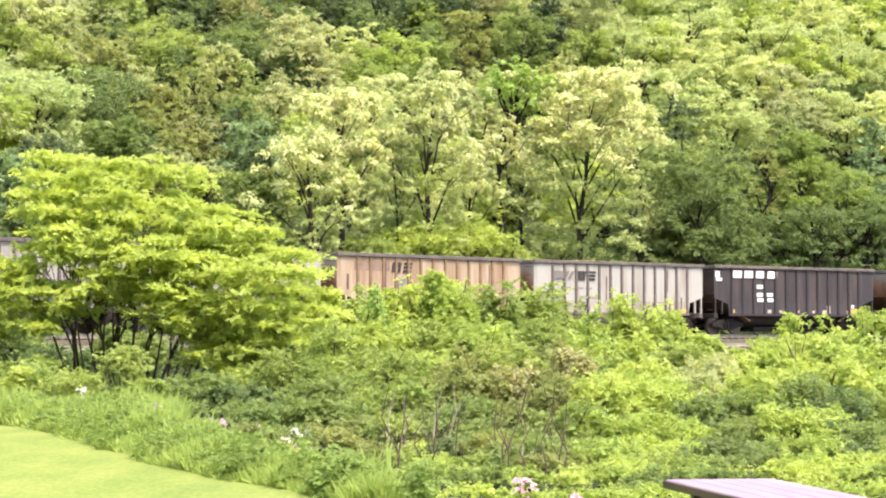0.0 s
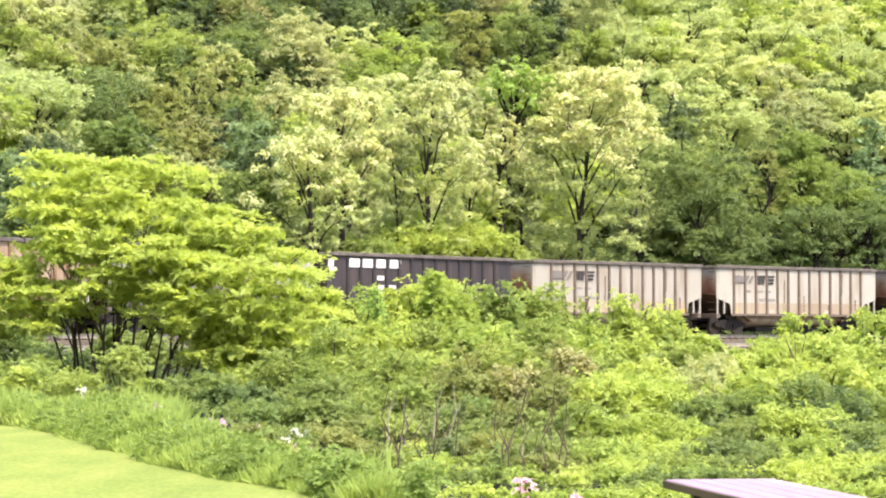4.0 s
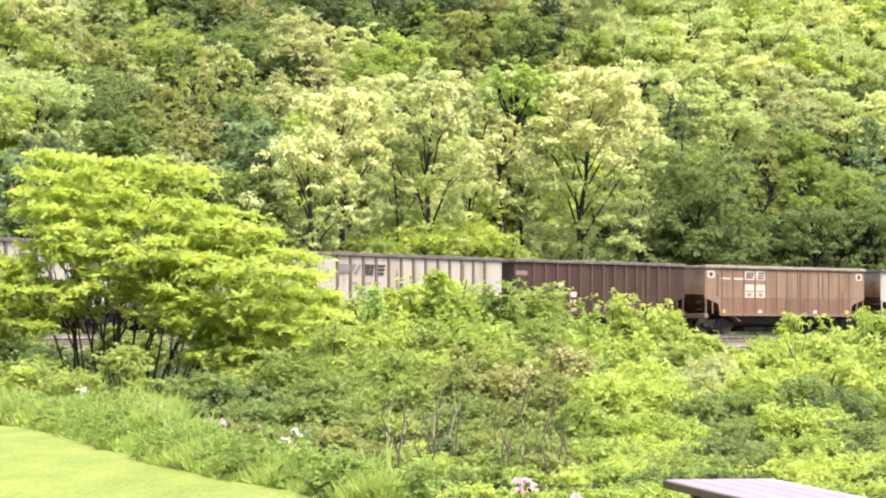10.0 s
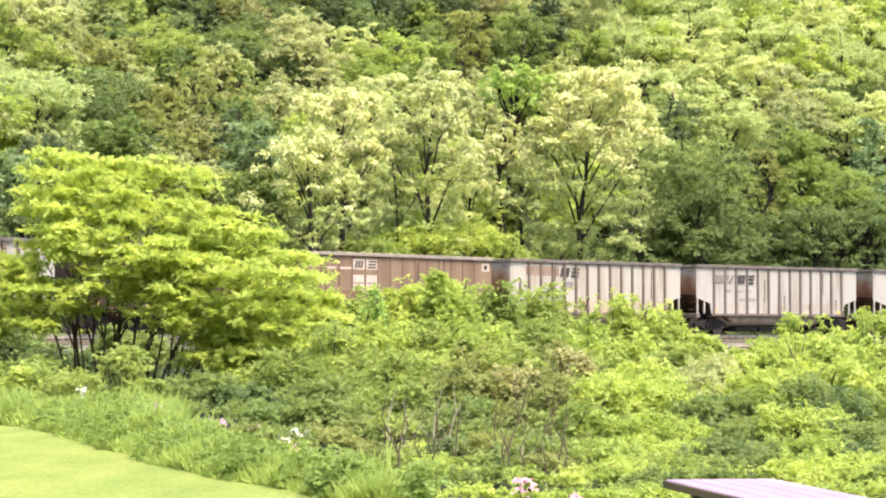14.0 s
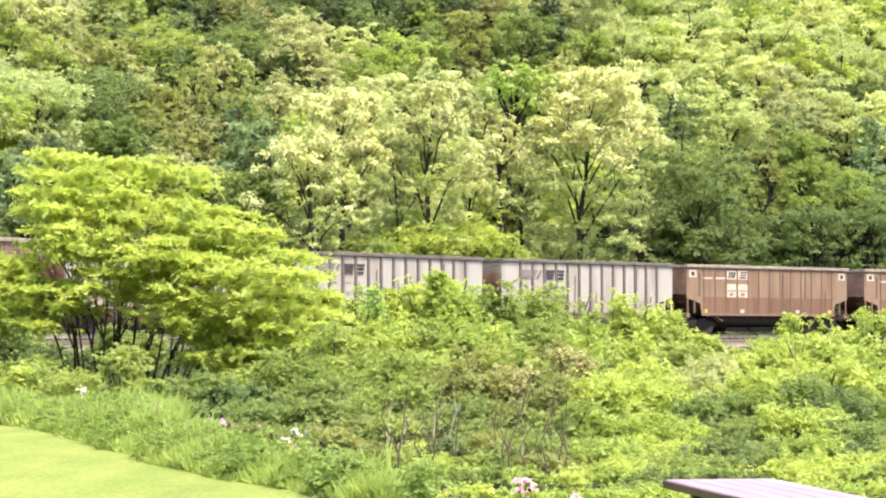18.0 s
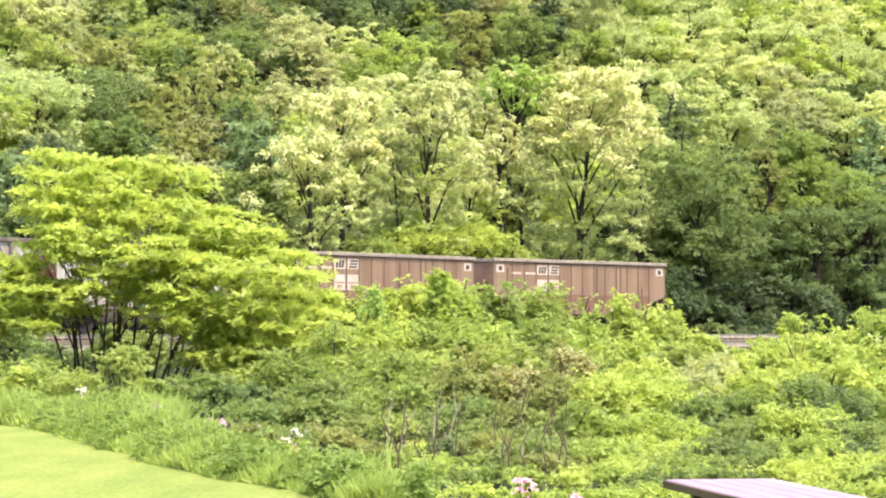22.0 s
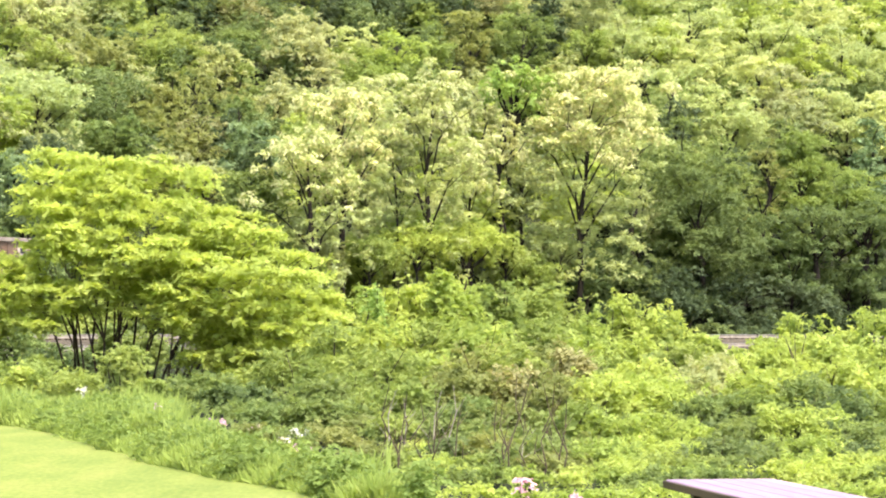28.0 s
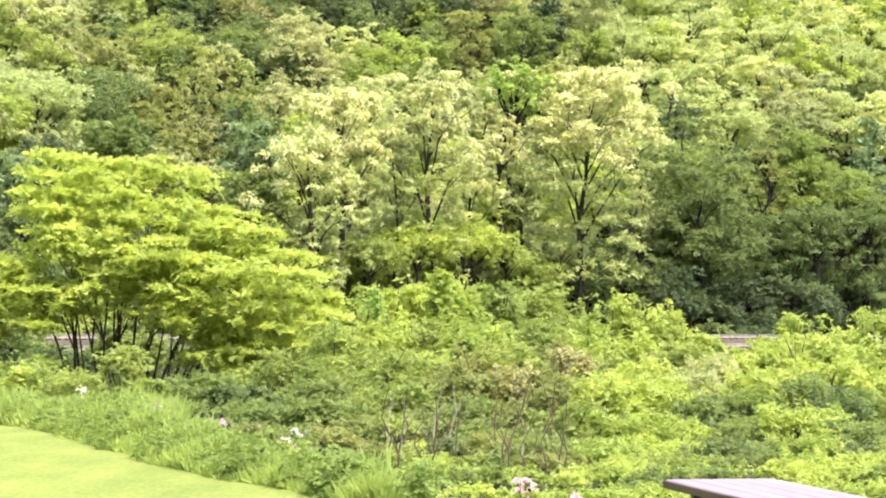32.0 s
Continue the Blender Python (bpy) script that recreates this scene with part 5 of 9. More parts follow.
tree(22.2, 158.3, 9.9, 2.52, "green", leaves=7200, leaf=0.13, bare=0.54, lobes=130, size=0.17, flat=0.5)
tree(-20.7, 158.3, 4.1, 2.05, "mid", leaves=2600, leaf=0.17, bare=0.02, lobes=40, size=0.25, limbs=6)
tree(-1.0, 158.6, 3.2, 2.10, "sage", leaves=2600, leaf=0.17, bare=0.02, lobes=40, size=0.25, limbs=6)
tree(-29.7, 159.0, 4.4, 2.55, "straw", leaves=2600, leaf=0.17, bare=0.02, lobes=40, size=0.25, limbs=6)
tree(7.8, 159.3, 4.2, 2.26, "green", leaves=2600, leaf=0.17, bare=0.02, lobes=40, size=0.25, limbs=6)
tree(23.3, 159.7, 4.1, 2.59, "deep", leaves=2600, leaf=0.17, bare=0.02, lobes=40, size=0.25, limbs=6)
tree(21.2, 160.0, 9.5, 2.39, "deep", leaves=3600, leaf=0.18, bare=0.38, lobes=70, size=0.19, flat=0.5)
tree(-8.3, 160.2, 5.1, 2.59, "straw", leaves=4200, leaf=0.16, bare=0.02, lobes=84, size=0.165, flat=0.34)
tree(-23.8, 160.4, 2.9, 2.00, "dark", leaves=1500, leaf=0.18, bare=0.02, lobes=70, size=0.19, flat=0.5)
tree(-9.6, 160.4, 4.1, 2.11, "deep", leaves=2600, leaf=0.17, bare=0.02, lobes=40, size=0.25, limbs=6)
tree(27.1, 160.7, 3.1, 2.11, "dark", leaves=2600, leaf=0.17, bare=0.02, lobes=40, size=0.25, limbs=6)
tree(-20.4, 161.1, 3.6, 1.80, "lime", leaves=2100, leaf=0.16, bare=0.02, lobes=84, size=0.165, flat=0.34)
tree(2.6, 161.1, 4.3, 2.24, "lime", leaves=2600, leaf=0.17, bare=0.02, lobes=40, size=0.25, limbs=6)
tree(-17.0, 161.1, 3.9, 2.22, "deep", leaves=2600, leaf=0.17, bare=0.02, lobes=40, size=0.25, limbs=6)
tree(-21.8, 161.1, 3.2, 2.21, "mid", leaves=2600, leaf=0.17, bare=0.02, lobes=40, size=0.25, limbs=6)
tree(14.9, 161.5, 8.1, 1.45, "dark", leaves=1800, leaf=0.18, bare=0.38, lobes=70, size=0.19, flat=0.5)
tree(12.9, 161.5, 3.1, 2.09, "dark", leaves=2600, leaf=0.17, bare=0.02, lobes=40, size=0.25, limbs=6)
tree(-26.4, 161.7, 4.0, 2.53, "straw", leaves=2600, leaf=0.17, bare=0.02, lobes=40, size=0.25, limbs=6)
tree(19.3, 162.1, 3.3, 2.32, "deep", leaves=2600, leaf=0.17, bare=0.02, lobes=40, size=0.25, limbs=6)
tree(23.7, 162.2, 4.1, 2.25, "deep", leaves=2600, leaf=0.17, bare=0.02, lobes=40, size=0.25, limbs=6)
tree(-13.4, 162.4, 3.2, 2.27, "mid", leaves=2600, leaf=0.17, bare=0.02, lobes=40, size=0.25, limbs=6)
tree(-9.6, 163.1, 5.5, 2.52, "straw", leaves=4300, leaf=0.16, bare=0.02, lobes=84, size=0.165, flat=0.34)
tree(11.7, 163.1, 4.1, 2.52, "deep", leaves=2600, leaf=0.17, bare=0.02, lobes=40, size=0.25, limbs=6)
tree(6.2, 163.3, 3.7, 2.38, "sage", leaves=2600, leaf=0.17, bare=0.02, lobes=40, size=0.25, limbs=6)
tree(-2.2, 163.3, 4.4, 2.09, "mid", leaves=2600, leaf=0.17, bare=0.02, lobes=40, size=0.25, limbs=6)
tree(-5.5, 163.8, 3.7, 2.33, "green", leaves=2600, leaf=0.17, bare=0.02, lobes=40, size=0.25, limbs=6)
tree(-9.8, 164.3, 3.6, 2.29, "sage", leaves=2600, leaf=0.17, bare=0.02, lobes=40, size=0.25, limbs=6)
tree(-30.0, 164.3, 3.4, 2.42, "sage", leaves=2600, leaf=0.17, bare=0.02, lobes=40, size=0.25, limbs=6)
tree(17.1, 164.6, 3.2, 2.36, "dark", leaves=2600, leaf=0.17, bare=0.02, lobes=40, size=0.25, limbs=6)
tree(2.4, 165.0, 4.1, 2.37, "sage", leaves=2600, leaf=0.17, bare=0.02, lobes=40, size=0.25, limbs=6)
tree(14.9, 165.3, 9.4, 3.37, "pale", leaves=7600, leaf=0.16, bare=0.25, lobes=84, size=0.165, flat=0.34)
tree(15.7, 165.3, 3.4, 2.12, "deep", leaves=2600, leaf=0.17, bare=0.02, lobes=40, size=0.25, limbs=6)
tree(21.5, 166.0, 3.1, 2.28, "deep", leaves=2600, leaf=0.17, bare=0.02, lobes=40, size=0.25, limbs=6)
tree(27.9, 166.1, 9.4, 1.82, "blue", leaves=3100, leaf=0.18, bare=0.29, lobes=70, size=0.19, flat=0.5)
tree(-13.1, 166.1, 3.4, 2.60, "deep", leaves=2600, leaf=0.17, bare=0.02, lobes=40, size=0.25, limbs=6)
tree(-3.1, 166.2, 5.5, 2.56, "lime", leaves=3500, leaf=0.18, bare=0.02, lobes=70, size=0.19, flat=0.5)
tree(-2.0, 166.8, 3.7, 2.08, "mid", leaves=2600, leaf=0.17, bare=0.02, lobes=40, size=0.25, limbs=6)
tree(-22.4, 166.8, 3.3, 2.05, "deep", leaves=2600, leaf=0.17, bare=0.02, lobes=40, size=0.25, limbs=6)
tree(18.8, 167.0, 8.5, 3.66, "pale", leaves=8100, leaf=0.16, bare=0.19, lobes=84, size=0.165, flat=0.34)
tree(-18.9, 167.1, 4.3, 2.05, "deep", leaves=2600, leaf=0.17, bare=0.02, lobes=40, size=0.25, limbs=6)
tree(28.0, 167.2, 4.3, 2.61, "deep", leaves=2600, leaf=0.17, bare=0.02, lobes=40, size=0.25, limbs=6)
tree(-16.4, 167.7, 3.1, 1.75, "dark", leaves=1500, leaf=0.18, bare=0.02, lobes=70, size=0.19, flat=0.5)
tree(-6.1, 168.0, 3.3, 2.48, "green", leaves=2600, leaf=0.17, bare=0.02, lobes=40, size=0.25, limbs=6)
tree(10.7, 168.4, 3.6, 2.55, "green", leaves=2600, leaf=0.17, bare=0.02, lobes=40, size=0.25, limbs=6)
tree(31.9, 168.5, 4.4, 2.31, "deep", leaves=2600, leaf=0.17, bare=0.02, lobes=40, size=0.25, limbs=6)
tree(1.7, 168.6, 3.7, 2.47, "sage", leaves=2600, leaf=0.17, bare=0.02, lobes=40, size=0.25, limbs=6)
tree(-15.1, 168.7, 3.6, 2.16, "olive", leaves=2600, leaf=0.17, bare=0.02, lobes=40, size=0.25, limbs=6)
tree(-26.6, 168.7, 3.1, 2.52, "green", leaves=2600, leaf=0.17, bare=0.02, lobes=40, size=0.25, limbs=6)
tree(-18.1, 168.8, 3.0, 2.52, "lime", leaves=2400, leaf=0.16, bare=0.02, lobes=84, size=0.165, flat=0.34)
tree(-6.0, 169.0, 4.3, 2.02, "pale", leaves=2700, leaf=0.16, bare=0.02, lobes=84, size=0.165, flat=0.34)
tree(14.7, 169.3, 3.4, 2.25, "dark", leaves=2600, leaf=0.17, bare=0.02, lobes=40, size=0.25, limbs=6)
tree(23.9, 169.4, 8.7, 2.61, "straw", leaves=4500, leaf=0.16, bare=0.39, lobes=84, size=0.165, flat=0.34)
tree(26.1, 169.9, 3.8, 2.68, "deep", leaves=2600, leaf=0.17, bare=0.02, lobes=40, size=0.25, limbs=6)
tree(-30.0, 169.9, 3.7, 2.60, "straw", leaves=2600, leaf=0.17, bare=0.02, lobes=40, size=0.25, limbs=6)
tree(-13.8, 170.1, 3.6, 2.54, "rusty", leaves=2900, leaf=0.16, bare=0.02, lobes=84, size=0.165, flat=0.34)
tree(6.5, 170.4, 3.9, 2.21, "green", leaves=2600, leaf=0.17, bare=0.02, lobes=40, size=0.25, limbs=6)
tree(-9.5, 170.5, 3.2, 2.36, "sage", leaves=2600, leaf=0.17, bare=0.02, lobes=40, size=0.25, limbs=6)
tree(-0.7, 170.8, 4.5, 1.70, "green", leaves=1700, leaf=0.18, bare=0.12, lobes=70, size=0.19, flat=0.5)
tree(20.8, 171.1, 4.2, 2.64, "deep", leaves=2600, leaf=0.17, bare=0.02, lobes=40, size=0.25, limbs=6)
tree(-11.2, 171.7, 3.5, 2.49, "deep", leaves=2600, leaf=0.17, bare=0.02, lobes=40, size=0.25, limbs=6)
tree(-31.7, 172.1, 4.3, 2.15, "green", leaves=2600, leaf=0.17, bare=0.02, lobes=40, size=0.25, limbs=6)
tree(31.3, 172.2, 3.0, 2.01, "deep", leaves=2600, leaf=0.17, bare=0.02, lobes=40, size=0.25, limbs=6)
tree(-18.5, 172.9, 3.8, 2.65, "olive", leaves=2600, leaf=0.17, bare=0.02, lobes=40, size=0.25, limbs=6)
tree(6.3, 173.0, 3.9, 2.16, "green", leaves=2600, leaf=0.17, bare=0.02, lobes=40, size=0.25, limbs=6)
tree(10.6, 173.2, 3.4, 2.33, "lime", leaves=2600, leaf=0.17, bare=0.02, lobes=40, size=0.25, limbs=6)
tree(-1.6, 173.2, 4.3, 2.56, "deep", leaves=2600, leaf=0.17, bare=0.02, lobes=40, size=0.25, limbs=6)
tree(30.3, 173.6, 9.5, 2.59, "pale", leaves=6000, leaf=0.16, bare=0.24, lobes=84, size=0.165, flat=0.34)
tree(-23.0, 173.9, 4.4, 2.01, "deep", leaves=2600, leaf=0.17, bare=0.02, lobes=40, size=0.25, limbs=6)
tree(14.5, 174.0, 4.0, 2.51, "mid", leaves=2600, leaf=0.17, bare=0.02, lobes=40, size=0.25, limbs=6)
tree(-26.0, 174.0, 4.3, 2.31, "sage", leaves=2600, leaf=0.17, bare=0.02, lobes=40, size=0.25, limbs=6)
tree(-12.2, 174.2, 3.3, 2.17, "dark", leaves=1800, leaf=0.18, bare=0.02, lobes=70, size=0.19, flat=0.5)
tree(25.7, 174.3, 4.3, 2.25, "deep", leaves=2600, leaf=0.17, bare=0.02, lobes=40, size=0.25, limbs=6)
tree(27.7, 174.4, 9.3, 3.69, "pale", leaves=8900, leaf=0.16, bare=0.19, lobes=84, size=0.165, flat=0.34)
tree(-13.9, 174.4, 3.2, 2.19, "deep", leaves=2600, leaf=0.17, bare=0.02, lobes=40, size=0.25, limbs=6)
tree(19.2, 174.5, 3.9, 2.67, "mid", leaves=2600, leaf=0.17, bare=0.02, lobes=40, size=0.25, limbs=6)
tree(29.4, 174.9, 4.2, 2.35, "dark", leaves=2600, leaf=0.17, bare=0.02, lobes=40, size=0.25, limbs=6)
tree(-5.0, 175.1, 4.0, 2.06, "deep", leaves=2600, leaf=0.17, bare=0.02, lobes=40, size=0.25, limbs=6)
tree(1.8, 175.4, 5.7, 2.62, "olive", leaves=4700, leaf=0.16, bare=0.02, lobes=84, size=0.165, flat=0.34)
tree(24.0, 175.9, 3.1, 2.61, "deep", leaves=2600, leaf=0.17, bare=0.02, lobes=40, size=0.25, limbs=6)
tree(-27.4, 175.9, 4.3, 2.30, "straw", leaves=2600, leaf=0.17, bare=0.02, lobes=40, size=0.25, limbs=6)
tree(11.4, 176.2, 3.3, 2.05, "green", leaves=2600, leaf=0.17, bare=0.02, lobes=40, size=0.25, limbs=6)
tree(-18.9, 176.3, 3.9, 2.22, "olive", leaves=2600, leaf=0.17, bare=0.02, lobes=40, size=0.25, limbs=6)
tree(-22.3, 176.5, 4.0, 2.15, "deep", leaves=2600, leaf=0.17, bare=0.02, lobes=40, size=0.25, limbs=6)
tree(24.2, 176.8, 8.3, 3.61, "straw", leaves=7800, leaf=0.16, bare=0.19, lobes=84, size=0.165, flat=0.34)
tree(5.5, 177.0, 6.7, 2.55, "mid", leaves=5200, leaf=0.16, bare=0.06, lobes=84, size=0.165, flat=0.34)
tree(3.2, 177.1, 3.8, 2.58, "deep", leaves=2600, leaf=0.17, bare=0.02, lobes=40, size=0.25, limbs=6)
tree(-0.6, 177.1, 3.6, 2.11, "green", leaves=2600, leaf=0.17, bare=0.02, lobes=40, size=0.25, limbs=6)
tree(19.2, 177.4, 3.3, 2.45, "green", leaves=2600, leaf=0.17, bare=0.02, lobes=40, size=0.25, limbs=6)
tree(-6.6, 177.4, 4.2, 2.12, "deep", leaves=2600, leaf=0.17, bare=0.02, lobes=40, size=0.25, limbs=6)
tree(27.0, 177.5, 7.6, 2.21, "deep", leaves=2800, leaf=0.18, bare=0.34, lobes=70, size=0.19, flat=0.5)
tree(-8.1, 177.7, 3.8, 2.21, "dark", leaves=2100, leaf=0.18, bare=0.02, lobes=70, size=0.19, flat=0.5)
tree(-9.9, 177.9, 4.3, 2.59, "green", leaves=2600, leaf=0.17, bare=0.02, lobes=40, size=0.25, limbs=6)
tree(8.0, 178.2, 3.8, 2.50, "sage", leaves=2600, leaf=0.17, bare=0.02, lobes=40, size=0.25, limbs=6)
tree(22.1, 179.0, 7.7, 2.67, "pale", leaves=4900, leaf=0.16, bare=0.26, lobes=84, size=0.165, flat=0.34)
tree(10.2, 179.3, 6.1, 2.32, "green", leaves=3200, leaf=0.16, bare=0.28, lobes=84, size=0.165, flat=0.34)
tree(26.8, 179.7, 7.7, 1.34, "deep", leaves=1500, leaf=0.18, bare=0.41, lobes=70, size=0.19, flat=0.5)
tree(34.1, 179.7, 3.2, 2.50, "dark", leaves=2600, leaf=0.17, bare=0.02, lobes=40, size=0.25, limbs=6)
tree(16.1, 179.9, 4.0, 2.26, "green", leaves=2600, leaf=0.17, bare=0.02, lobes=40, size=0.25, limbs=6)
tree(-5.0, 180.2, 3.8, 3.14, "dark", leaves=3000, leaf=0.18, bare=0.02, lobes=70, size=0.19, flat=0.5)
tree(-31.9, 180.4, 3.9, 2.40, "straw", leaves=2600, leaf=0.17, bare=0.02, lobes=40, size=0.25, limbs=6)
tree(4.1, 181.1, 4.4, 2.36, "green", leaves=2600, leaf=0.17, bare=0.02, lobes=40, size=0.25, limbs=6)
tree(-27.6, 181.1, 3.5, 2.08, "green", leaves=2600, leaf=0.17, bare=0.02, lobes=40, size=0.25, limbs=6)
tree(-14.4, 181.2, 3.8, 2.24, "deep", leaves=2600, leaf=0.17, bare=0.02, lobes=40, size=0.25, limbs=6)
tree(29.8, 181.3, 3.1, 2.68, "deep", leaves=2600, leaf=0.17, bare=0.02, lobes=40, size=0.25, limbs=6)
tree(23.8, 181.3, 3.9, 2.56, "green", leaves=2600, leaf=0.17, bare=0.02, lobes=40, size=0.25, limbs=6)
tree(13.1, 181.4, 7.1, 3.25, "pale", leaves=6400, leaf=0.16, bare=0.14, lobes=84, size=0.165, flat=0.34)
tree(-5.6, 181.4, 3.1, 2.52, "mid", leaves=2600, leaf=0.17, bare=0.02, lobes=40, size=0.25, limbs=6)
tree(-19.0, 181.6, 3.9, 2.38, "deep", leaves=2600, leaf=0.17, bare=0.02, lobes=40, size=0.25, limbs=6)
tree(-24.3, 182.0, 3.7, 2.27, "deep", leaves=2600, leaf=0.17, bare=0.02, lobes=40, size=0.25, limbs=6)
tree(18.1, 182.3, 7.5, 3.27, "pale", leaves=6200, leaf=0.16, bare=0.22, lobes=84, size=0.165, flat=0.34)
tree(-1.6, 182.4, 3.1, 2.31, "green", leaves=2600, leaf=0.17, bare=0.02, lobes=40, size=0.25, limbs=6)
tree(12.3, 182.5, 4.2, 2.26, "mid", leaves=2600, leaf=0.17, bare=0.02, lobes=40, size=0.25, limbs=6)
tree(-1.8, 182.8, 4.5, 2.27, "deep", leaves=2600, leaf=0.18, bare=0.02, lobes=70, size=0.19, flat=0.5)
tree(34.2, 183.0, 4.1, 2.07, "deep", leaves=2600, leaf=0.17, bare=0.02, lobes=40, size=0.25, limbs=6)
tree(-19.5, 183.0, 3.4, 2.33, "mid", leaves=2600, leaf=0.17, bare=0.02, lobes=40, size=0.25, limbs=6)
tree(-14.1, 183.4, 3.7, 2.43, "mid", leaves=2600, leaf=0.17, bare=0.02, lobes=40, size=0.25, limbs=6)
tree(-10.1, 183.7, 3.3, 2.07, "sage", leaves=2600, leaf=0.17, bare=0.02, lobes=40, size=0.25, limbs=6)
tree(3.5, 184.3, 5.8, 2.29, "rusty", leaves=4100, leaf=0.16, bare=0.04, lobes=84, size=0.165, flat=0.34)
tree(0.7, 184.6, 4.8, 2.76, "dark", leaves=3100, leaf=0.18, bare=0.08, lobes=70, size=0.19, flat=0.5)
tree(28.3, 184.6, 3.4, 2.25, "mid", leaves=2600, leaf=0.17, bare=0.02, lobes=40, size=0.25, limbs=6)
tree(9.3, 185.0, 3.1, 2.26, "deep", leaves=2600, leaf=0.17, bare=0.02, lobes=40, size=0.25, limbs=6)
tree(21.6, 185.1, 4.2, 2.37, "mid", leaves=2600, leaf=0.17, bare=0.02, lobes=40, size=0.25, limbs=6)
tree(8.3, 185.3, 4.1, 1.57, "dark", leaves=1600, leaf=0.18, bare=0.02, lobes=70, size=0.19, flat=0.5)
tree(25.7, 185.4, 3.0, 2.54, "mid", leaves=2600, leaf=0.17, bare=0.02, lobes=40, size=0.25, limbs=6)
tree(2.9, 185.5, 4.3, 2.66, "deep", leaves=2600, leaf=0.17, bare=0.02, lobes=40, size=0.25, limbs=6)
tree(17.5, 185.7, 4.1, 2.44, "deep", leaves=2600, leaf=0.17, bare=0.02, lobes=40, size=0.25, limbs=6)
tree(16.4, 186.0, 6.3, 2.78, "lime", leaves=4400, leaf=0.16, bare=0.22, lobes=84, size=0.165, flat=0.34)
tree(-1.3, 186.1, 3.4, 2.03, "green", leaves=2600, leaf=0.17, bare=0.02, lobes=40, size=0.25, limbs=6)
tree(-4.9, 186.3, 3.8, 2.14, "mid", leaves=2600, leaf=0.17, bare=0.02, lobes=40, size=0.25, limbs=6)
tree(-10.2, 186.4, 3.1, 2.53, "deep", leaves=2600, leaf=0.17, bare=0.02, lobes=40, size=0.25, limbs=6)
tree(13.5, 187.0, 4.3, 2.06, "deep", leaves=2600, leaf=0.17, bare=0.02, lobes=40, size=0.25, limbs=6)
tree(7.5, 187.2, 5.8, 1.86, "dark", leaves=2700, leaf=0.18, bare=0.02, lobes=70, size=0.19, flat=0.5)
tree(11.1, 187.3, 7.3, 3.63, "sage", leaves=16400, leaf=0.13, bare=0.02, lobes=130, size=0.17, flat=0.5)
tree(21.6, 187.4, 3.6, 2.07, "mid", leaves=2600, leaf=0.17, bare=0.02, lobes=40, size=0.25, limbs=6)
tree(2.7, 187.4, 4.0, 2.65, "green", leaves=2600, leaf=0.17, bare=0.02, lobes=40, size=0.25, limbs=6)
tree(-24.2, 187.5, 3.5, 2.65, "mid", leaves=2600, leaf=0.17, bare=0.02, lobes=40, size=0.25, limbs=6)
tree(33.5, 187.6, 3.3, 2.02, "green", leaves=2600, leaf=0.17, bare=0.02, lobes=40, size=0.25, limbs=6)
tree(7.4, 187.6, 3.4, 2.10, "deep", leaves=2600, leaf=0.17, bare=0.02, lobes=40, size=0.25, limbs=6)
tree(-14.7, 187.6, 4.4, 2.39, "olive", leaves=2600, leaf=0.17, bare=0.02, lobes=40, size=0.25, limbs=6)
tree(27.4, 188.3, 7.8, 3.28, "lime", leaves=6200, leaf=0.16, bare=0.25, lobes=84, size=0.165, flat=0.34)
tree(12.1, 189.8, 4.4, 2.01, "deep", leaves=2600, leaf=0.17, bare=0.02, lobes=40, size=0.25, limbs=6)
tree(-5.8, 190.2, 3.2, 2.01, "deep", leaves=2600, leaf=0.17, bare=0.02, lobes=40, size=0.25, limbs=6)
tree(19.0, 190.7, 3.1, 2.23, "green", leaves=2600, leaf=0.17, bare=0.02, lobes=40, size=0.25, limbs=6)
tree(-19.2, 190.8, 3.1, 2.20, "mid", leaves=2600, leaf=0.17, bare=0.02, lobes=40, size=0.25, limbs=6)
tree(24.0, 190.9, 7.3, 4.51, "pale", leaves=9600, leaf=0.16, bare=0.09, lobes=84, size=0.165, flat=0.34)
tree(35.6, 191.1, 4.1, 2.54, "green", leaves=2600, leaf=0.17, bare=0.02, lobes=40, size=0.25, limbs=6)
tree(30.8, 191.4, 4.3, 2.33, "deep", leaves=2600, leaf=0.17, bare=0.02, lobes=40, size=0.25, limbs=6)
tree(27.2, 191.9, 4.2, 2.63, "mid", leaves=2600, leaf=0.17, bare=0.02, lobes=40, size=0.25, limbs=6)
tree(-0.6, 192.0, 3.4, 2.45, "green", leaves=2600, leaf=0.17, bare=0.02, lobes=40, size=0.25, limbs=6)
tree(-10.5, 192.1, 4.3, 2.01, "deep", leaves=2600, leaf=0.17, bare=0.02, lobes=40, size=0.25, limbs=6)
tree(18.6, 192.3, 7.5, 4.40, "pale", leaves=10400, leaf=0.16, bare=0.02, lobes=84, size=0.165, flat=0.34)
tree(-14.8, 192.8, 3.7, 2.52, "olive", leaves=2600, leaf=0.17, bare=0.02, lobes=40, size=0.25, limbs=6)
tree(16.8, 193.0, 3.2, 2.64, "green", leaves=2600, leaf=0.17, bare=0.02, lobes=40, size=0.25, limbs=6)
tree(26.1, 193.4, 7.6, 1.83, "green", leaves=2200, leaf=0.18, bare=0.38, lobes=70, size=0.19, flat=0.5)
tree(30.4, 193.5, 7.7, 4.57, "pale", leaves=10300, leaf=0.16, bare=0.09, lobes=84, size=0.165, flat=0.34)
tree(7.4, 193.8, 3.7, 2.59, "sage", leaves=2600, leaf=0.17, bare=0.02, lobes=40, size=0.25, limbs=6)
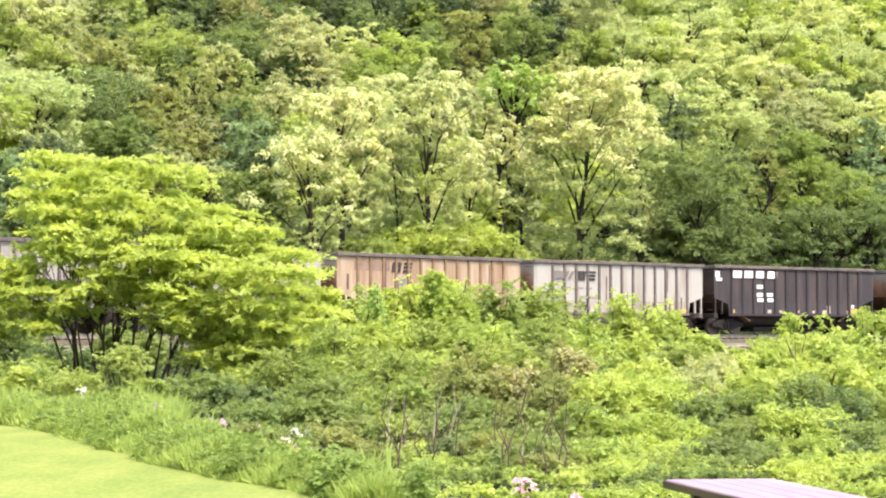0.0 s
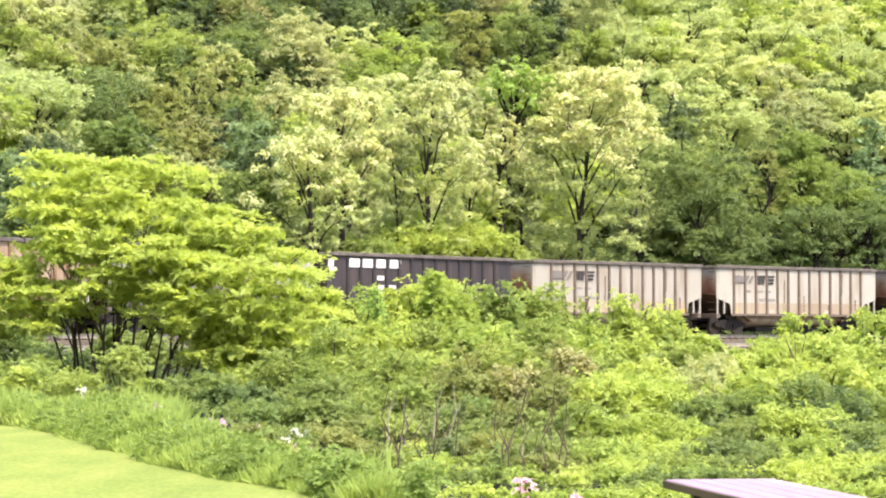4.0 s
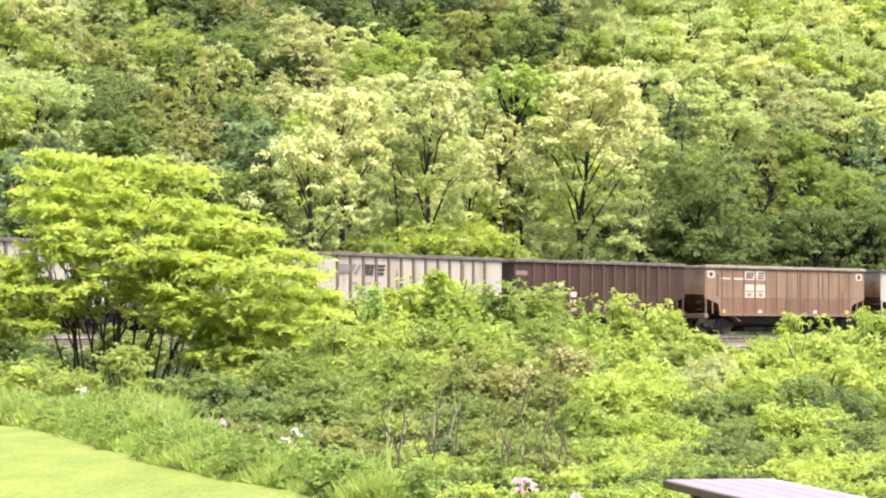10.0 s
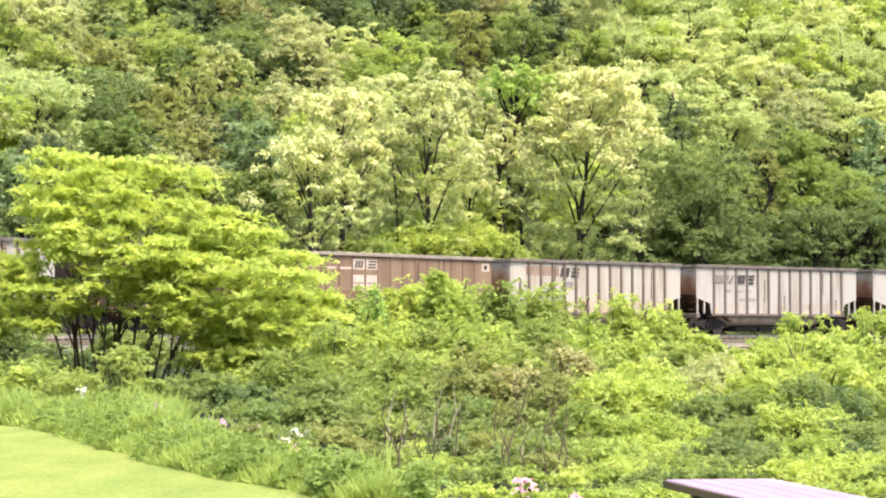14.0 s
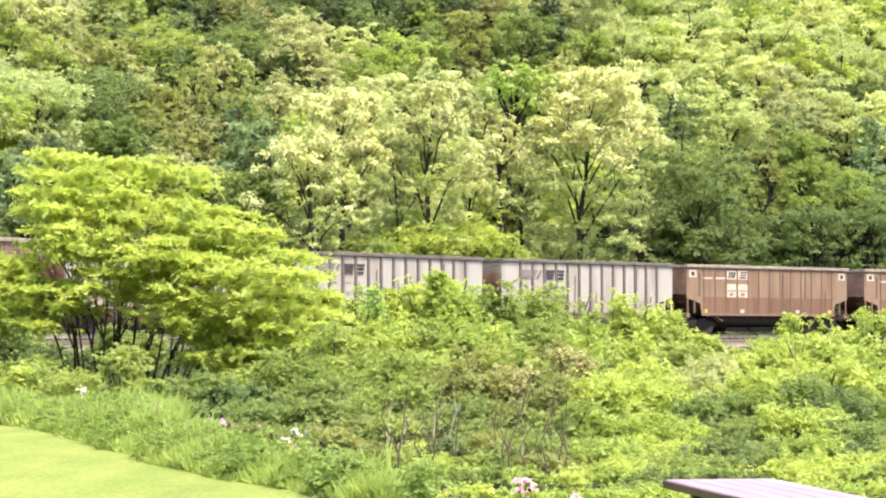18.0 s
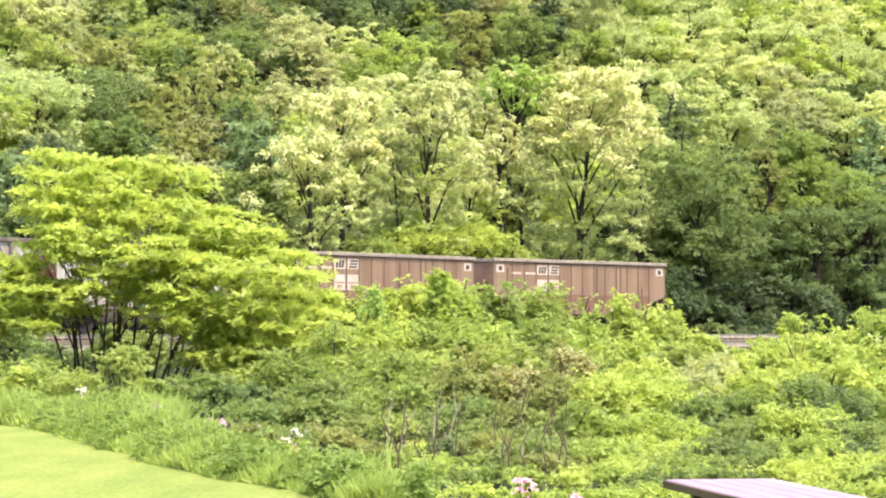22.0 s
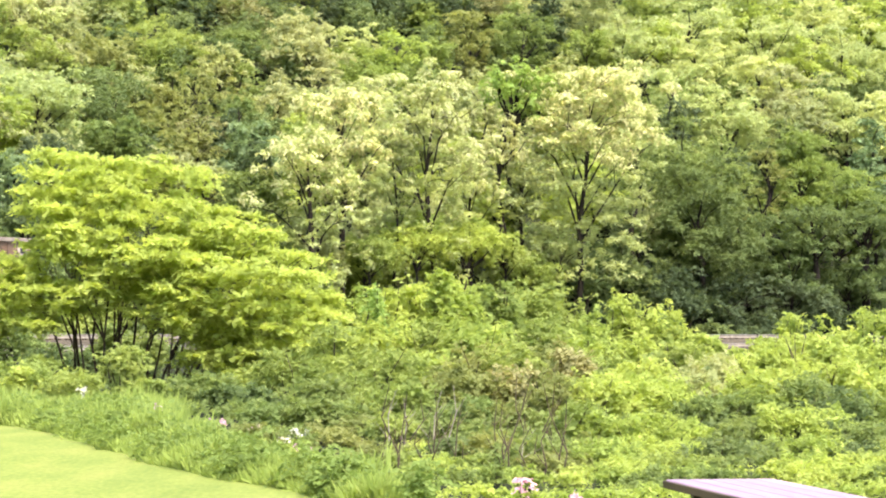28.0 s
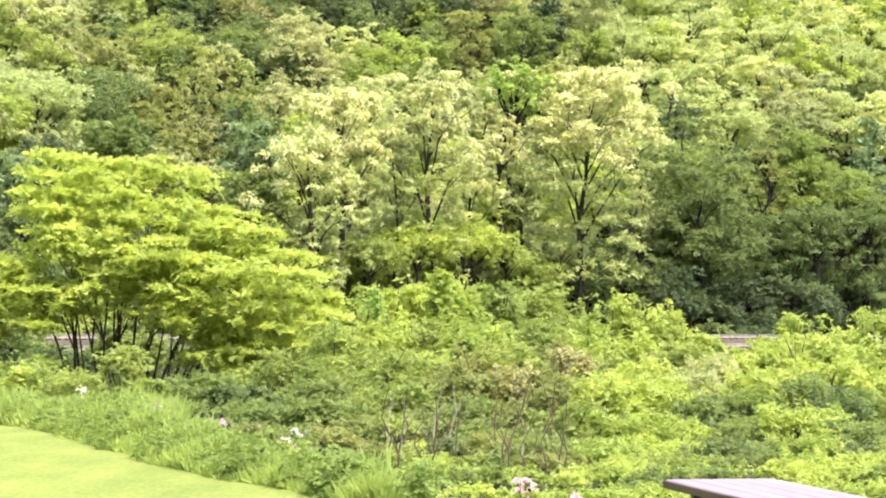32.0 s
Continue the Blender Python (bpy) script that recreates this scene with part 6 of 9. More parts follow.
tree(32.5, 194.6, 4.4, 2.51, "deep", leaves=2600, leaf=0.17, bare=0.02, lobes=40, size=0.25, limbs=6)
tree(12.4, 194.9, 3.5, 2.22, "mid", leaves=2600, leaf=0.17, bare=0.02, lobes=40, size=0.25, limbs=6)
tree(24.1, 195.0, 3.6, 2.61, "mid", leaves=2600, leaf=0.17, bare=0.02, lobes=40, size=0.25, limbs=6)
tree(4.5, 195.0, 3.0, 2.16, "green", leaves=2600, leaf=0.17, bare=0.02, lobes=40, size=0.25, limbs=6)
tree(15.9, 195.3, 6.3, 2.43, "green", leaves=4700, leaf=0.16, bare=0.06, lobes=84, size=0.165, flat=0.34)
tree(-1.0, 195.6, 3.9, 2.61, "mid", leaves=2600, leaf=0.17, bare=0.02, lobes=40, size=0.25, limbs=6)
tree(-10.3, 195.8, 3.3, 2.36, "green", leaves=2600, leaf=0.17, bare=0.02, lobes=40, size=0.25, limbs=6)
tree(21.4, 196.6, 3.3, 2.14, "green", leaves=2600, leaf=0.17, bare=0.02, lobes=40, size=0.25, limbs=6)
tree(34.9, 197.2, 6.8, 2.94, "pale", leaves=5800, leaf=0.16, bare=0.09, lobes=84, size=0.165, flat=0.34)
tree(-6.2, 197.3, 3.7, 2.22, "sage", leaves=2600, leaf=0.17, bare=0.02, lobes=40, size=0.25, limbs=6)
tree(10.0, 197.8, 4.1, 2.05, "deep", leaves=2600, leaf=0.17, bare=0.02, lobes=40, size=0.25, limbs=6)
tree(-1.7, 198.7, 3.1, 2.17, "deep", leaves=2600, leaf=0.17, bare=0.02, lobes=40, size=0.25, limbs=6)
tree(29.7, 199.0, 3.4, 2.32, "deep", leaves=2600, leaf=0.17, bare=0.02, lobes=40, size=0.25, limbs=6)
tree(34.7, 199.0, 3.7, 2.62, "green", leaves=2600, leaf=0.17, bare=0.02, lobes=40, size=0.25, limbs=6)
tree(4.7, 199.0, 3.7, 2.46, "green", leaves=2600, leaf=0.17, bare=0.02, lobes=40, size=0.25, limbs=6)
tree(26.4, 199.9, 3.8, 2.35, "mid", leaves=2600, leaf=0.17, bare=0.02, lobes=40, size=0.25, limbs=6)
tree(18.3, 200.3, 3.4, 2.10, "mid", leaves=2600, leaf=0.17, bare=0.02, lobes=40, size=0.25, limbs=6)
tree(15.1, 200.3, 3.9, 2.50, "green", leaves=2600, leaf=0.17, bare=0.02, lobes=40, size=0.25, limbs=6)
tree(24.3, 200.4, 7.0, 4.24, "lime", leaves=9400, leaf=0.16, bare=0.02, lobes=84, size=0.165, flat=0.34)
tree(-5.4, 200.4, 4.2, 2.15, "mid", leaves=2600, leaf=0.17, bare=0.02, lobes=40, size=0.25, limbs=6)
tree(29.3, 201.0, 7.7, 4.25, "pale", leaves=10300, leaf=0.16, bare=0.02, lobes=84, size=0.165, flat=0.34)
tree(23.6, 201.4, 4.3, 2.39, "mid", leaves=2600, leaf=0.17, bare=0.02, lobes=40, size=0.25, limbs=6)
tree(23.2, 202.1, 5.8, 4.02, "pale", leaves=7100, leaf=0.16, bare=0.05, lobes=84, size=0.165, flat=0.34)
tree(32.2, 202.5, 3.5, 2.43, "deep", leaves=2600, leaf=0.17, bare=0.02, lobes=40, size=0.25, limbs=6)
tree(3.4, 203.1, 3.9, 2.36, "green", leaves=2600, leaf=0.17, bare=0.02, lobes=40, size=0.25, limbs=6)
tree(21.2, 203.7, 4.4, 2.28, "mid", leaves=2600, leaf=0.17, bare=0.02, lobes=40, size=0.25, limbs=6)
tree(9.2, 203.7, 3.4, 2.35, "sage", leaves=2600, leaf=0.17, bare=0.02, lobes=40, size=0.25, limbs=6)
tree(28.6, 204.3, 3.9, 2.41, "deep", leaves=2600, leaf=0.17, bare=0.02, lobes=40, size=0.25, limbs=6)
tree(38.3, 204.7, 3.3, 2.02, "green", leaves=2600, leaf=0.17, bare=0.02, lobes=40, size=0.25, limbs=6)
tree(13.9, 205.2, 3.4, 2.68, "deep", leaves=2600, leaf=0.17, bare=0.02, lobes=40, size=0.25, limbs=6)
tree(34.1, 205.9, 7.8, 4.35, "lime", leaves=10700, leaf=0.16, bare=0.02, lobes=84, size=0.165, flat=0.34)
tree(-0.0, 206.1, 3.0, 2.62, "sage", leaves=2600, leaf=0.17, bare=0.02, lobes=40, size=0.25, limbs=6)
tree(8.2, 206.4, 3.0, 2.43, "deep", leaves=2600, leaf=0.17, bare=0.02, lobes=40, size=0.25, limbs=6)
tree(34.8, 207.4, 4.1, 2.12, "green", leaves=2600, leaf=0.17, bare=0.02, lobes=40, size=0.25, limbs=6)
tree(19.8, 207.7, 3.9, 2.40, "green", leaves=2600, leaf=0.17, bare=0.02, lobes=40, size=0.25, limbs=6)
tree(12.7, 209.1, 3.5, 2.16, "green", leaves=2600, leaf=0.17, bare=0.02, lobes=40, size=0.25, limbs=6)
tree(26.5, 209.2, 3.4, 2.35, "deep", leaves=2600, leaf=0.17, bare=0.02, lobes=40, size=0.25, limbs=6)
tree(5.7, 209.8, 3.6, 2.37, "deep", leaves=2600, leaf=0.17, bare=0.02, lobes=40, size=0.25, limbs=6)
tree(11.2, 210.5, 4.4, 2.26, "deep", leaves=2600, leaf=0.17, bare=0.02, lobes=40, size=0.25, limbs=6)
tree(24.9, 211.2, 3.3, 2.31, "deep", leaves=2600, leaf=0.17, bare=0.02, lobes=40, size=0.25, limbs=6)
tree(18.8, 211.3, 3.3, 2.34, "deep", leaves=2600, leaf=0.17, bare=0.02, lobes=40, size=0.25, limbs=6)
tree(31.8, 211.5, 3.9, 2.47, "green", leaves=2600, leaf=0.17, bare=0.02, lobes=40, size=0.25, limbs=6)
tree(29.8, 212.9, 3.4, 2.54, "deep", leaves=2600, leaf=0.17, bare=0.02, lobes=40, size=0.25, limbs=6)
tree(16.1, 213.1, 4.3, 2.67, "deep", leaves=2600, leaf=0.17, bare=0.02, lobes=40, size=0.25, limbs=6)
tree(23.6, 213.4, 4.2, 2.40, "deep", leaves=2600, leaf=0.17, bare=0.02, lobes=40, size=0.25, limbs=6)
tree(38.1, 215.0, 4.0, 2.16, "mid", leaves=2600, leaf=0.17, bare=0.02, lobes=40, size=0.25, limbs=6)
tree(21.2, 217.1, 4.2, 2.22, "deep", leaves=2600, leaf=0.17, bare=0.02, lobes=40, size=0.25, limbs=6)
tree(30.4, 218.2, 3.9, 2.33, "mid", leaves=2600, leaf=0.17, bare=0.02, lobes=40, size=0.25, limbs=6)
tree(36.6, 219.2, 3.1, 2.39, "deep", leaves=2600, leaf=0.17, bare=0.02, lobes=40, size=0.25, limbs=6)
tree(36.4, 219.9, 3.6, 2.59, "deep", leaves=2600, leaf=0.17, bare=0.02, lobes=40, size=0.25, limbs=6)
tree(41.6, 220.0, 3.4, 2.10, "mid", leaves=2600, leaf=0.17, bare=0.02, lobes=40, size=0.25, limbs=6)
tree(26.6, 221.9, 4.3, 2.03, "green", leaves=2600, leaf=0.17, bare=0.02, lobes=40, size=0.25, limbs=6)
tree(31.9, 221.9, 3.7, 2.68, "mid", leaves=2600, leaf=0.17, bare=0.02, lobes=40, size=0.25, limbs=6)
tree(42.0, 223.2, 3.1, 2.37, "deep", leaves=2600, leaf=0.17, bare=0.02, lobes=40, size=0.25, limbs=6)
tree(37.9, 226.5, 3.7, 2.34, "deep", leaves=2600, leaf=0.17, bare=0.02, lobes=40, size=0.25, limbs=6)

# thicket between lawn and railway
shrub(1.38, 24.1, 0.21, 0.33, "lime", leaves=500, leaf=0.062, lobes=40, size=0.23, flat=0.75)
shrub(1.01, 24.3, 0.16, 0.33, "lime", leaves=300, leaf=0.062, lobes=40, size=0.23, flat=0.75)
shrub(1.72, 24.3, 0.21, 0.33, "lime", leaves=500, leaf=0.062, lobes=40, size=0.23, flat=0.75)
shrub(3.77, 24.4, 0.22, 0.33, "lime", leaves=500, leaf=0.063, lobes=40, size=0.23, flat=0.75)
shrub(0.64, 24.5, 0.15, 0.33, "lime", leaves=300, leaf=0.063, lobes=40, size=0.23, flat=0.75)
shrub(0.32, 24.6, 0.20, 0.28, "yellow", leaves=400, leaf=0.063, lobes=40, size=0.23, flat=0.75)
shrub(2.50, 24.7, 0.20, 0.33, "lime", leaves=400, leaf=0.063, lobes=40, size=0.23, flat=0.75)
shrub(1.88, 24.8, 0.16, 0.20, "mid", leaves=200, leaf=0.064, lobes=40, size=0.23, flat=0.75)
shrub(3.50, 24.8, 0.20, 0.34, "lime", leaves=400, leaf=0.064, lobes=40, size=0.23, flat=0.75)
shrub(4.17, 24.8, 0.22, 0.37, "lime", leaves=500, leaf=0.064, lobes=40, size=0.23, flat=0.75)
shrub(2.15, 24.9, 0.19, 0.27, "lime", leaves=300, leaf=0.064, lobes=40, size=0.23, flat=0.75)
shrub(-0.12, 25.0, 0.13, 0.31, "lime", leaves=200, leaf=0.064, lobes=40, size=0.23, flat=0.75)
shrub(-0.46, 25.0, 0.08, 0.28, "green", leaves=100, leaf=0.064, lobes=40, size=0.23, flat=0.75)
shrub(2.00, 25.9, 0.25, 0.24, "mid", leaves=500, leaf=0.063, lobes=30, size=0.26, flat=0.8)
shrub(3.82, 25.9, 0.25, 0.24, "lime", leaves=500, leaf=0.063, lobes=30, size=0.26, flat=0.8)
shrub(1.31, 26.2, 0.25, 0.25, "lime", leaves=500, leaf=0.064, lobes=30, size=0.26, flat=0.8)
shrub(2.39, 26.3, 0.25, 0.20, "mid", leaves=500, leaf=0.064, lobes=30, size=0.26, flat=0.8)
shrub(0.83, 26.4, 0.25, 0.25, "lime", leaves=500, leaf=0.064, lobes=30, size=0.26, flat=0.8)
shrub(0.11, 26.5, 0.25, 0.23, "mid", leaves=500, leaf=0.064, lobes=30, size=0.26, flat=0.8)
shrub(2.87, 26.5, 0.25, 0.25, "mid", leaves=500, leaf=0.064, lobes=30, size=0.26, flat=0.8)
shrub(2.19, 26.8, 0.25, 0.15, "mid", leaves=400, leaf=0.065, lobes=30, size=0.26, flat=0.8)
shrub(0.57, 27.0, 0.25, 0.21, "green", leaves=500, leaf=0.066, lobes=30, size=0.26, flat=0.8)
shrub(4.31, 27.0, 0.25, 0.25, "lime", leaves=500, leaf=0.066, lobes=30, size=0.26, flat=0.8)
shrub(4.72, 27.0, 0.25, 0.28, "mid", leaves=600, leaf=0.066, lobes=30, size=0.26, flat=0.8)
shrub(-0.55, 27.1, 0.15, 0.37, "green", leaves=300, leaf=0.070, lobes=40, size=0.23, flat=0.75)
shrub(1.76, 27.1, 0.25, 0.26, "lime", leaves=500, leaf=0.066, lobes=30, size=0.26, flat=0.8)
shrub(4.38, 27.1, 0.24, 0.38, "lime", leaves=500, leaf=0.070, lobes=40, size=0.23, flat=0.75)
shrub(-0.28, 27.3, 0.25, 0.22, "green", leaves=500, leaf=0.066, lobes=30, size=0.26, flat=0.8)
shrub(0.23, 27.3, 0.19, 0.30, "yellow", leaves=300, leaf=0.070, lobes=40, size=0.23, flat=0.75)
shrub(3.69, 27.3, 0.30, 0.46, "yellow", leaves=800, leaf=0.070, lobes=40, size=0.23, flat=0.75)
shrub(-0.93, 27.4, 0.12, 0.37, "green", leaves=200, leaf=0.070, lobes=40, size=0.23, flat=0.75)
shrub(4.07, 27.4, 0.26, 0.46, "yellow", leaves=700, leaf=0.070, lobes=40, size=0.23, flat=0.75)
shrub(4.74, 27.4, 0.26, 0.37, "lime", leaves=500, leaf=0.070, lobes=40, size=0.23, flat=0.75)
shrub(0.54, 27.5, 0.22, 0.37, "mid", leaves=400, leaf=0.071, lobes=40, size=0.23, flat=0.75)
shrub(2.13, 27.5, 0.22, 0.46, "yellow", leaves=600, leaf=0.071, lobes=40, size=0.23, flat=0.75)
shrub(2.55, 27.5, 0.22, 0.46, "green", leaves=600, leaf=0.071, lobes=40, size=0.23, flat=0.75)
shrub(3.35, 27.5, 0.15, 0.31, "mid", leaves=200, leaf=0.071, lobes=40, size=0.23, flat=0.75)
shrub(2.94, 27.7, 0.21, 0.39, "lime", leaves=400, leaf=0.071, lobes=40, size=0.23, flat=0.75)
shrub(-0.14, 27.8, 0.30, 0.30, "lime", leaves=500, leaf=0.071, lobes=40, size=0.23, flat=0.75)
shrub(1.41, 27.9, 0.08, 0.39, "green", leaves=100, leaf=0.072, lobes=40, size=0.23, flat=0.75)
shrub(0.98, 28.0, 0.06, 0.32, "straw", leaves=100, leaf=0.072, lobes=40, size=0.23, flat=0.75)
shrub(1.79, 28.0, 0.20, 0.47, "lime", leaves=500, leaf=0.072, lobes=40, size=0.23, flat=0.75)
shrub(1.12, 28.7, 0.30, 0.39, "olive", leaves=600, leaf=0.074, lobes=40, size=0.23, flat=0.75)
shrub(2.05, 28.7, 0.25, 0.34, "lime", leaves=600, leaf=0.070, lobes=30, size=0.26, flat=0.8)
shrub(-0.84, 28.9, 0.25, 0.27, "green", leaves=500, leaf=0.070, lobes=30, size=0.26, flat=0.8)
shrub(1.19, 28.9, 0.25, 0.23, "straw", leaves=400, leaf=0.070, lobes=30, size=0.26, flat=0.8)
shrub(3.25, 28.9, 0.25, 0.28, "mid", leaves=500, leaf=0.070, lobes=30, size=0.26, flat=0.8)
shrub(0.78, 29.0, 0.25, 0.27, "mid", leaves=500, leaf=0.070, lobes=30, size=0.26, flat=0.8)
shrub(1.49, 29.1, 0.27, 0.36, "olive", leaves=500, leaf=0.075, lobes=40, size=0.23, flat=0.75)
shrub(4.07, 29.1, 0.25, 0.34, "yellow", leaves=600, leaf=0.071, lobes=30, size=0.26, flat=0.8)
shrub(4.46, 29.1, 0.25, 0.34, "yellow", leaves=600, leaf=0.071, lobes=30, size=0.26, flat=0.8)
shrub(4.88, 29.1, 0.25, 0.29, "lime", leaves=500, leaf=0.071, lobes=30, size=0.26, flat=0.8)
shrub(0.39, 29.3, 0.25, 0.22, "green", leaves=400, leaf=0.071, lobes=30, size=0.26, flat=0.8)
shrub(1.81, 29.3, 0.46, 0.49, "lime", leaves=1100, leaf=0.075, lobes=40, size=0.23, flat=0.75)
shrub(2.92, 29.3, 0.25, 0.34, "green", leaves=600, leaf=0.071, lobes=30, size=0.26, flat=0.8)
shrub(-0.00, 29.4, 0.25, 0.22, "lime", leaves=400, leaf=0.071, lobes=30, size=0.26, flat=0.8)
shrub(1.03, 29.4, 0.52, 0.49, "mid", leaves=1300, leaf=0.076, lobes=40, size=0.23, flat=0.75)
shrub(2.51, 29.4, 0.25, 0.34, "green", leaves=600, leaf=0.071, lobes=30, size=0.26, flat=0.8)
shrub(5.28, 29.5, 0.25, 0.28, "lime", leaves=500, leaf=0.072, lobes=30, size=0.26, flat=0.8)
shrub(5.05, 29.6, 0.32, 0.42, "green", leaves=600, leaf=0.076, lobes=40, size=0.23, flat=0.75)
shrub(3.15, 29.7, 0.44, 0.42, "deep", leaves=900, leaf=0.076, lobes=40, size=0.23, flat=0.75)
shrub(-1.22, 30.1, 0.23, 0.34, "olive", leaves=300, leaf=0.077, lobes=40, size=0.23, flat=0.75)
shrub(3.86, 30.2, 0.25, 0.24, "mid", leaves=400, leaf=0.073, lobes=30, size=0.26, flat=0.8)
shrub(0.78, 30.3, 0.27, 0.41, "mid", leaves=500, leaf=0.078, lobes=40, size=0.23, flat=0.75)
shrub(-0.48, 30.4, 0.25, 0.29, "green", leaves=500, leaf=0.074, lobes=30, size=0.26, flat=0.8)
shrub(1.78, 30.4, 0.25, 0.30, "green", leaves=500, leaf=0.074, lobes=30, size=0.26, flat=0.8)
shrub(1.82, 30.6, 0.25, 0.27, "olive", leaves=500, leaf=0.074, lobes=30, size=0.26, flat=0.8)
shrub(0.08, 30.7, 0.25, 0.27, "deep", leaves=500, leaf=0.075, lobes=30, size=0.26, flat=0.8)
shrub(0.31, 30.7, 0.25, 0.42, "mid", leaves=500, leaf=0.079, lobes=40, size=0.23, flat=0.75)
shrub(0.60, 30.7, 0.47, 0.52, "olive", leaves=1100, leaf=0.079, lobes=40, size=0.23, flat=0.75)
shrub(0.12, 30.8, 0.40, 0.52, "deep", leaves=900, leaf=0.079, lobes=40, size=0.23, flat=0.75)
shrub(2.33, 31.0, 0.39, 0.52, "yellow", leaves=900, leaf=0.080, lobes=40, size=0.23, flat=0.75)
shrub(-0.08, 31.2, 0.18, 0.39, "green", leaves=300, leaf=0.080, lobes=40, size=0.23, flat=0.75)
shrub(-0.71, 31.3, 0.30, 0.44, "olive", leaves=500, leaf=0.080, lobes=40, size=0.23, flat=0.75)
shrub(0.59, 31.4, 0.25, 0.30, "mid", leaves=500, leaf=0.076, lobes=30, size=0.26, flat=0.8)
shrub(4.53, 31.5, 0.37, 0.53, "lime", leaves=800, leaf=0.081, lobes=40, size=0.23, flat=0.75)
shrub(1.06, 31.6, 0.25, 0.30, "mid", leaves=500, leaf=0.077, lobes=30, size=0.26, flat=0.8)
shrub(1.52, 31.8, 0.25, 0.30, "mid", leaves=500, leaf=0.077, lobes=30, size=0.26, flat=0.8)
shrub(3.73, 31.8, 0.22, 0.45, "deep", leaves=400, leaf=0.082, lobes=40, size=0.23, flat=0.75)
shrub(1.03, 31.9, 0.53, 0.43, "mid", leaves=1000, leaf=0.082, lobes=40, size=0.23, flat=0.75)
shrub(5.03, 32.0, 0.28, 0.45, "deep", leaves=500, leaf=0.082, lobes=40, size=0.23, flat=0.75)
shrub(-0.30, 32.2, 0.27, 0.35, "lime", leaves=400, leaf=0.083, lobes=40, size=0.23, flat=0.75)
shrub(2.92, 32.2, 0.27, 0.54, "yellow", leaves=600, leaf=0.083, lobes=40, size=0.23, flat=0.75)
shrub(5.36, 32.3, 0.25, 0.32, "deep", leaves=500, leaf=0.078, lobes=30, size=0.26, flat=0.8)
shrub(1.57, 32.5, 0.33, 0.46, "olive", leaves=600, leaf=0.083, lobes=40, size=0.23, flat=0.75)
shrub(4.36, 32.5, 0.25, 0.37, "deep", leaves=500, leaf=0.079, lobes=30, size=0.26, flat=0.8)
shrub(1.38, 32.6, 0.36, 0.38, "deep", leaves=700, leaf=0.079, lobes=30, size=0.26, flat=0.8)
shrub(3.10, 32.6, 0.25, 0.38, "yellow", leaves=500, leaf=0.079, lobes=30, size=0.26, flat=0.8)
shrub(4.19, 32.6, 0.26, 0.53, "green", leaves=500, leaf=0.084, lobes=40, size=0.23, flat=0.75)
shrub(0.83, 32.7, 0.33, 0.38, "olive", leaves=700, leaf=0.079, lobes=30, size=0.26, flat=0.8)
shrub(2.72, 32.7, 0.25, 0.38, "yellow", leaves=500, leaf=0.079, lobes=30, size=0.26, flat=0.8)
shrub(0.35, 32.9, 0.25, 0.39, "deep", leaves=500, leaf=0.080, lobes=30, size=0.26, flat=0.8)
shrub(1.91, 32.9, 0.25, 0.32, "mid", leaves=500, leaf=0.080, lobes=30, size=0.26, flat=0.8)
shrub(3.82, 32.9, 0.25, 0.32, "deep", leaves=500, leaf=0.080, lobes=30, size=0.26, flat=0.8)
shrub(-0.14, 33.0, 0.25, 0.25, "lime", leaves=400, leaf=0.080, lobes=30, size=0.26, flat=0.8)
shrub(-0.44, 33.0, 0.25, 0.32, "olive", leaves=500, leaf=0.080, lobes=30, size=0.26, flat=0.8)
shrub(2.36, 33.0, 0.26, 0.39, "mid", leaves=500, leaf=0.080, lobes=30, size=0.26, flat=0.8)
shrub(4.07, 33.0, 0.25, 0.32, "deep", leaves=500, leaf=0.080, lobes=30, size=0.26, flat=0.8)
shrub(5.99, 33.2, 0.25, 0.33, "green", leaves=500, leaf=0.081, lobes=30, size=0.26, flat=0.8)
shrub(4.51, 33.4, 0.82, 0.56, "lime", leaves=1800, leaf=0.086, lobes=40, size=0.23, flat=0.75)
shrub(5.04, 33.4, 0.25, 0.39, "lime", leaves=500, leaf=0.081, lobes=30, size=0.26, flat=0.8)
shrub(-2.55, 33.5, 0.52, 0.45, "olive", leaves=900, leaf=0.086, lobes=40, size=0.23, flat=0.75)
shrub(2.22, 33.5, 0.67, 0.47, "lime", leaves=1200, leaf=0.086, lobes=40, size=0.23, flat=0.75)
shrub(0.57, 33.6, 0.51, 0.46, "mid", leaves=900, leaf=0.086, lobes=40, size=0.23, flat=0.75)
shrub(2.68, 33.7, 0.66, 0.57, "yellow", leaves=1400, leaf=0.087, lobes=40, size=0.23, flat=0.75)
shrub(-1.13, 33.8, 0.25, 0.27, "olive", leaves=400, leaf=0.082, lobes=30, size=0.26, flat=0.8)
shrub(1.79, 33.8, 0.81, 0.48, "green", leaves=1500, leaf=0.087, lobes=40, size=0.23, flat=0.75)
shrub(4.04, 33.8, 0.58, 0.48, "mid", leaves=1000, leaf=0.087, lobes=40, size=0.23, flat=0.75)
shrub(0.90, 34.3, 0.80, 0.58, "olive", leaves=1700, leaf=0.088, lobes=40, size=0.23, flat=0.75)
shrub(1.36, 34.3, 0.64, 0.58, "mid", leaves=1400, leaf=0.088, lobes=40, size=0.23, flat=0.75)
shrub(-0.70, 34.4, 0.64, 0.39, "green", leaves=900, leaf=0.088, lobes=40, size=0.23, flat=0.75)
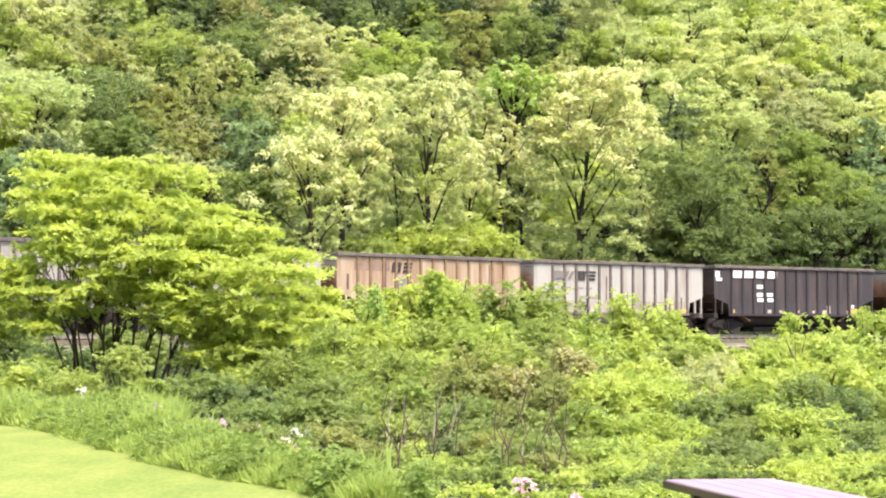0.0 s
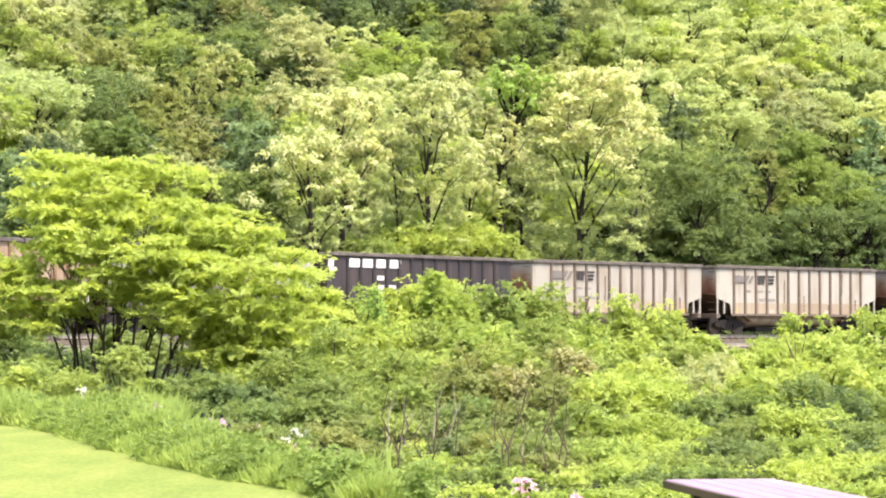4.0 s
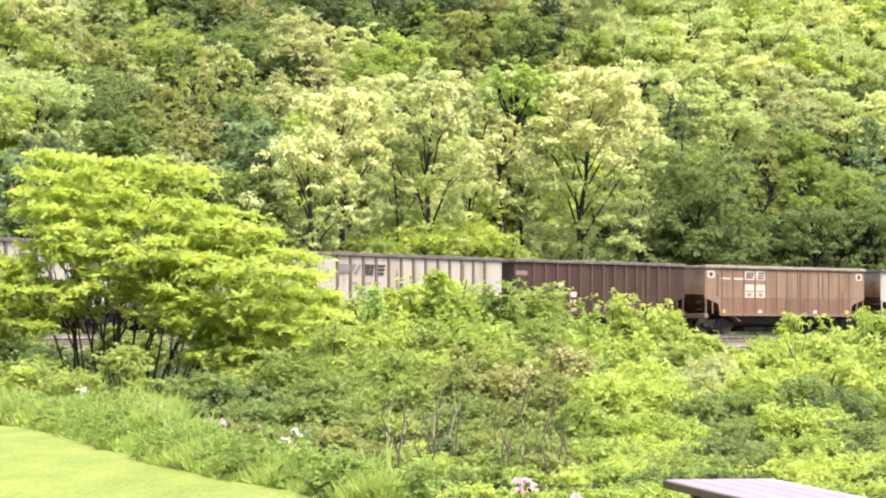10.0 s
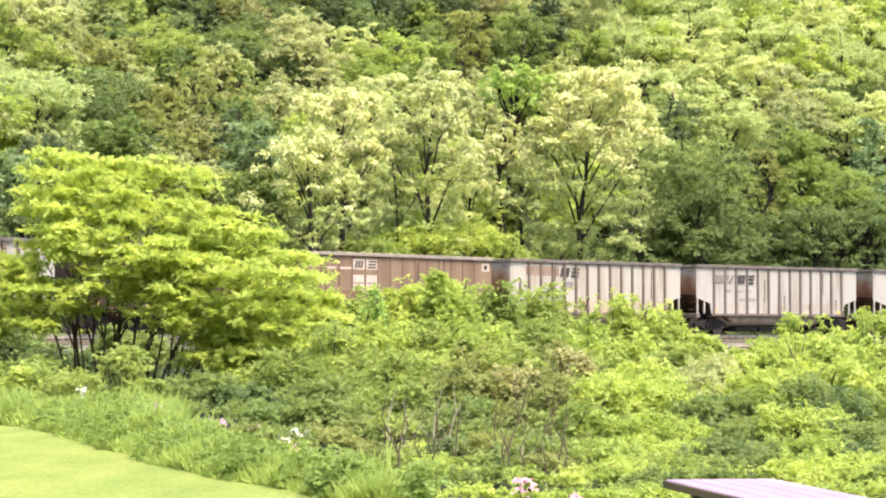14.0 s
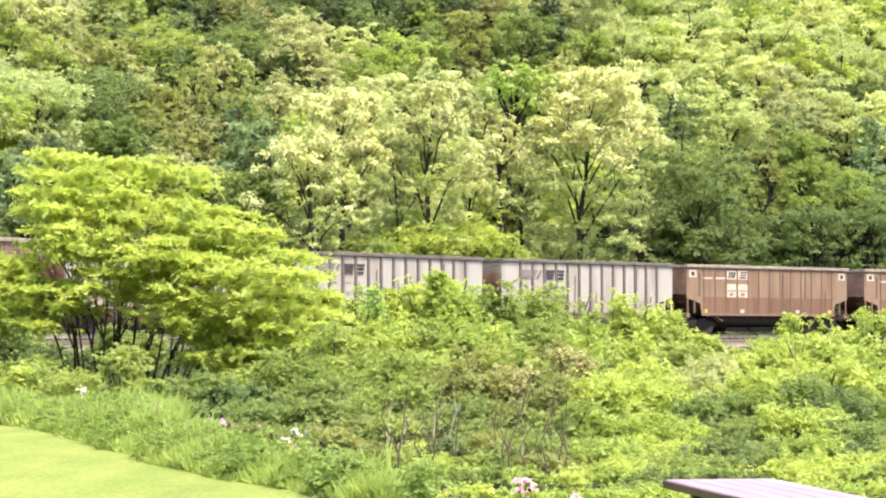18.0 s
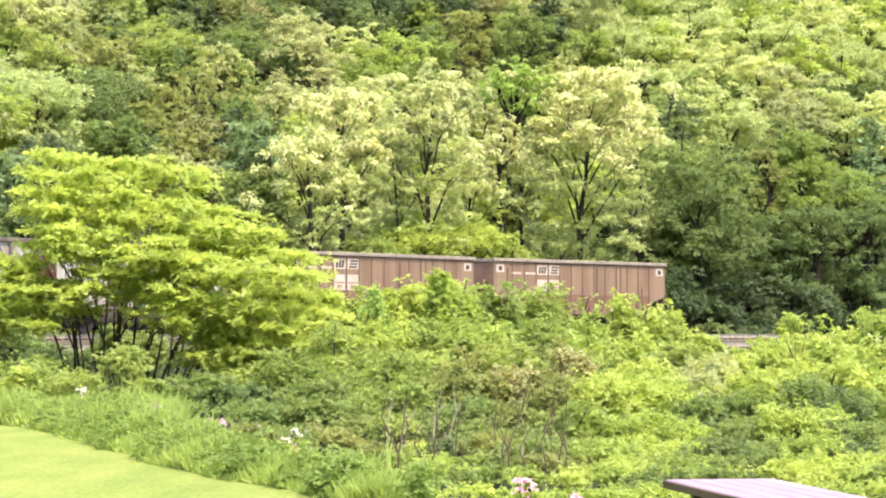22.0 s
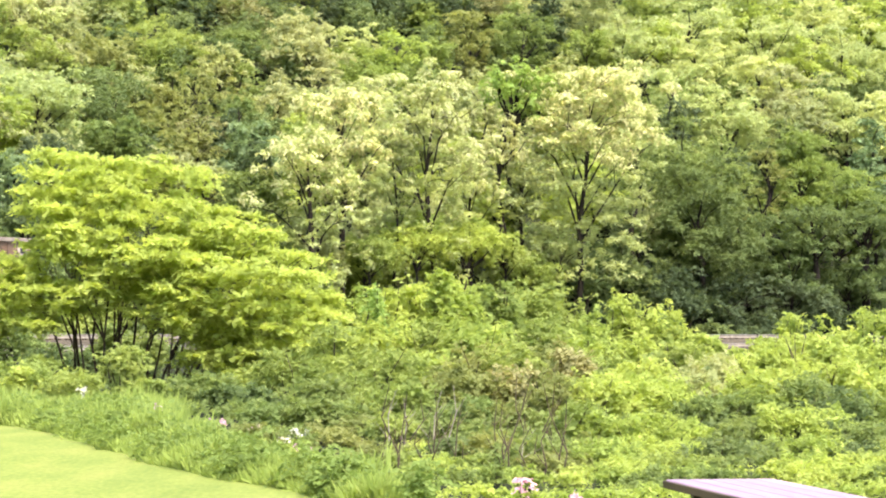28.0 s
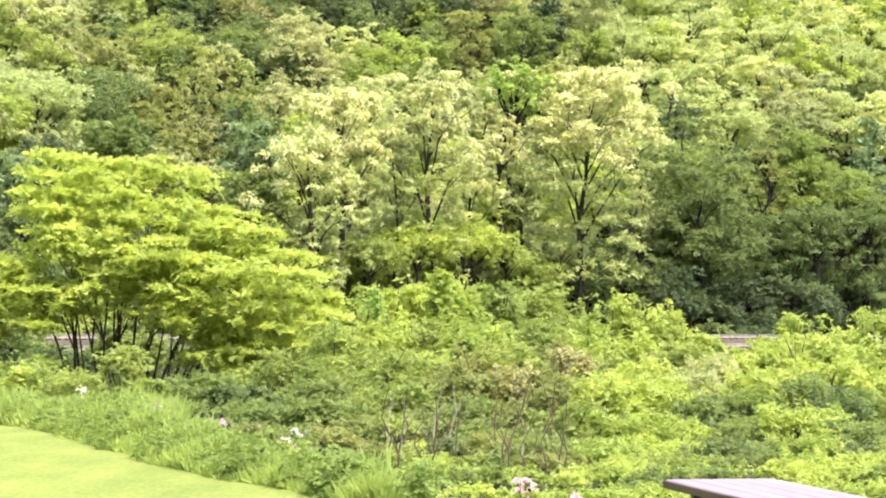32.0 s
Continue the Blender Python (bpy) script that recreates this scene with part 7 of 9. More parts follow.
shrub(-2.16, 34.4, 0.40, 0.47, "mid", leaves=600, leaf=0.088, lobes=40, size=0.23, flat=0.75)
shrub(0.12, 34.6, 0.52, 0.43, "mid", leaves=800, leaf=0.089, lobes=40, size=0.23, flat=0.75)
shrub(5.69, 34.7, 0.48, 0.58, "mid", leaves=1000, leaf=0.089, lobes=40, size=0.23, flat=0.75)
shrub(1.32, 34.8, 0.36, 0.33, "mid", leaves=600, leaf=0.085, lobes=30, size=0.26, flat=0.8)
shrub(0.35, 35.0, 0.35, 0.30, "mid", leaves=500, leaf=0.085, lobes=30, size=0.26, flat=0.8)
shrub(0.79, 35.0, 0.42, 0.33, "mid", leaves=600, leaf=0.085, lobes=30, size=0.26, flat=0.8)
shrub(5.36, 35.1, 0.53, 0.34, "deep", leaves=600, leaf=0.090, lobes=40, size=0.23, flat=0.75)
shrub(0.38, 35.2, 0.85, 0.53, "mid", leaves=1600, leaf=0.090, lobes=40, size=0.23, flat=0.75)
shrub(-1.67, 35.4, 0.38, 0.58, "olive", leaves=700, leaf=0.091, lobes=40, size=0.23, flat=0.75)
shrub(3.32, 35.7, 0.45, 0.54, "yellow", leaves=800, leaf=0.092, lobes=40, size=0.23, flat=0.75)
shrub(-0.84, 36.3, 0.44, 0.36, "mid", leaves=700, leaf=0.088, lobes=30, size=0.26, flat=0.8)
shrub(-2.59, 36.3, 0.27, 0.34, "mid", leaves=500, leaf=0.088, lobes=30, size=0.26, flat=0.8)
shrub(3.08, 36.3, 0.36, 0.42, "green", leaves=600, leaf=0.088, lobes=30, size=0.26, flat=0.8)
shrub(1.74, 36.4, 0.53, 0.43, "mid", leaves=900, leaf=0.088, lobes=30, size=0.26, flat=0.8)
shrub(6.14, 36.4, 0.34, 0.43, "mid", leaves=600, leaf=0.088, lobes=30, size=0.26, flat=0.8)
shrub(-0.26, 36.5, 0.58, 0.61, "mid", leaves=1100, leaf=0.094, lobes=40, size=0.23, flat=0.75)
shrub(-1.15, 36.5, 0.50, 0.51, "olive", leaves=800, leaf=0.094, lobes=40, size=0.23, flat=0.75)
shrub(3.58, 36.6, 0.25, 0.39, "green", leaves=500, leaf=0.089, lobes=30, size=0.26, flat=0.8)
shrub(4.60, 36.6, 0.33, 0.36, "mid", leaves=500, leaf=0.089, lobes=30, size=0.26, flat=0.8)
shrub(0.01, 36.7, 0.48, 0.43, "deep", leaves=800, leaf=0.089, lobes=30, size=0.26, flat=0.8)
shrub(2.76, 36.8, 0.53, 0.36, "mid", leaves=800, leaf=0.089, lobes=30, size=0.26, flat=0.8)
shrub(3.91, 36.8, 0.41, 0.52, "deep", leaves=700, leaf=0.095, lobes=40, size=0.23, flat=0.75)
shrub(5.46, 36.8, 0.66, 0.50, "lime", leaves=1000, leaf=0.095, lobes=40, size=0.23, flat=0.75)
shrub(5.18, 36.9, 0.52, 0.43, "mid", leaves=900, leaf=0.090, lobes=30, size=0.26, flat=0.8)
shrub(-0.41, 37.1, 0.41, 0.29, "deep", leaves=500, leaf=0.090, lobes=30, size=0.26, flat=0.8)
shrub(0.59, 37.1, 0.72, 0.39, "mid", leaves=1000, leaf=0.090, lobes=30, size=0.26, flat=0.8)
shrub(-1.49, 37.3, 0.25, 0.42, "olive", leaves=500, leaf=0.091, lobes=30, size=0.26, flat=0.8)
shrub(2.19, 37.3, 0.50, 0.37, "green", leaves=700, leaf=0.091, lobes=30, size=0.26, flat=0.8)
shrub(5.99, 37.3, 0.27, 0.25, "deep", leaves=400, leaf=0.091, lobes=30, size=0.26, flat=0.8)
shrub(1.19, 37.5, 0.53, 0.44, "mid", leaves=900, leaf=0.091, lobes=30, size=0.26, flat=0.8)
shrub(5.84, 37.6, 0.42, 0.36, "lime", leaves=600, leaf=0.091, lobes=30, size=0.26, flat=0.8)
shrub(4.20, 37.7, 0.25, 0.37, "deep", leaves=400, leaf=0.092, lobes=30, size=0.26, flat=0.8)
shrub(-2.17, 37.8, 0.25, 0.36, "mid", leaves=400, leaf=0.092, lobes=30, size=0.26, flat=0.8)
shrub(-2.56, 38.2, 0.70, 0.62, "mid", leaves=1300, leaf=0.098, lobes=40, size=0.23, flat=0.75)
shrub(5.94, 38.3, 0.96, 0.54, "deep", leaves=1500, leaf=0.098, lobes=40, size=0.23, flat=0.75)
shrub(-2.06, 38.4, 0.78, 0.62, "mid", leaves=1400, leaf=0.099, lobes=40, size=0.23, flat=0.75)
shrub(3.84, 38.6, 0.78, 0.44, "mid", leaves=1000, leaf=0.099, lobes=40, size=0.23, flat=0.75)
shrub(-0.54, 38.9, 1.03, 0.63, "green", leaves=1900, leaf=0.100, lobes=40, size=0.23, flat=0.75)
shrub(-1.57, 38.9, 0.69, 0.63, "mid", leaves=1200, leaf=0.100, lobes=40, size=0.23, flat=0.75)
shrub(1.73, 39.4, 1.07, 0.56, "olive", leaves=1700, leaf=0.101, lobes=40, size=0.23, flat=0.75)
shrub(2.35, 39.5, 1.20, 0.56, "lime", leaves=1900, leaf=0.101, lobes=40, size=0.23, flat=0.75)
shrub(2.83, 40.1, 1.10, 0.67, "yellow", leaves=2000, leaf=0.103, lobes=40, size=0.23, flat=0.75)
shrub(0.07, 40.9, 1.19, 0.58, "olive", leaves=1800, leaf=0.105, lobes=40, size=0.23, flat=0.75)
shrub(4.62, 40.9, 0.71, 0.51, "mid", leaves=900, leaf=0.105, lobes=40, size=0.23, flat=0.75)
shrub(3.53, 41.0, 1.00, 0.69, "yellow", leaves=1800, leaf=0.105, lobes=40, size=0.23, flat=0.75)
shrub(5.19, 41.1, 0.82, 0.58, "green", leaves=1200, leaf=0.106, lobes=40, size=0.23, flat=0.75)
shrub(-0.21, 41.2, 0.86, 0.47, "green", leaves=1200, leaf=0.100, lobes=30, size=0.26, flat=0.8)
shrub(5.85, 41.3, 1.07, 0.51, "mid", leaves=1400, leaf=0.106, lobes=40, size=0.23, flat=0.75)
shrub(0.63, 41.5, 1.09, 0.70, "olive", leaves=1900, leaf=0.107, lobes=40, size=0.23, flat=0.75)
shrub(6.76, 41.5, 0.76, 0.41, "deep", leaves=900, leaf=0.101, lobes=30, size=0.26, flat=0.8)
shrub(-1.13, 41.6, 0.81, 0.56, "green", leaves=1100, leaf=0.107, lobes=40, size=0.23, flat=0.75)
shrub(1.28, 41.6, 1.18, 0.70, "rusty", leaves=2100, leaf=0.107, lobes=40, size=0.23, flat=0.75)
shrub(7.01, 41.6, 0.72, 0.59, "green", leaves=1000, leaf=0.107, lobes=40, size=0.23, flat=0.75)
shrub(-1.93, 41.7, 0.56, 0.47, "mid", leaves=800, leaf=0.101, lobes=30, size=0.26, flat=0.8)
shrub(1.66, 41.7, 1.12, 0.49, "olive", leaves=1500, leaf=0.101, lobes=30, size=0.26, flat=0.8)
shrub(0.91, 41.9, 0.84, 0.49, "olive", leaves=1200, leaf=0.102, lobes=30, size=0.26, flat=0.8)
shrub(-0.74, 42.0, 0.55, 0.40, "green", leaves=700, leaf=0.102, lobes=30, size=0.26, flat=0.8)
shrub(3.24, 42.1, 1.00, 0.49, "yellow", leaves=1300, leaf=0.102, lobes=30, size=0.26, flat=0.8)
shrub(7.32, 42.3, 0.63, 0.42, "green", leaves=800, leaf=0.103, lobes=30, size=0.26, flat=0.8)
shrub(-1.39, 42.5, 0.55, 0.48, "mid", leaves=800, leaf=0.103, lobes=30, size=0.26, flat=0.8)
shrub(0.41, 42.5, 1.01, 0.42, "mid", leaves=1200, leaf=0.103, lobes=30, size=0.26, flat=0.8)
shrub(2.16, 42.5, 0.91, 0.42, "mid", leaves=1100, leaf=0.103, lobes=30, size=0.26, flat=0.8)
shrub(6.24, 42.5, 0.94, 0.37, "deep", leaves=1000, leaf=0.103, lobes=30, size=0.26, flat=0.8)
shrub(-2.60, 42.6, 0.43, 0.48, "mid", leaves=600, leaf=0.104, lobes=30, size=0.26, flat=0.8)
shrub(4.59, 42.6, 0.64, 0.34, "deep", leaves=700, leaf=0.104, lobes=30, size=0.26, flat=0.8)
shrub(3.89, 42.7, 0.88, 0.50, "green", leaves=1200, leaf=0.104, lobes=30, size=0.26, flat=0.8)
shrub(5.63, 42.7, 0.59, 0.42, "deep", leaves=700, leaf=0.104, lobes=30, size=0.26, flat=0.8)
shrub(2.77, 42.8, 1.00, 0.42, "lime", leaves=1100, leaf=0.104, lobes=30, size=0.26, flat=0.8)
shrub(5.28, 43.0, 0.45, 0.37, "mid", leaves=500, leaf=0.104, lobes=30, size=0.26, flat=0.8)
shrub(-0.82, 44.2, 1.54, 0.74, "green", leaves=2600, leaf=0.114, lobes=40, size=0.23, flat=0.75)
shrub(3.42, 44.3, 1.25, 0.62, "lime", leaves=1700, leaf=0.114, lobes=40, size=0.23, flat=0.75)
shrub(5.27, 44.3, 1.05, 0.62, "lime", leaves=1400, leaf=0.114, lobes=40, size=0.23, flat=0.75)
shrub(-2.23, 45.3, 0.94, 0.74, "mid", leaves=1500, leaf=0.116, lobes=40, size=0.23, flat=0.75)
shrub(-3.86, 45.3, 0.16, 0.54, "mid", leaves=100, leaf=0.116, lobes=40, size=0.23, flat=0.75)
shrub(1.19, 45.3, 1.59, 0.76, "green", leaves=2600, leaf=0.116, lobes=40, size=0.23, flat=0.75)
shrub(0.48, 45.4, 1.54, 0.76, "olive", leaves=2500, leaf=0.117, lobes=40, size=0.23, flat=0.75)
shrub(6.95, 45.5, 1.34, 0.86, "lime", leaves=2400, leaf=0.117, lobes=40, size=0.23, flat=0.75)
shrub(2.32, 45.9, 1.54, 0.52, "rusty", leaves=1700, leaf=0.118, lobes=40, size=0.23, flat=0.75)
shrub(7.90, 46.3, 1.23, 0.78, "lime", leaves=1900, leaf=0.119, lobes=40, size=0.23, flat=0.75)
shrub(-1.46, 46.4, 1.08, 0.65, "green", leaves=1400, leaf=0.119, lobes=40, size=0.23, flat=0.75)
shrub(-3.65, 46.4, 0.05, 0.50, "mid", leaves=0, leaf=0.119, lobes=40, size=0.23, flat=0.75)
shrub(-0.23, 46.6, 1.44, 0.78, "lime", leaves=2300, leaf=0.120, lobes=40, size=0.23, flat=0.75)
shrub(4.36, 46.9, 1.07, 0.66, "sage", leaves=1400, leaf=0.120, lobes=40, size=0.23, flat=0.75)
shrub(6.35, 47.0, 1.12, 0.79, "lime", leaves=1700, leaf=0.121, lobes=40, size=0.23, flat=0.75)
shrub(1.86, 47.1, 1.64, 0.66, "olive", leaves=2100, leaf=0.121, lobes=40, size=0.23, flat=0.75)
shrub(5.01, 47.2, 0.86, 0.59, "sage", leaves=1000, leaf=0.121, lobes=40, size=0.23, flat=0.75)
shrub(5.97, 47.2, 0.89, 0.46, "mid", leaves=900, leaf=0.115, lobes=30, size=0.26, flat=0.8)
shrub(-2.03, 47.7, 0.82, 0.54, "deep", leaves=1000, leaf=0.116, lobes=30, size=0.26, flat=0.8)
shrub(3.05, 47.7, 1.33, 0.80, "green", leaves=2000, leaf=0.123, lobes=40, size=0.23, flat=0.75)
shrub(4.77, 47.7, 0.98, 0.47, "deep", leaves=1000, leaf=0.116, lobes=30, size=0.26, flat=0.8)
shrub(-1.29, 47.9, 0.84, 0.47, "green", leaves=900, leaf=0.116, lobes=30, size=0.26, flat=0.8)
shrub(-3.76, 47.9, 0.25, 0.40, "mid", leaves=300, leaf=0.116, lobes=30, size=0.26, flat=0.8)
shrub(0.76, 47.9, 1.33, 0.56, "olive", leaves=1500, leaf=0.116, lobes=30, size=0.26, flat=0.8)
shrub(4.00, 47.9, 0.91, 0.47, "lime", leaves=900, leaf=0.116, lobes=30, size=0.26, flat=0.8)
shrub(5.39, 48.0, 0.59, 0.42, "deep", leaves=600, leaf=0.117, lobes=30, size=0.26, flat=0.8)
shrub(-0.59, 48.2, 1.33, 0.56, "deep", leaves=1500, leaf=0.117, lobes=30, size=0.26, flat=0.8)
shrub(2.70, 48.3, 1.32, 0.38, "olive", leaves=1100, leaf=0.117, lobes=30, size=0.26, flat=0.8)
shrub(3.37, 48.3, 1.01, 0.57, "green", leaves=1200, leaf=0.117, lobes=30, size=0.26, flat=0.8)
shrub(-1.71, 48.4, 1.48, 0.59, "green", leaves=1600, leaf=0.124, lobes=40, size=0.23, flat=0.75)
shrub(8.64, 48.4, 0.96, 0.57, "lime", leaves=1200, leaf=0.118, lobes=30, size=0.26, flat=0.8)
shrub(6.85, 48.6, 0.98, 0.57, "lime", leaves=1200, leaf=0.118, lobes=30, size=0.26, flat=0.8)
shrub(0.09, 48.7, 1.16, 0.57, "mid", leaves=1300, leaf=0.118, lobes=30, size=0.26, flat=0.8)
shrub(2.15, 48.8, 1.56, 0.48, "olive", leaves=1500, leaf=0.119, lobes=30, size=0.26, flat=0.8)
shrub(1.76, 48.9, 1.37, 0.57, "green", leaves=1600, leaf=0.119, lobes=30, size=0.26, flat=0.8)
shrub(7.79, 49.0, 1.10, 0.65, "lime", leaves=1400, leaf=0.119, lobes=30, size=0.26, flat=0.8)
shrub(-3.66, 49.3, 0.38, 0.75, "mid", leaves=500, leaf=0.127, lobes=40, size=0.23, flat=0.75)
shrub(-4.55, 50.7, 0.23, 0.82, "mid", leaves=300, leaf=0.104, lobes=40, size=0.23, flat=0.75)
shrub(-3.68, 51.0, 0.25, 0.39, "deep", leaves=300, leaf=0.124, lobes=30, size=0.26, flat=0.8)
shrub(-1.33, 51.6, 1.42, 0.44, "green", leaves=1200, leaf=0.125, lobes=30, size=0.26, flat=0.8)
shrub(-4.17, 52.2, 0.25, 0.59, "mid", leaves=400, leaf=0.127, lobes=30, size=0.26, flat=0.8)
shrub(-3.55, 52.7, 0.25, 0.56, "deep", leaves=400, leaf=0.128, lobes=30, size=0.26, flat=0.8)
shrub(-7.75, 53.5, 0.87, 0.87, "green", leaves=1100, leaf=0.110, lobes=40, size=0.23, flat=0.75)
shrub(5.63, 53.5, 1.32, 0.70, "sage", leaves=1400, leaf=0.110, lobes=40, size=0.23, flat=0.75)
shrub(-2.54, 54.7, 1.23, 0.89, "green", leaves=1600, leaf=0.112, lobes=40, size=0.23, flat=0.75)
shrub(6.30, 55.0, 1.37, 0.63, "lime", leaves=1200, leaf=0.113, lobes=40, size=0.23, flat=0.75)
shrub(9.48, 55.3, 1.77, 0.78, "lime", leaves=2000, leaf=0.114, lobes=40, size=0.23, flat=0.75)
shrub(-8.92, 55.6, 1.00, 1.13, "green", leaves=1600, leaf=0.114, lobes=40, size=0.23, flat=0.75)
shrub(-1.40, 56.2, 2.15, 0.91, "lime", leaves=2700, leaf=0.115, lobes=40, size=0.23, flat=0.75)
shrub(5.24, 56.7, 1.72, 0.85, "green", leaves=2000, leaf=0.117, lobes=40, size=0.23, flat=0.75)
shrub(7.28, 56.7, 1.63, 0.65, "lime", leaves=1400, leaf=0.117, lobes=40, size=0.23, flat=0.75)
shrub(3.23, 56.8, 1.84, 0.80, "lime", leaves=2000, leaf=0.117, lobes=40, size=0.23, flat=0.75)
shrub(-1.54, 56.9, 2.87, 0.37, "vivid", leaves=1400, leaf=0.117, lobes=40, size=0.23, flat=0.75)
shrub(-0.56, 57.0, 2.10, 1.08, "green", leaves=3100, leaf=0.117, lobes=40, size=0.23, flat=0.75)
shrub(-6.51, 57.2, 0.65, 0.59, "green", leaves=500, leaf=0.118, lobes=40, size=0.23, flat=0.75)
shrub(0.61, 57.2, 2.14, 0.96, "lime", leaves=2800, leaf=0.118, lobes=40, size=0.23, flat=0.75)
shrub(9.03, 57.4, 1.65, 0.93, "lime", leaves=2000, leaf=0.118, lobes=40, size=0.23, flat=0.75)
shrub(-9.84, 57.6, 0.32, 0.62, "deep", leaves=200, leaf=0.118, lobes=40, size=0.23, flat=0.75)
shrub(-1.20, 57.7, 2.04, 0.41, "vivid", leaves=1100, leaf=0.119, lobes=40, size=0.23, flat=0.75)
shrub(8.18, 57.7, 1.71, 0.94, "lime", leaves=2100, leaf=0.119, lobes=40, size=0.23, flat=0.75)
shrub(-2.32, 58.3, 2.17, 0.98, "green", leaves=2700, leaf=0.120, lobes=40, size=0.23, flat=0.75)
shrub(5.16, 58.4, 1.33, 0.95, "mid", leaves=1600, leaf=0.120, lobes=40, size=0.23, flat=0.75)
shrub(-3.45, 58.8, 1.52, 0.96, "green", leaves=1800, leaf=0.121, lobes=40, size=0.23, flat=0.75)
shrub(-10.02, 58.9, 1.10, 0.80, "green", leaves=1100, leaf=0.121, lobes=40, size=0.23, flat=0.75)
shrub(2.33, 59.0, 2.18, 0.99, "green", leaves=2700, leaf=0.121, lobes=40, size=0.23, flat=0.75)
shrub(4.31, 59.1, 1.79, 0.99, "lime", leaves=2200, leaf=0.121, lobes=40, size=0.23, flat=0.75)
shrub(1.30, 59.5, 2.03, 0.68, "yellow", leaves=1700, leaf=0.122, lobes=40, size=0.23, flat=0.75)
shrub(7.83, 59.5, 1.68, 0.65, "lime", leaves=1300, leaf=0.122, lobes=40, size=0.23, flat=0.75)
shrub(-5.97, 59.9, 0.31, 1.01, "mid", leaves=300, leaf=0.123, lobes=40, size=0.23, flat=0.75)
shrub(8.93, 60.2, 2.23, 0.49, "lime", leaves=1300, leaf=0.124, lobes=40, size=0.23, flat=0.75)
shrub(-7.67, 60.7, 1.43, 0.69, "green", leaves=1100, leaf=0.125, lobes=40, size=0.23, flat=0.75)
shrub(8.33, 60.7, 2.24, 0.49, "lime", leaves=1300, leaf=0.125, lobes=40, size=0.23, flat=0.75)
shrub(-5.18, 61.0, 0.29, 1.03, "mid", leaves=300, leaf=0.125, lobes=40, size=0.23, flat=0.75)
shrub(10.46, 61.0, 2.50, 0.83, "lime", leaves=2400, leaf=0.125, lobes=40, size=0.23, flat=0.75)
shrub(8.92, 61.2, 1.77, 0.80, "lime", leaves=1600, leaf=0.126, lobes=40, size=0.23, flat=0.75)
shrub(7.60, 61.3, 1.47, 0.47, "lime", leaves=800, leaf=0.126, lobes=40, size=0.23, flat=0.75)
shrub(10.24, 63.3, 2.08, 0.55, "lime", leaves=1200, leaf=0.130, lobes=40, size=0.23, flat=0.75)
shrub(-4.36, 64.5, 0.92, 1.05, "green", leaves=1000, leaf=0.133, lobes=40, size=0.23, flat=0.75)
shrub(4.85, 64.6, 2.84, 0.88, "lime", leaves=2600, leaf=0.133, lobes=40, size=0.23, flat=0.75)
shrub(6.73, 64.7, 1.56, 0.46, "lime", leaves=700, leaf=0.133, lobes=40, size=0.23, flat=0.75)
shrub(5.32, 65.1, 2.24, 1.06, "green", leaves=2400, leaf=0.134, lobes=40, size=0.23, flat=0.75)
shrub(10.38, 65.7, 1.88, 0.89, "lime", leaves=1700, leaf=0.135, lobes=40, size=0.23, flat=0.75)
shrub(5.97, 65.9, 2.57, 0.98, "lime", leaves=2500, leaf=0.135, lobes=40, size=0.23, flat=0.75)
shrub(6.59, 66.2, 1.74, 0.54, "lime", leaves=900, leaf=0.136, lobes=40, size=0.23, flat=0.75)
shrub(-10.55, 66.5, 1.08, 0.72, "green", leaves=700, leaf=0.137, lobes=40, size=0.23, flat=0.75)
shrub(-7.19, 66.9, 0.31, 0.73, "deep", leaves=200, leaf=0.137, lobes=40, size=0.23, flat=0.75)
shrub(-8.87, 67.2, 0.52, 0.73, "deep", leaves=300, leaf=0.138, lobes=40, size=0.23, flat=0.75)
shrub(4.20, 70.5, 2.45, 0.80, "lime", leaves=1700, leaf=0.145, lobes=40, size=0.23, flat=0.75)
SWAYING = shrub(0.13, 71.0, 3.65, 0.95, "yellow", leaves=6500, leaf=0.14)
shrub(1.57, 72.3, 3.43, 0.71, "green", leaves=2000, leaf=0.149, lobes=40, size=0.23, flat=0.75)
shrub(-3.62, 73.4, 2.74, 0.84, "lime", leaves=1800, leaf=0.151, lobes=40, size=0.23, flat=0.75)
shrub(2.56, 73.9, 3.30, 1.12, "green", leaves=3000, leaf=0.152, lobes=40, size=0.23, flat=0.75)
shrub(-3.21, 74.4, 3.09, 1.01, "lime", leaves=2500, leaf=0.153, lobes=40, size=0.23, flat=0.75)
shrub(-2.40, 74.9, 3.27, 0.85, "lime", leaves=2200, leaf=0.154, lobes=40, size=0.23, flat=0.75)
shrub(0.35, 74.9, 3.50, 0.91, "lime", leaves=2500, leaf=0.154, lobes=40, size=0.23, flat=0.75)
shrub(-1.53, 75.1, 3.32, 0.94, "lime", leaves=2400, leaf=0.154, lobes=40, size=0.23, flat=0.75)
shrub(1.11, 75.5, 3.10, 0.92, "lime", leaves=2200, leaf=0.155, lobes=40, size=0.23, flat=0.75)
shrub(-0.65, 75.6, 3.47, 1.23, "yellow", leaves=3300, leaf=0.155, lobes=40, size=0.23, flat=0.75)
shrub(3.76, 75.6, 3.21, 0.86, "green", leaves=2100, leaf=0.155, lobes=40, size=0.23, flat=0.75)
shrub(-7.86, 77.9, 0.28, 1.06, "deep", leaves=200, leaf=0.160, lobes=40, size=0.23, flat=0.75)
shrub(-11.97, 78.2, 1.11, 1.17, "deep", leaves=900, leaf=0.161, lobes=40, size=0.23, flat=0.75)
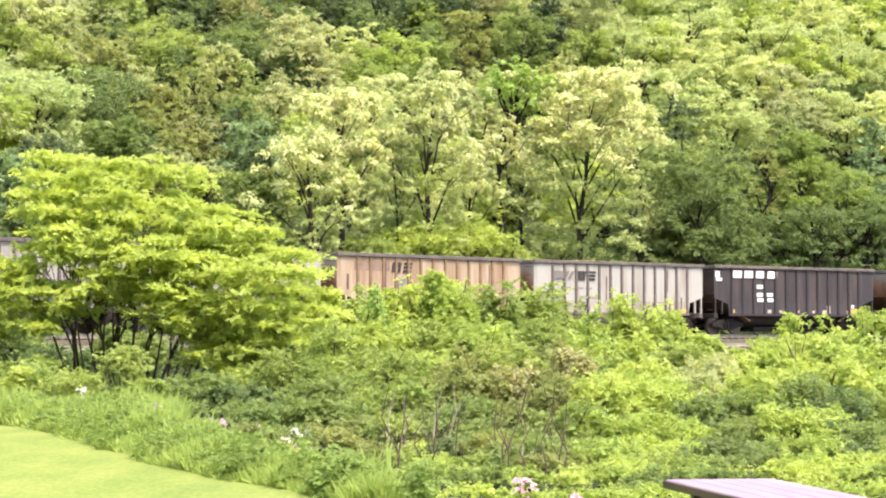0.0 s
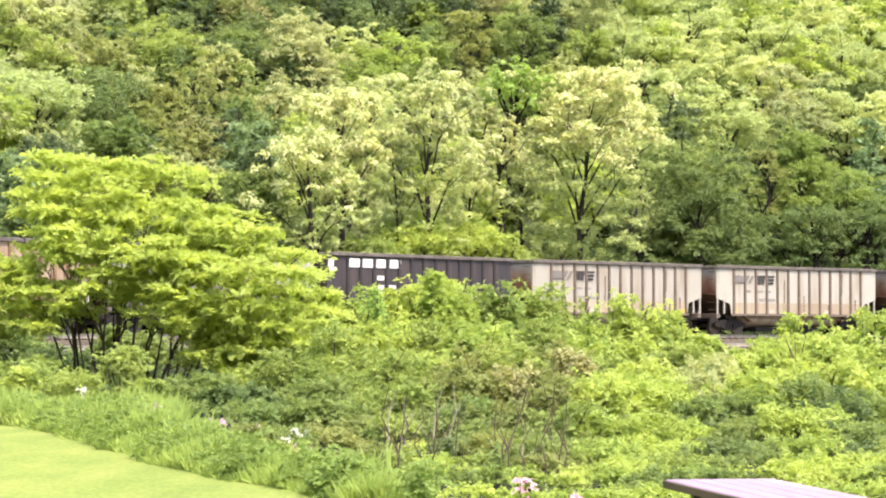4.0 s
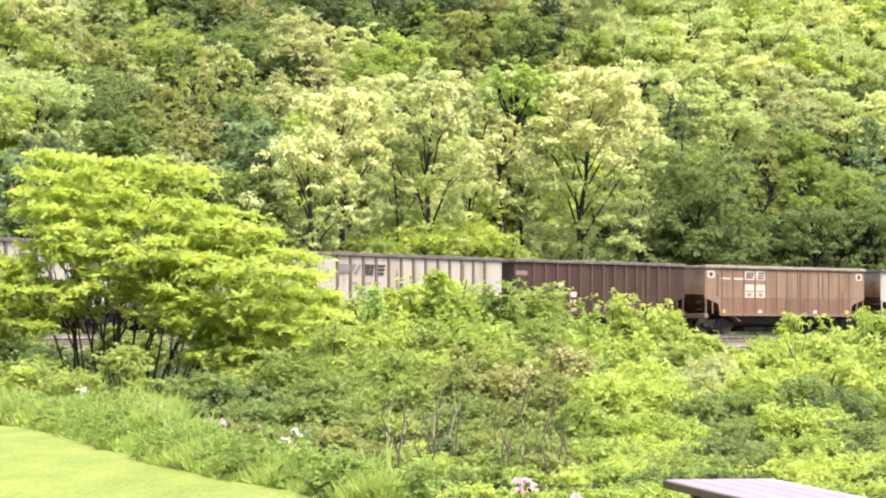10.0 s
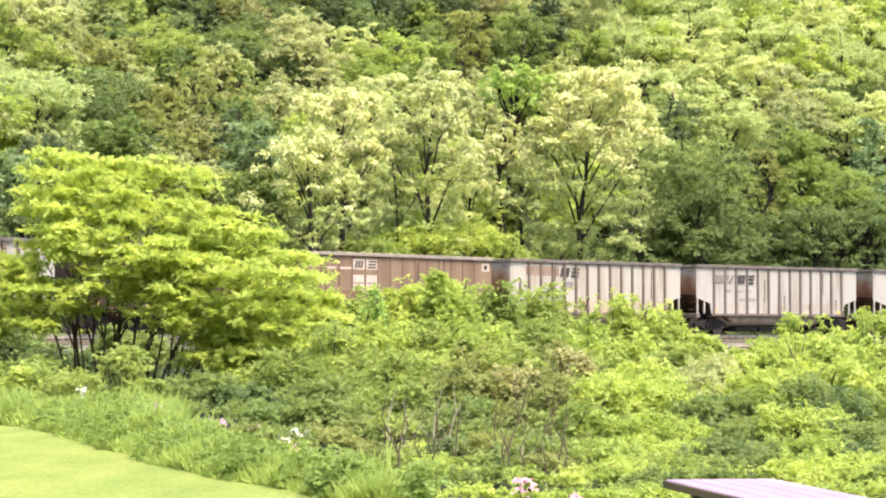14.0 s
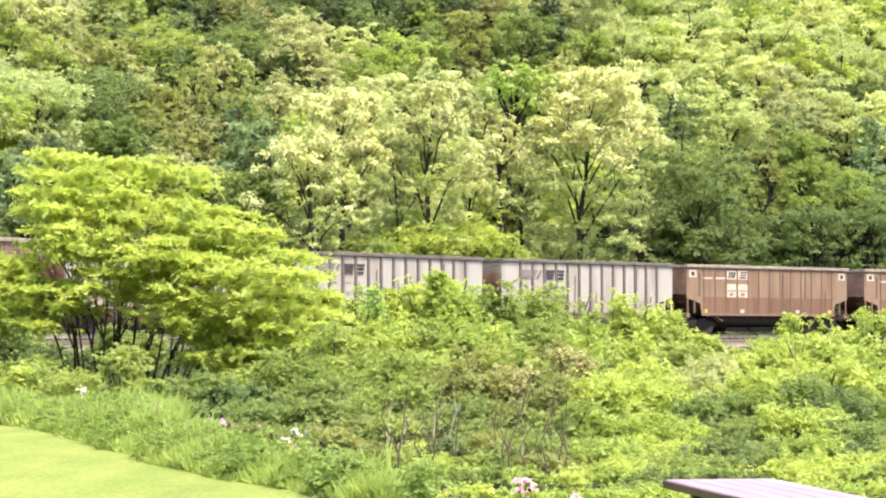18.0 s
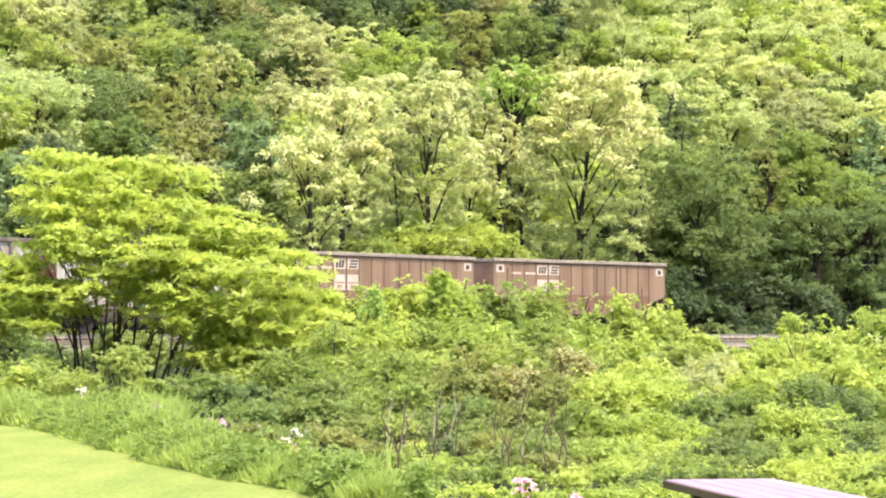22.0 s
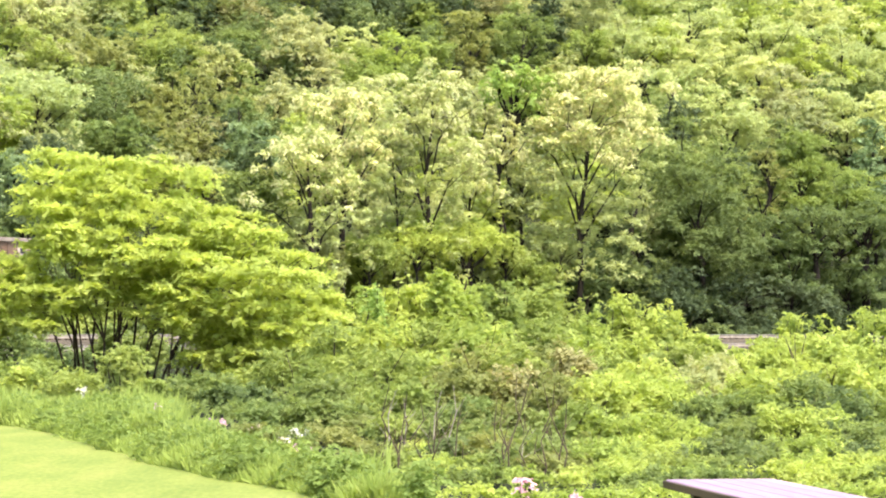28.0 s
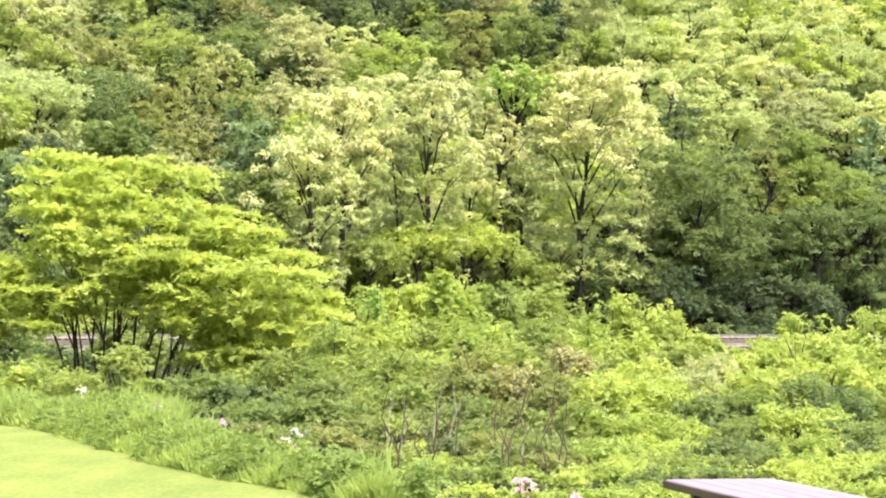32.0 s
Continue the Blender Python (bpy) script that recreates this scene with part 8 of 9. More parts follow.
shrub(-9.47, 80.6, 0.39, 0.87, "deep", leaves=200, leaf=0.166, lobes=40, size=0.23, flat=0.75)
shrub(-11.49, 82.2, 1.00, 1.11, "deep", leaves=700, leaf=0.169, lobes=40, size=0.23, flat=0.75)
shrub(-13.97, 82.3, 1.70, 1.38, "mid", leaves=1500, leaf=0.169, lobes=40, size=0.23, flat=0.75)
shrub(-5.75, 82.5, 1.80, 1.34, "mid", leaves=1500, leaf=0.170, lobes=40, size=0.23, flat=0.75)
shrub(-10.50, 83.1, 1.20, 1.01, "deep", leaves=700, leaf=0.171, lobes=40, size=0.23, flat=0.75)
shrub(-7.00, 83.1, 1.36, 1.13, "mid", leaves=900, leaf=0.171, lobes=40, size=0.23, flat=0.75)
shrub(-7.25, 83.9, 1.60, 0.91, "mid", leaves=900, leaf=0.172, lobes=40, size=0.23, flat=0.75)
shrub(-10.25, 84.8, 1.46, 0.83, "deep", leaves=700, leaf=0.174, lobes=40, size=0.23, flat=0.75)
shrub(-4.80, 85.1, 2.09, 1.38, "green", leaves=1700, leaf=0.175, lobes=40, size=0.23, flat=0.75)
shrub(-9.16, 85.2, 1.23, 0.83, "deep", leaves=600, leaf=0.175, lobes=40, size=0.23, flat=0.75)
shrub(-15.27, 85.5, 0.60, 1.39, "deep", leaves=500, leaf=0.176, lobes=40, size=0.23, flat=0.75)
shrub(-8.25, 85.6, 1.01, 0.79, "deep", leaves=400, leaf=0.176, lobes=40, size=0.23, flat=0.75)
shrub(-11.51, 86.1, 1.09, 0.56, "mid", leaves=300, leaf=0.177, lobes=40, size=0.23, flat=0.75)
shrub(-12.60, 86.1, 0.58, 0.70, "deep", leaves=200, leaf=0.177, lobes=40, size=0.23, flat=0.75)
shrub(-14.09, 87.6, 0.65, 1.00, "deep", leaves=300, leaf=0.180, lobes=40, size=0.23, flat=0.75)

shrub(6.90, 66.5, 1.72, 0.42, "lime", leaves=1900, leaf=0.137, lobes=40, size=0.23, flat=0.75)
shrub(8.12, 64.2, 1.70, 0.50, "lime", leaves=2200, leaf=0.132, lobes=40, size=0.23, flat=0.75)
shrub(8.75, 63.6, 1.72, 0.50, "green", leaves=2200, leaf=0.132, lobes=40, size=0.23, flat=0.75)
shrub(-5.2, 56.0, 0.75, 0.85, "mid", leaves=3600, leaf=0.118, lobes=40, size=0.23, flat=0.75)
shrub(-4.2, 52.0, 0.62, 0.80, "deep", leaves=3600, leaf=0.11, lobes=40, size=0.23, flat=0.75)
shrub(-7.24, 58.0, 1.46, 0.42, "green", leaves=1900, leaf=0.118, lobes=40, size=0.23, flat=0.75)
shrub(-5.88, 52.0, 0.74, 0.28, "green", leaves=1100, leaf=0.11, lobes=30, size=0.26, flat=0.75)
shrub(-7.95, 55.0, 0.88, 0.48, "green", leaves=1800, leaf=0.115, lobes=40, size=0.23, flat=0.75)
shrub(-9.10, 55.0, 0.98, 0.45, "lime", leaves=1800, leaf=0.115, lobes=40, size=0.23, flat=0.75)
shrub(6.48, 64.0, 1.76, 0.36, "lime", leaves=1900, leaf=0.132, lobes=40, size=0.23, flat=0.75)
shrub(6.82, 64.0, 1.64, 0.26, "lime", leaves=1200, leaf=0.132, lobes=30, size=0.26, flat=0.75)
shrub(7.30, 64.0, 1.36, 0.26, "yellow", leaves=1000, leaf=0.132, lobes=30, size=0.26, flat=0.75)
shrub(-10.3, 79.0, 1.85, 0.62, "mid", leaves=1800, leaf=0.16, lobes=40, size=0.23, flat=0.75)
shrub(-9.2, 79.5, 1.65, 0.58, "mid", leaves=1500, leaf=0.16, lobes=40, size=0.23, flat=0.75)

# undergrowth at the foot of the hill; to the right, darker tones put shade into the leaf colour
shrub(-29.12, 91.4, 1.79, 1.56, "green", leaves=1700, leaf=0.22, lobes=20, stems=5, spot=1)
shrub(-29.81, 91.8, 2.85, 1.96, "green", leaves=1700, leaf=0.24, lobes=20, stems=5, spot=1)
shrub(-26.22, 92.2, 1.64, 1.95, "green", leaves=1700, leaf=0.22, lobes=20, stems=5, spot=1)
shrub(-26.25, 94.6, 1.58, 2.14, "deep", leaves=1700, leaf=0.22, lobes=20, stems=5, spot=1)
shrub(-29.29, 95.1, 1.65, 2.51, "deep", leaves=1700, leaf=0.24, lobes=20, stems=5, spot=1)
shrub(-25.85, 96.8, 1.98, 1.57, "deep", leaves=1700, leaf=0.22, lobes=20, stems=5, spot=1)
shrub(-23.43, 97.7, 2.00, 2.03, "deep", leaves=1700, leaf=0.22, lobes=20, stems=5, spot=1)
shrub(-27.75, 97.9, 2.84, 2.26, "green", leaves=1700, leaf=0.24, lobes=20, stems=5, spot=1)
shrub(-22.21, 99.4, 1.34, 1.60, "deep", leaves=1700, leaf=0.22, lobes=20, stems=5, spot=1)
shrub(-26.29, 100.7, 1.87, 2.16, "deep", leaves=1700, leaf=0.24, lobes=20, stems=5, spot=1)
shrub(-22.42, 102.0, 2.12, 2.16, "deep", leaves=1700, leaf=0.22, lobes=20, stems=5, spot=1)
shrub(-23.99, 103.0, 2.53, 2.58, "deep", leaves=1700, leaf=0.24, lobes=20, stems=5, spot=1)
shrub(-21.70, 104.0, 1.63, 2.19, "deep", leaves=1700, leaf=0.22, lobes=20, stems=5, spot=1)
shrub(-18.80, 104.6, 2.16, 2.20, "green", leaves=1700, leaf=0.22, lobes=20, stems=5, spot=1)
shrub(-22.87, 106.0, 2.68, 2.56, "deep", leaves=1700, leaf=0.24, lobes=20, stems=5, spot=1)
shrub(-17.88, 106.5, 1.97, 1.99, "green", leaves=1700, leaf=0.22, lobes=20, stems=5, spot=1)
shrub(-19.87, 107.8, 1.71, 2.54, "green", leaves=1700, leaf=0.24, lobes=20, stems=5, spot=1)
shrub(-16.69, 108.2, 2.05, 1.85, "green", leaves=1700, leaf=0.22, lobes=20, stems=5, spot=1)
shrub(-16.45, 110.5, 1.37, 2.10, "green", leaves=1700, leaf=0.22, lobes=20, stems=5, spot=1)
shrub(-15.00, 112.1, 2.29, 2.04, "green", leaves=1700, leaf=0.22, lobes=20, stems=5, spot=1)
shrub(-20.87, 112.4, 2.96, 1.99, "deep", leaves=1700, leaf=0.24, lobes=20, stems=5, spot=1)
shrub(-13.81, 113.8, 1.74, 1.65, "deep", leaves=1700, leaf=0.22, lobes=20, stems=5, spot=1)
shrub(-18.64, 114.7, 2.02, 2.06, "deep", leaves=1700, leaf=0.24, lobes=20, stems=5, spot=1)
shrub(-11.96, 115.0, 1.73, 1.52, "green", leaves=1700, leaf=0.22, lobes=20, stems=5, spot=1)
shrub(-14.89, 115.9, 2.67, 2.08, "deep", leaves=1700, leaf=0.24, lobes=20, stems=5, spot=1)
shrub(-11.33, 117.1, 1.69, 1.82, "deep", leaves=1700, leaf=0.22, lobes=20, stems=5, spot=1)
shrub(-10.02, 118.7, 1.69, 2.13, "deep", leaves=1700, leaf=0.22, lobes=20, stems=5, spot=1)
shrub(-15.08, 120.1, 2.29, 1.99, "deep", leaves=1700, leaf=0.24, lobes=20, stems=5, spot=1)
shrub(-9.22, 120.8, 1.97, 2.00, "deep", leaves=1700, leaf=0.22, lobes=20, stems=5, spot=1)
shrub(-6.52, 121.2, 2.17, 2.10, "lime", leaves=1700, leaf=0.22, lobes=20, stems=5, spot=1)
shrub(-12.79, 122.3, 2.35, 2.00, "deep", leaves=1700, leaf=0.24, lobes=20, stems=5, spot=1)
shrub(-5.10, 122.8, 1.34, 1.73, "lime", leaves=1700, leaf=0.22, lobes=20, stems=5, spot=1)
shrub(-3.80, 124.4, 1.13, 1.62, "green", leaves=1700, leaf=0.22, lobes=20, stems=5, spot=1)
shrub(-10.55, 124.6, 2.50, 2.02, "deep", leaves=1700, leaf=0.24, lobes=20, stems=5, spot=1)
shrub(-3.32, 126.7, 1.94, 1.78, "lime", leaves=1700, leaf=0.22, lobes=20, stems=5, spot=1)
shrub(-9.11, 127.6, 2.83, 2.05, "green", leaves=1700, leaf=0.24, lobes=20, stems=5, spot=1)
shrub(-1.49, 127.9, 2.04, 2.05, "sage", leaves=1700, leaf=0.22, lobes=20, stems=5, spot=1)
shrub(-6.31, 129.4, 2.29, 2.20, "lime", leaves=1700, leaf=0.24, lobes=20, stems=5, spot=1)
shrub(-0.36, 129.7, 2.26, 1.82, "lime", leaves=1700, leaf=0.22, lobes=20, stems=5, spot=1)
shrub(-2.58, 130.3, 2.14, 2.23, "sage", leaves=1700, leaf=0.24, lobes=20, stems=5, spot=1)
shrub(1.66, 130.6, 1.19, 1.55, "lime", leaves=1700, leaf=0.22, lobes=20, stems=5, spot=1)
shrub(1.77, 133.4, 1.94, 1.65, "green", leaves=1700, leaf=0.22, lobes=20, stems=5, spot=1)
shrub(-1.51, 133.6, 2.62, 2.02, "green", leaves=1700, leaf=0.24, lobes=20, stems=5, spot=1)
shrub(2.09, 134.5, 1.87, 2.10, "lime", leaves=1700, leaf=0.24, lobes=20, stems=5, spot=1)
shrub(3.34, 134.8, 1.86, 1.80, "lime", leaves=1700, leaf=0.22, lobes=20, stems=5, spot=1)
shrub(5.75, 135.3, 1.28, 2.07, "green", leaves=1700, leaf=0.22, lobes=20, stems=5, spot=1)
shrub(4.23, 136.9, 1.85, 2.32, "lime", leaves=1700, leaf=0.24, lobes=20, stems=5, spot=1)
shrub(6.78, 137.2, 1.11, 1.70, "lime", leaves=1700, leaf=0.22, lobes=20, stems=5, spot=1)
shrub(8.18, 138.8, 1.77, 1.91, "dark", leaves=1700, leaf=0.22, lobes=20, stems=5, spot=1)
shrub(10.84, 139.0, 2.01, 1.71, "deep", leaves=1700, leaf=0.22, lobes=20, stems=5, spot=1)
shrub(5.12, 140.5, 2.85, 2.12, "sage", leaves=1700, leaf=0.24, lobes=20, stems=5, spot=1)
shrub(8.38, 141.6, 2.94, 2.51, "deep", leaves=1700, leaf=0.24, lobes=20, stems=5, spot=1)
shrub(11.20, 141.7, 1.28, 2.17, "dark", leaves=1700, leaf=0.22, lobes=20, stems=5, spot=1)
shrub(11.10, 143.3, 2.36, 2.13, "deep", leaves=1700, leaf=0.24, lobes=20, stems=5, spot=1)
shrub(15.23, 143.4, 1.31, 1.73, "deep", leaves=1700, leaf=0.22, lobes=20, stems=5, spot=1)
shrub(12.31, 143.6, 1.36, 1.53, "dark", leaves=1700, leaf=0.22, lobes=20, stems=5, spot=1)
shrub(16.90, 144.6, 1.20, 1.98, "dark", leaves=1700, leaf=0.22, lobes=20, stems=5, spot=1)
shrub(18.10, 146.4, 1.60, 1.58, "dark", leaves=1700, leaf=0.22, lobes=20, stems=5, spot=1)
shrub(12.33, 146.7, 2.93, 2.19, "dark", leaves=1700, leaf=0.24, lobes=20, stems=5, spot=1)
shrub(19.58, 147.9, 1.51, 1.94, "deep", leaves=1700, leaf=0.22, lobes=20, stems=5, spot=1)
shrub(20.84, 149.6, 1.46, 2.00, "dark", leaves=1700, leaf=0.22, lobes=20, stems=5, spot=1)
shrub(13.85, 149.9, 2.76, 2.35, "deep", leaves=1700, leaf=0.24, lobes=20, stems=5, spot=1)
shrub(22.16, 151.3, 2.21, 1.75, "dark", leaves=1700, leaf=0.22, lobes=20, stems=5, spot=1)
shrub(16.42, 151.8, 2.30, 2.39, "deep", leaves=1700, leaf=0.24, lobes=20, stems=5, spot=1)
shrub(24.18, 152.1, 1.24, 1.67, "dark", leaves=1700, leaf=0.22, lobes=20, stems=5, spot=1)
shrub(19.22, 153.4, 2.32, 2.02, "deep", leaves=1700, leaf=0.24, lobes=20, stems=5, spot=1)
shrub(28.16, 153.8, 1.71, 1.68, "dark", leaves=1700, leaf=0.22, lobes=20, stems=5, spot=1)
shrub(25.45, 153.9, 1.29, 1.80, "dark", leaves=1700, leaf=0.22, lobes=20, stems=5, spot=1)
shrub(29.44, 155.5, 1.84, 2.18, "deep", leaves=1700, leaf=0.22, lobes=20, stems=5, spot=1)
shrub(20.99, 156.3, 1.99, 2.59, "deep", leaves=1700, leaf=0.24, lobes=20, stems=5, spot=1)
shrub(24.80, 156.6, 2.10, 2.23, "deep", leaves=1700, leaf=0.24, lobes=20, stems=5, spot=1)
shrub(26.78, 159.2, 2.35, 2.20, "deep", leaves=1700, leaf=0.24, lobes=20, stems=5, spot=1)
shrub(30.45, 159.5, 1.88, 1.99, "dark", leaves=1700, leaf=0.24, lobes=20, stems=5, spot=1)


# ---- weeds along the lawn's edge ----
def lawn_edge(y):
    """The x where the mown lawn ends, y metres ahead."""
    ahead = (20, 25.0, 26.5, 28.4, 31.0, 35.5, 37.7, 41.4, 44.2, 45.6, 47.0, 60)
    edge = (0.9, -1.02, -1.67, -2.42, -3.34, -4.60, -5.23, -6.29, -7.2, -7.95, -9.2, -22)
    return float(np.interp(y, ahead, edge)) + 0.06 * math.sin(y * 1.7)


def tall_grass():
    rng = np.random.default_rng(21)
    n = 76000
    y = np.concatenate([rng.uniform(24.6, 47, n - 16000), rng.uniform(45.4, 52, 16000)])
    d = np.abs(rng.normal(0, 1.0, n)) * 0.62 * np.clip((y - 22) / 16, 0.3, 1.0) + rng.uniform(-0.06, 0.2, n)
    far = np.arange(n) >= n - 16000
    x = np.where(far, rng.uniform(-9.6, -5.0, n), np.array([lawn_edge(v) for v in y]) + d)
    d = np.where(far, 0.9, d)
    tuft = np.array([0.75 + 0.9 * noise.noise((a * 1.1, b * 1.1, 2.0)) for a, b in zip(x, y)])
    h = rng.uniform(0.14, 0.56, n) * np.clip(0.35 + d * 0.8, 0.3, 1.0) * np.clip(tuft, 0.25, 1.25)
    z = np.array([ground_z(a, b) for a, b in zip(x, y)])
    base = np.stack([x, y, z - 0.02], axis=1)
    lean = rng.normal(size=(n, 3)) * 0.24
    lean[:, 2] = 1
    side = np.cross(lean, rng.normal(size=(n, 3)))
    side /= np.linalg.norm(side, axis=1, keepdims=True)
    w = side * rng.uniform(0.003, 0.008, (n, 1))
    up = lean * h[:, None]
    q = np.stack([base - w, base + w, base + up * 0.6 + w * 0.8, base + up + rng.normal(size=(n, 3)) * 0.05], axis=1)
    ob = new("tall_grass", leaves_mesh("tall_grass", q, LEAF["grass"]))
    tagged(ob, "unmown bright green tall grass along the lawn", "grass", kind="stuff")


tall_grass()


def weeds():
    rng = np.random.default_rng(23)
    lobes = []
    while len(lobes) < 640:
        y = rng.uniform(24.0, 50)
        d = rng.uniform(0.0, 1.0) * min(1.25, 0.5 + (y - 24) * 0.04)
        x = lawn_edge(y) + 0.08 + d
        if noise.noise((x * 1.3, y * 0.6, 9.0)) < -0.12:
            continue
        lr = rng.uniform(0.06, 0.20) * rng.uniform(0.8, 1.7)
        lobes.append((x, y, ground_z(x, y) + rng.uniform(0.02, 0.42) * min(1.0, 0.25 + d * 0.7) + lr * 0.3, lr))
    ob = new("weeds", leaves_mesh("weeds", needles(lobe_leaves(lobes, 60000, 0.06, 0.034, rng, 0.9)), LEAF["weed"]))
    tagged(ob, "low mixed leafy weeds along the unmown edge", "weeds", kind="stuff")


weeds()


def flower(x, y, h, r, tone, n=60):
    """A clump of wildflowers: thin stalks, a few leaves and loose heads."""
    rng = np.random.default_rng(next(seeds))
    word = {"pink": "pale pink", "white": "white"}[tone]
    t = tagged(new("wildflower"), f"clump of {word} wildflowers among the tall weeds", "wildflower", "wildflowers")
    t.location = (x, y, ground_z(x, y))
    heads, verts, faces = [], [], []
    for i in range(9):
        a = Vector((rng.normal() * r * 0.3, rng.normal() * r * 0.3, -0.05))
        e = Vector((rng.normal() * r * 0.55, rng.normal() * r * 0.55, h * rng.uniform(0.7, 1.0)))
        tube(verts, faces, [a, a.lerp(e, 0.5) + Vector((0, 0, 0.05)), e], [0.006, 0.005, 0.003], 4)
        heads.append((e.x, e.y, e.z, r * rng.uniform(0.16, 0.30)))
    link("stalks", mesh_of("stalks", verts, faces, STEM), t)
    low = [(q[0] * 0.8, q[1] * 0.8, q[2] * 0.5, r * 0.45) for q in heads]
    link("leaves", leaves_mesh("leaves", lobe_leaves(low, 260, 0.09, 0.035, rng, 1.0), LEAF["grass"]), t)
    link("petals", leaves_mesh("petals", lobe_leaves(heads, n * 3, 0.035, 0.028, rng, 1.0, 0.3, 0.3), LEAF[tone]), t, f"{word} petals")


flower(0.69, 22.0, 0.37, 0.07, "pink")
flower(1.14, 22.0, 0.25, 0.05, "pink")
flower(-4.95, 44.0, 0.42, 0.11, "pink")
flower(-6.93, 49.0, 0.60, 0.11, "white")
flower(-2.62, 35.4, 0.36, 0.10, "pink")
flower(-3.30, 37.2, 0.42, 0.10, "pink")
flower(-1.98, 34.2, 0.34, 0.09, "white")
flower(-2.15, 34.0, 0.26, 0.08, "white")
flower(-1.86, 33.0, 0.16, 0.12, "pink")


def dead_stem(x, y, h, lean, mat=None):
    """A bare, pale, crooked dead stem with a side twig."""
    rng = np.random.default_rng(next(seeds))
    verts, faces = [], []
    a, e = Vector((0, 0, -0.2)), Vector((lean, rng.normal() * 0.1, h))
    m1 = a.lerp(e, 0.4) + Vector((rng.normal() * 0.06, 0, 0))
    m2 = a.lerp(e, 0.7) + Vector((rng.normal() * 0.06, 0, 0))
    tube(verts, faces, [a, m1, m2, e], [0.011, 0.009, 0.007, 0.003], 6)
    tube(verts, faces, [m1, m1 + Vector((-lean * 0.4 - 0.08, 0, h * 0.25))], [0.006, 0.003], 5)
    tube(verts, faces, [m2, m2 + Vector((0.12, 0.05, h * 0.2))], [0.005, 0.002], 5)
    t = tagged(new("dead_stem"), "bare brown stem standing in the thicket" if mat else "bare pale dead stem standing in the thicket", "dead stem", "dead stems")
    t.location = (x, y, ground_z(x, y))
    link("stem", mesh_of("stem", verts, faces, mat or TWIG), t)


dead_stem(-0.30, 32.2, 0.91, 0.28)
dead_stem(0.01, 32.4, 0.98, 0.12)
dead_stem(-0.40, 32.3, 0.80, -0.1)
dead_stem(-0.86, 33.5, 0.89, 0.25)
dead_stem(0.85, 28.5, 0.39, 0.05)
dead_stem(0.85, 31.5, 0.47, 0.3)
dead_stem(0.74, 27.9, 1.18, 0.23, CANE)
dead_stem(1.28, 30.4, 0.59, -0.08, CANE)
dead_stem(0.83, 27.9, 0.58, 0.12, CANE)
dead_stem(1.10, 32.8, 0.44, 0.26, CANE)
dead_stem(1.28, 28.1, 1.08, -0.05, CANE)
dead_stem(0.52, 29.8, 0.86, 0.11, CANE)
dead_stem(1.47, 33.4, 0.46, -0.08, CANE)
dead_stem(0.95, 28.8, 0.49, 0.11, CANE)
dead_stem(-0.46, 32.3, 0.74, -0.08, CANE)
dead_stem(0.71, 27.8, 0.62, -0.00, CANE)
dead_stem(0.07, 28.0, 0.71, -0.14, CANE)
dead_stem(-0.58, 32.7, 0.82, 0.28, CANE)
dead_stem(0.86, 31.1, 0.64, 0.13, CANE)
dead_stem(-0.09, 29.3, 0.34, 0.08, CANE)
dead_stem(-0.60, 31.2, 0.57, -0.12, CANE)
dead_stem(1.04, 31.9, 1.11, -0.12, CANE)
dead_stem(0.70, 29.4, 0.86, -0.01, CANE)
dead_stem(1.04, 27.7, 0.74, 0.18, CANE)
dead_stem(-0.20, 30.1, 0.55, -0.10, CANE)
dead_stem(1.25, 28.5, 0.90, 0.14, CANE)
dead_stem(0.55, 28.6, 0.51, 0.23, CANE)
dead_stem(1.18, 29.6, 1.06, -0.02, CANE)
dead_stem(0.32, 30.0, 0.36, -0.08, CANE)
dead_stem(0.40, 33.2, 0.22, -0.05, CANE)
dead_stem(0.03, 29.5, 0.97, -0.12, CANE)
dead_stem(1.50, 31.7, 0.29, 0.25, CANE)
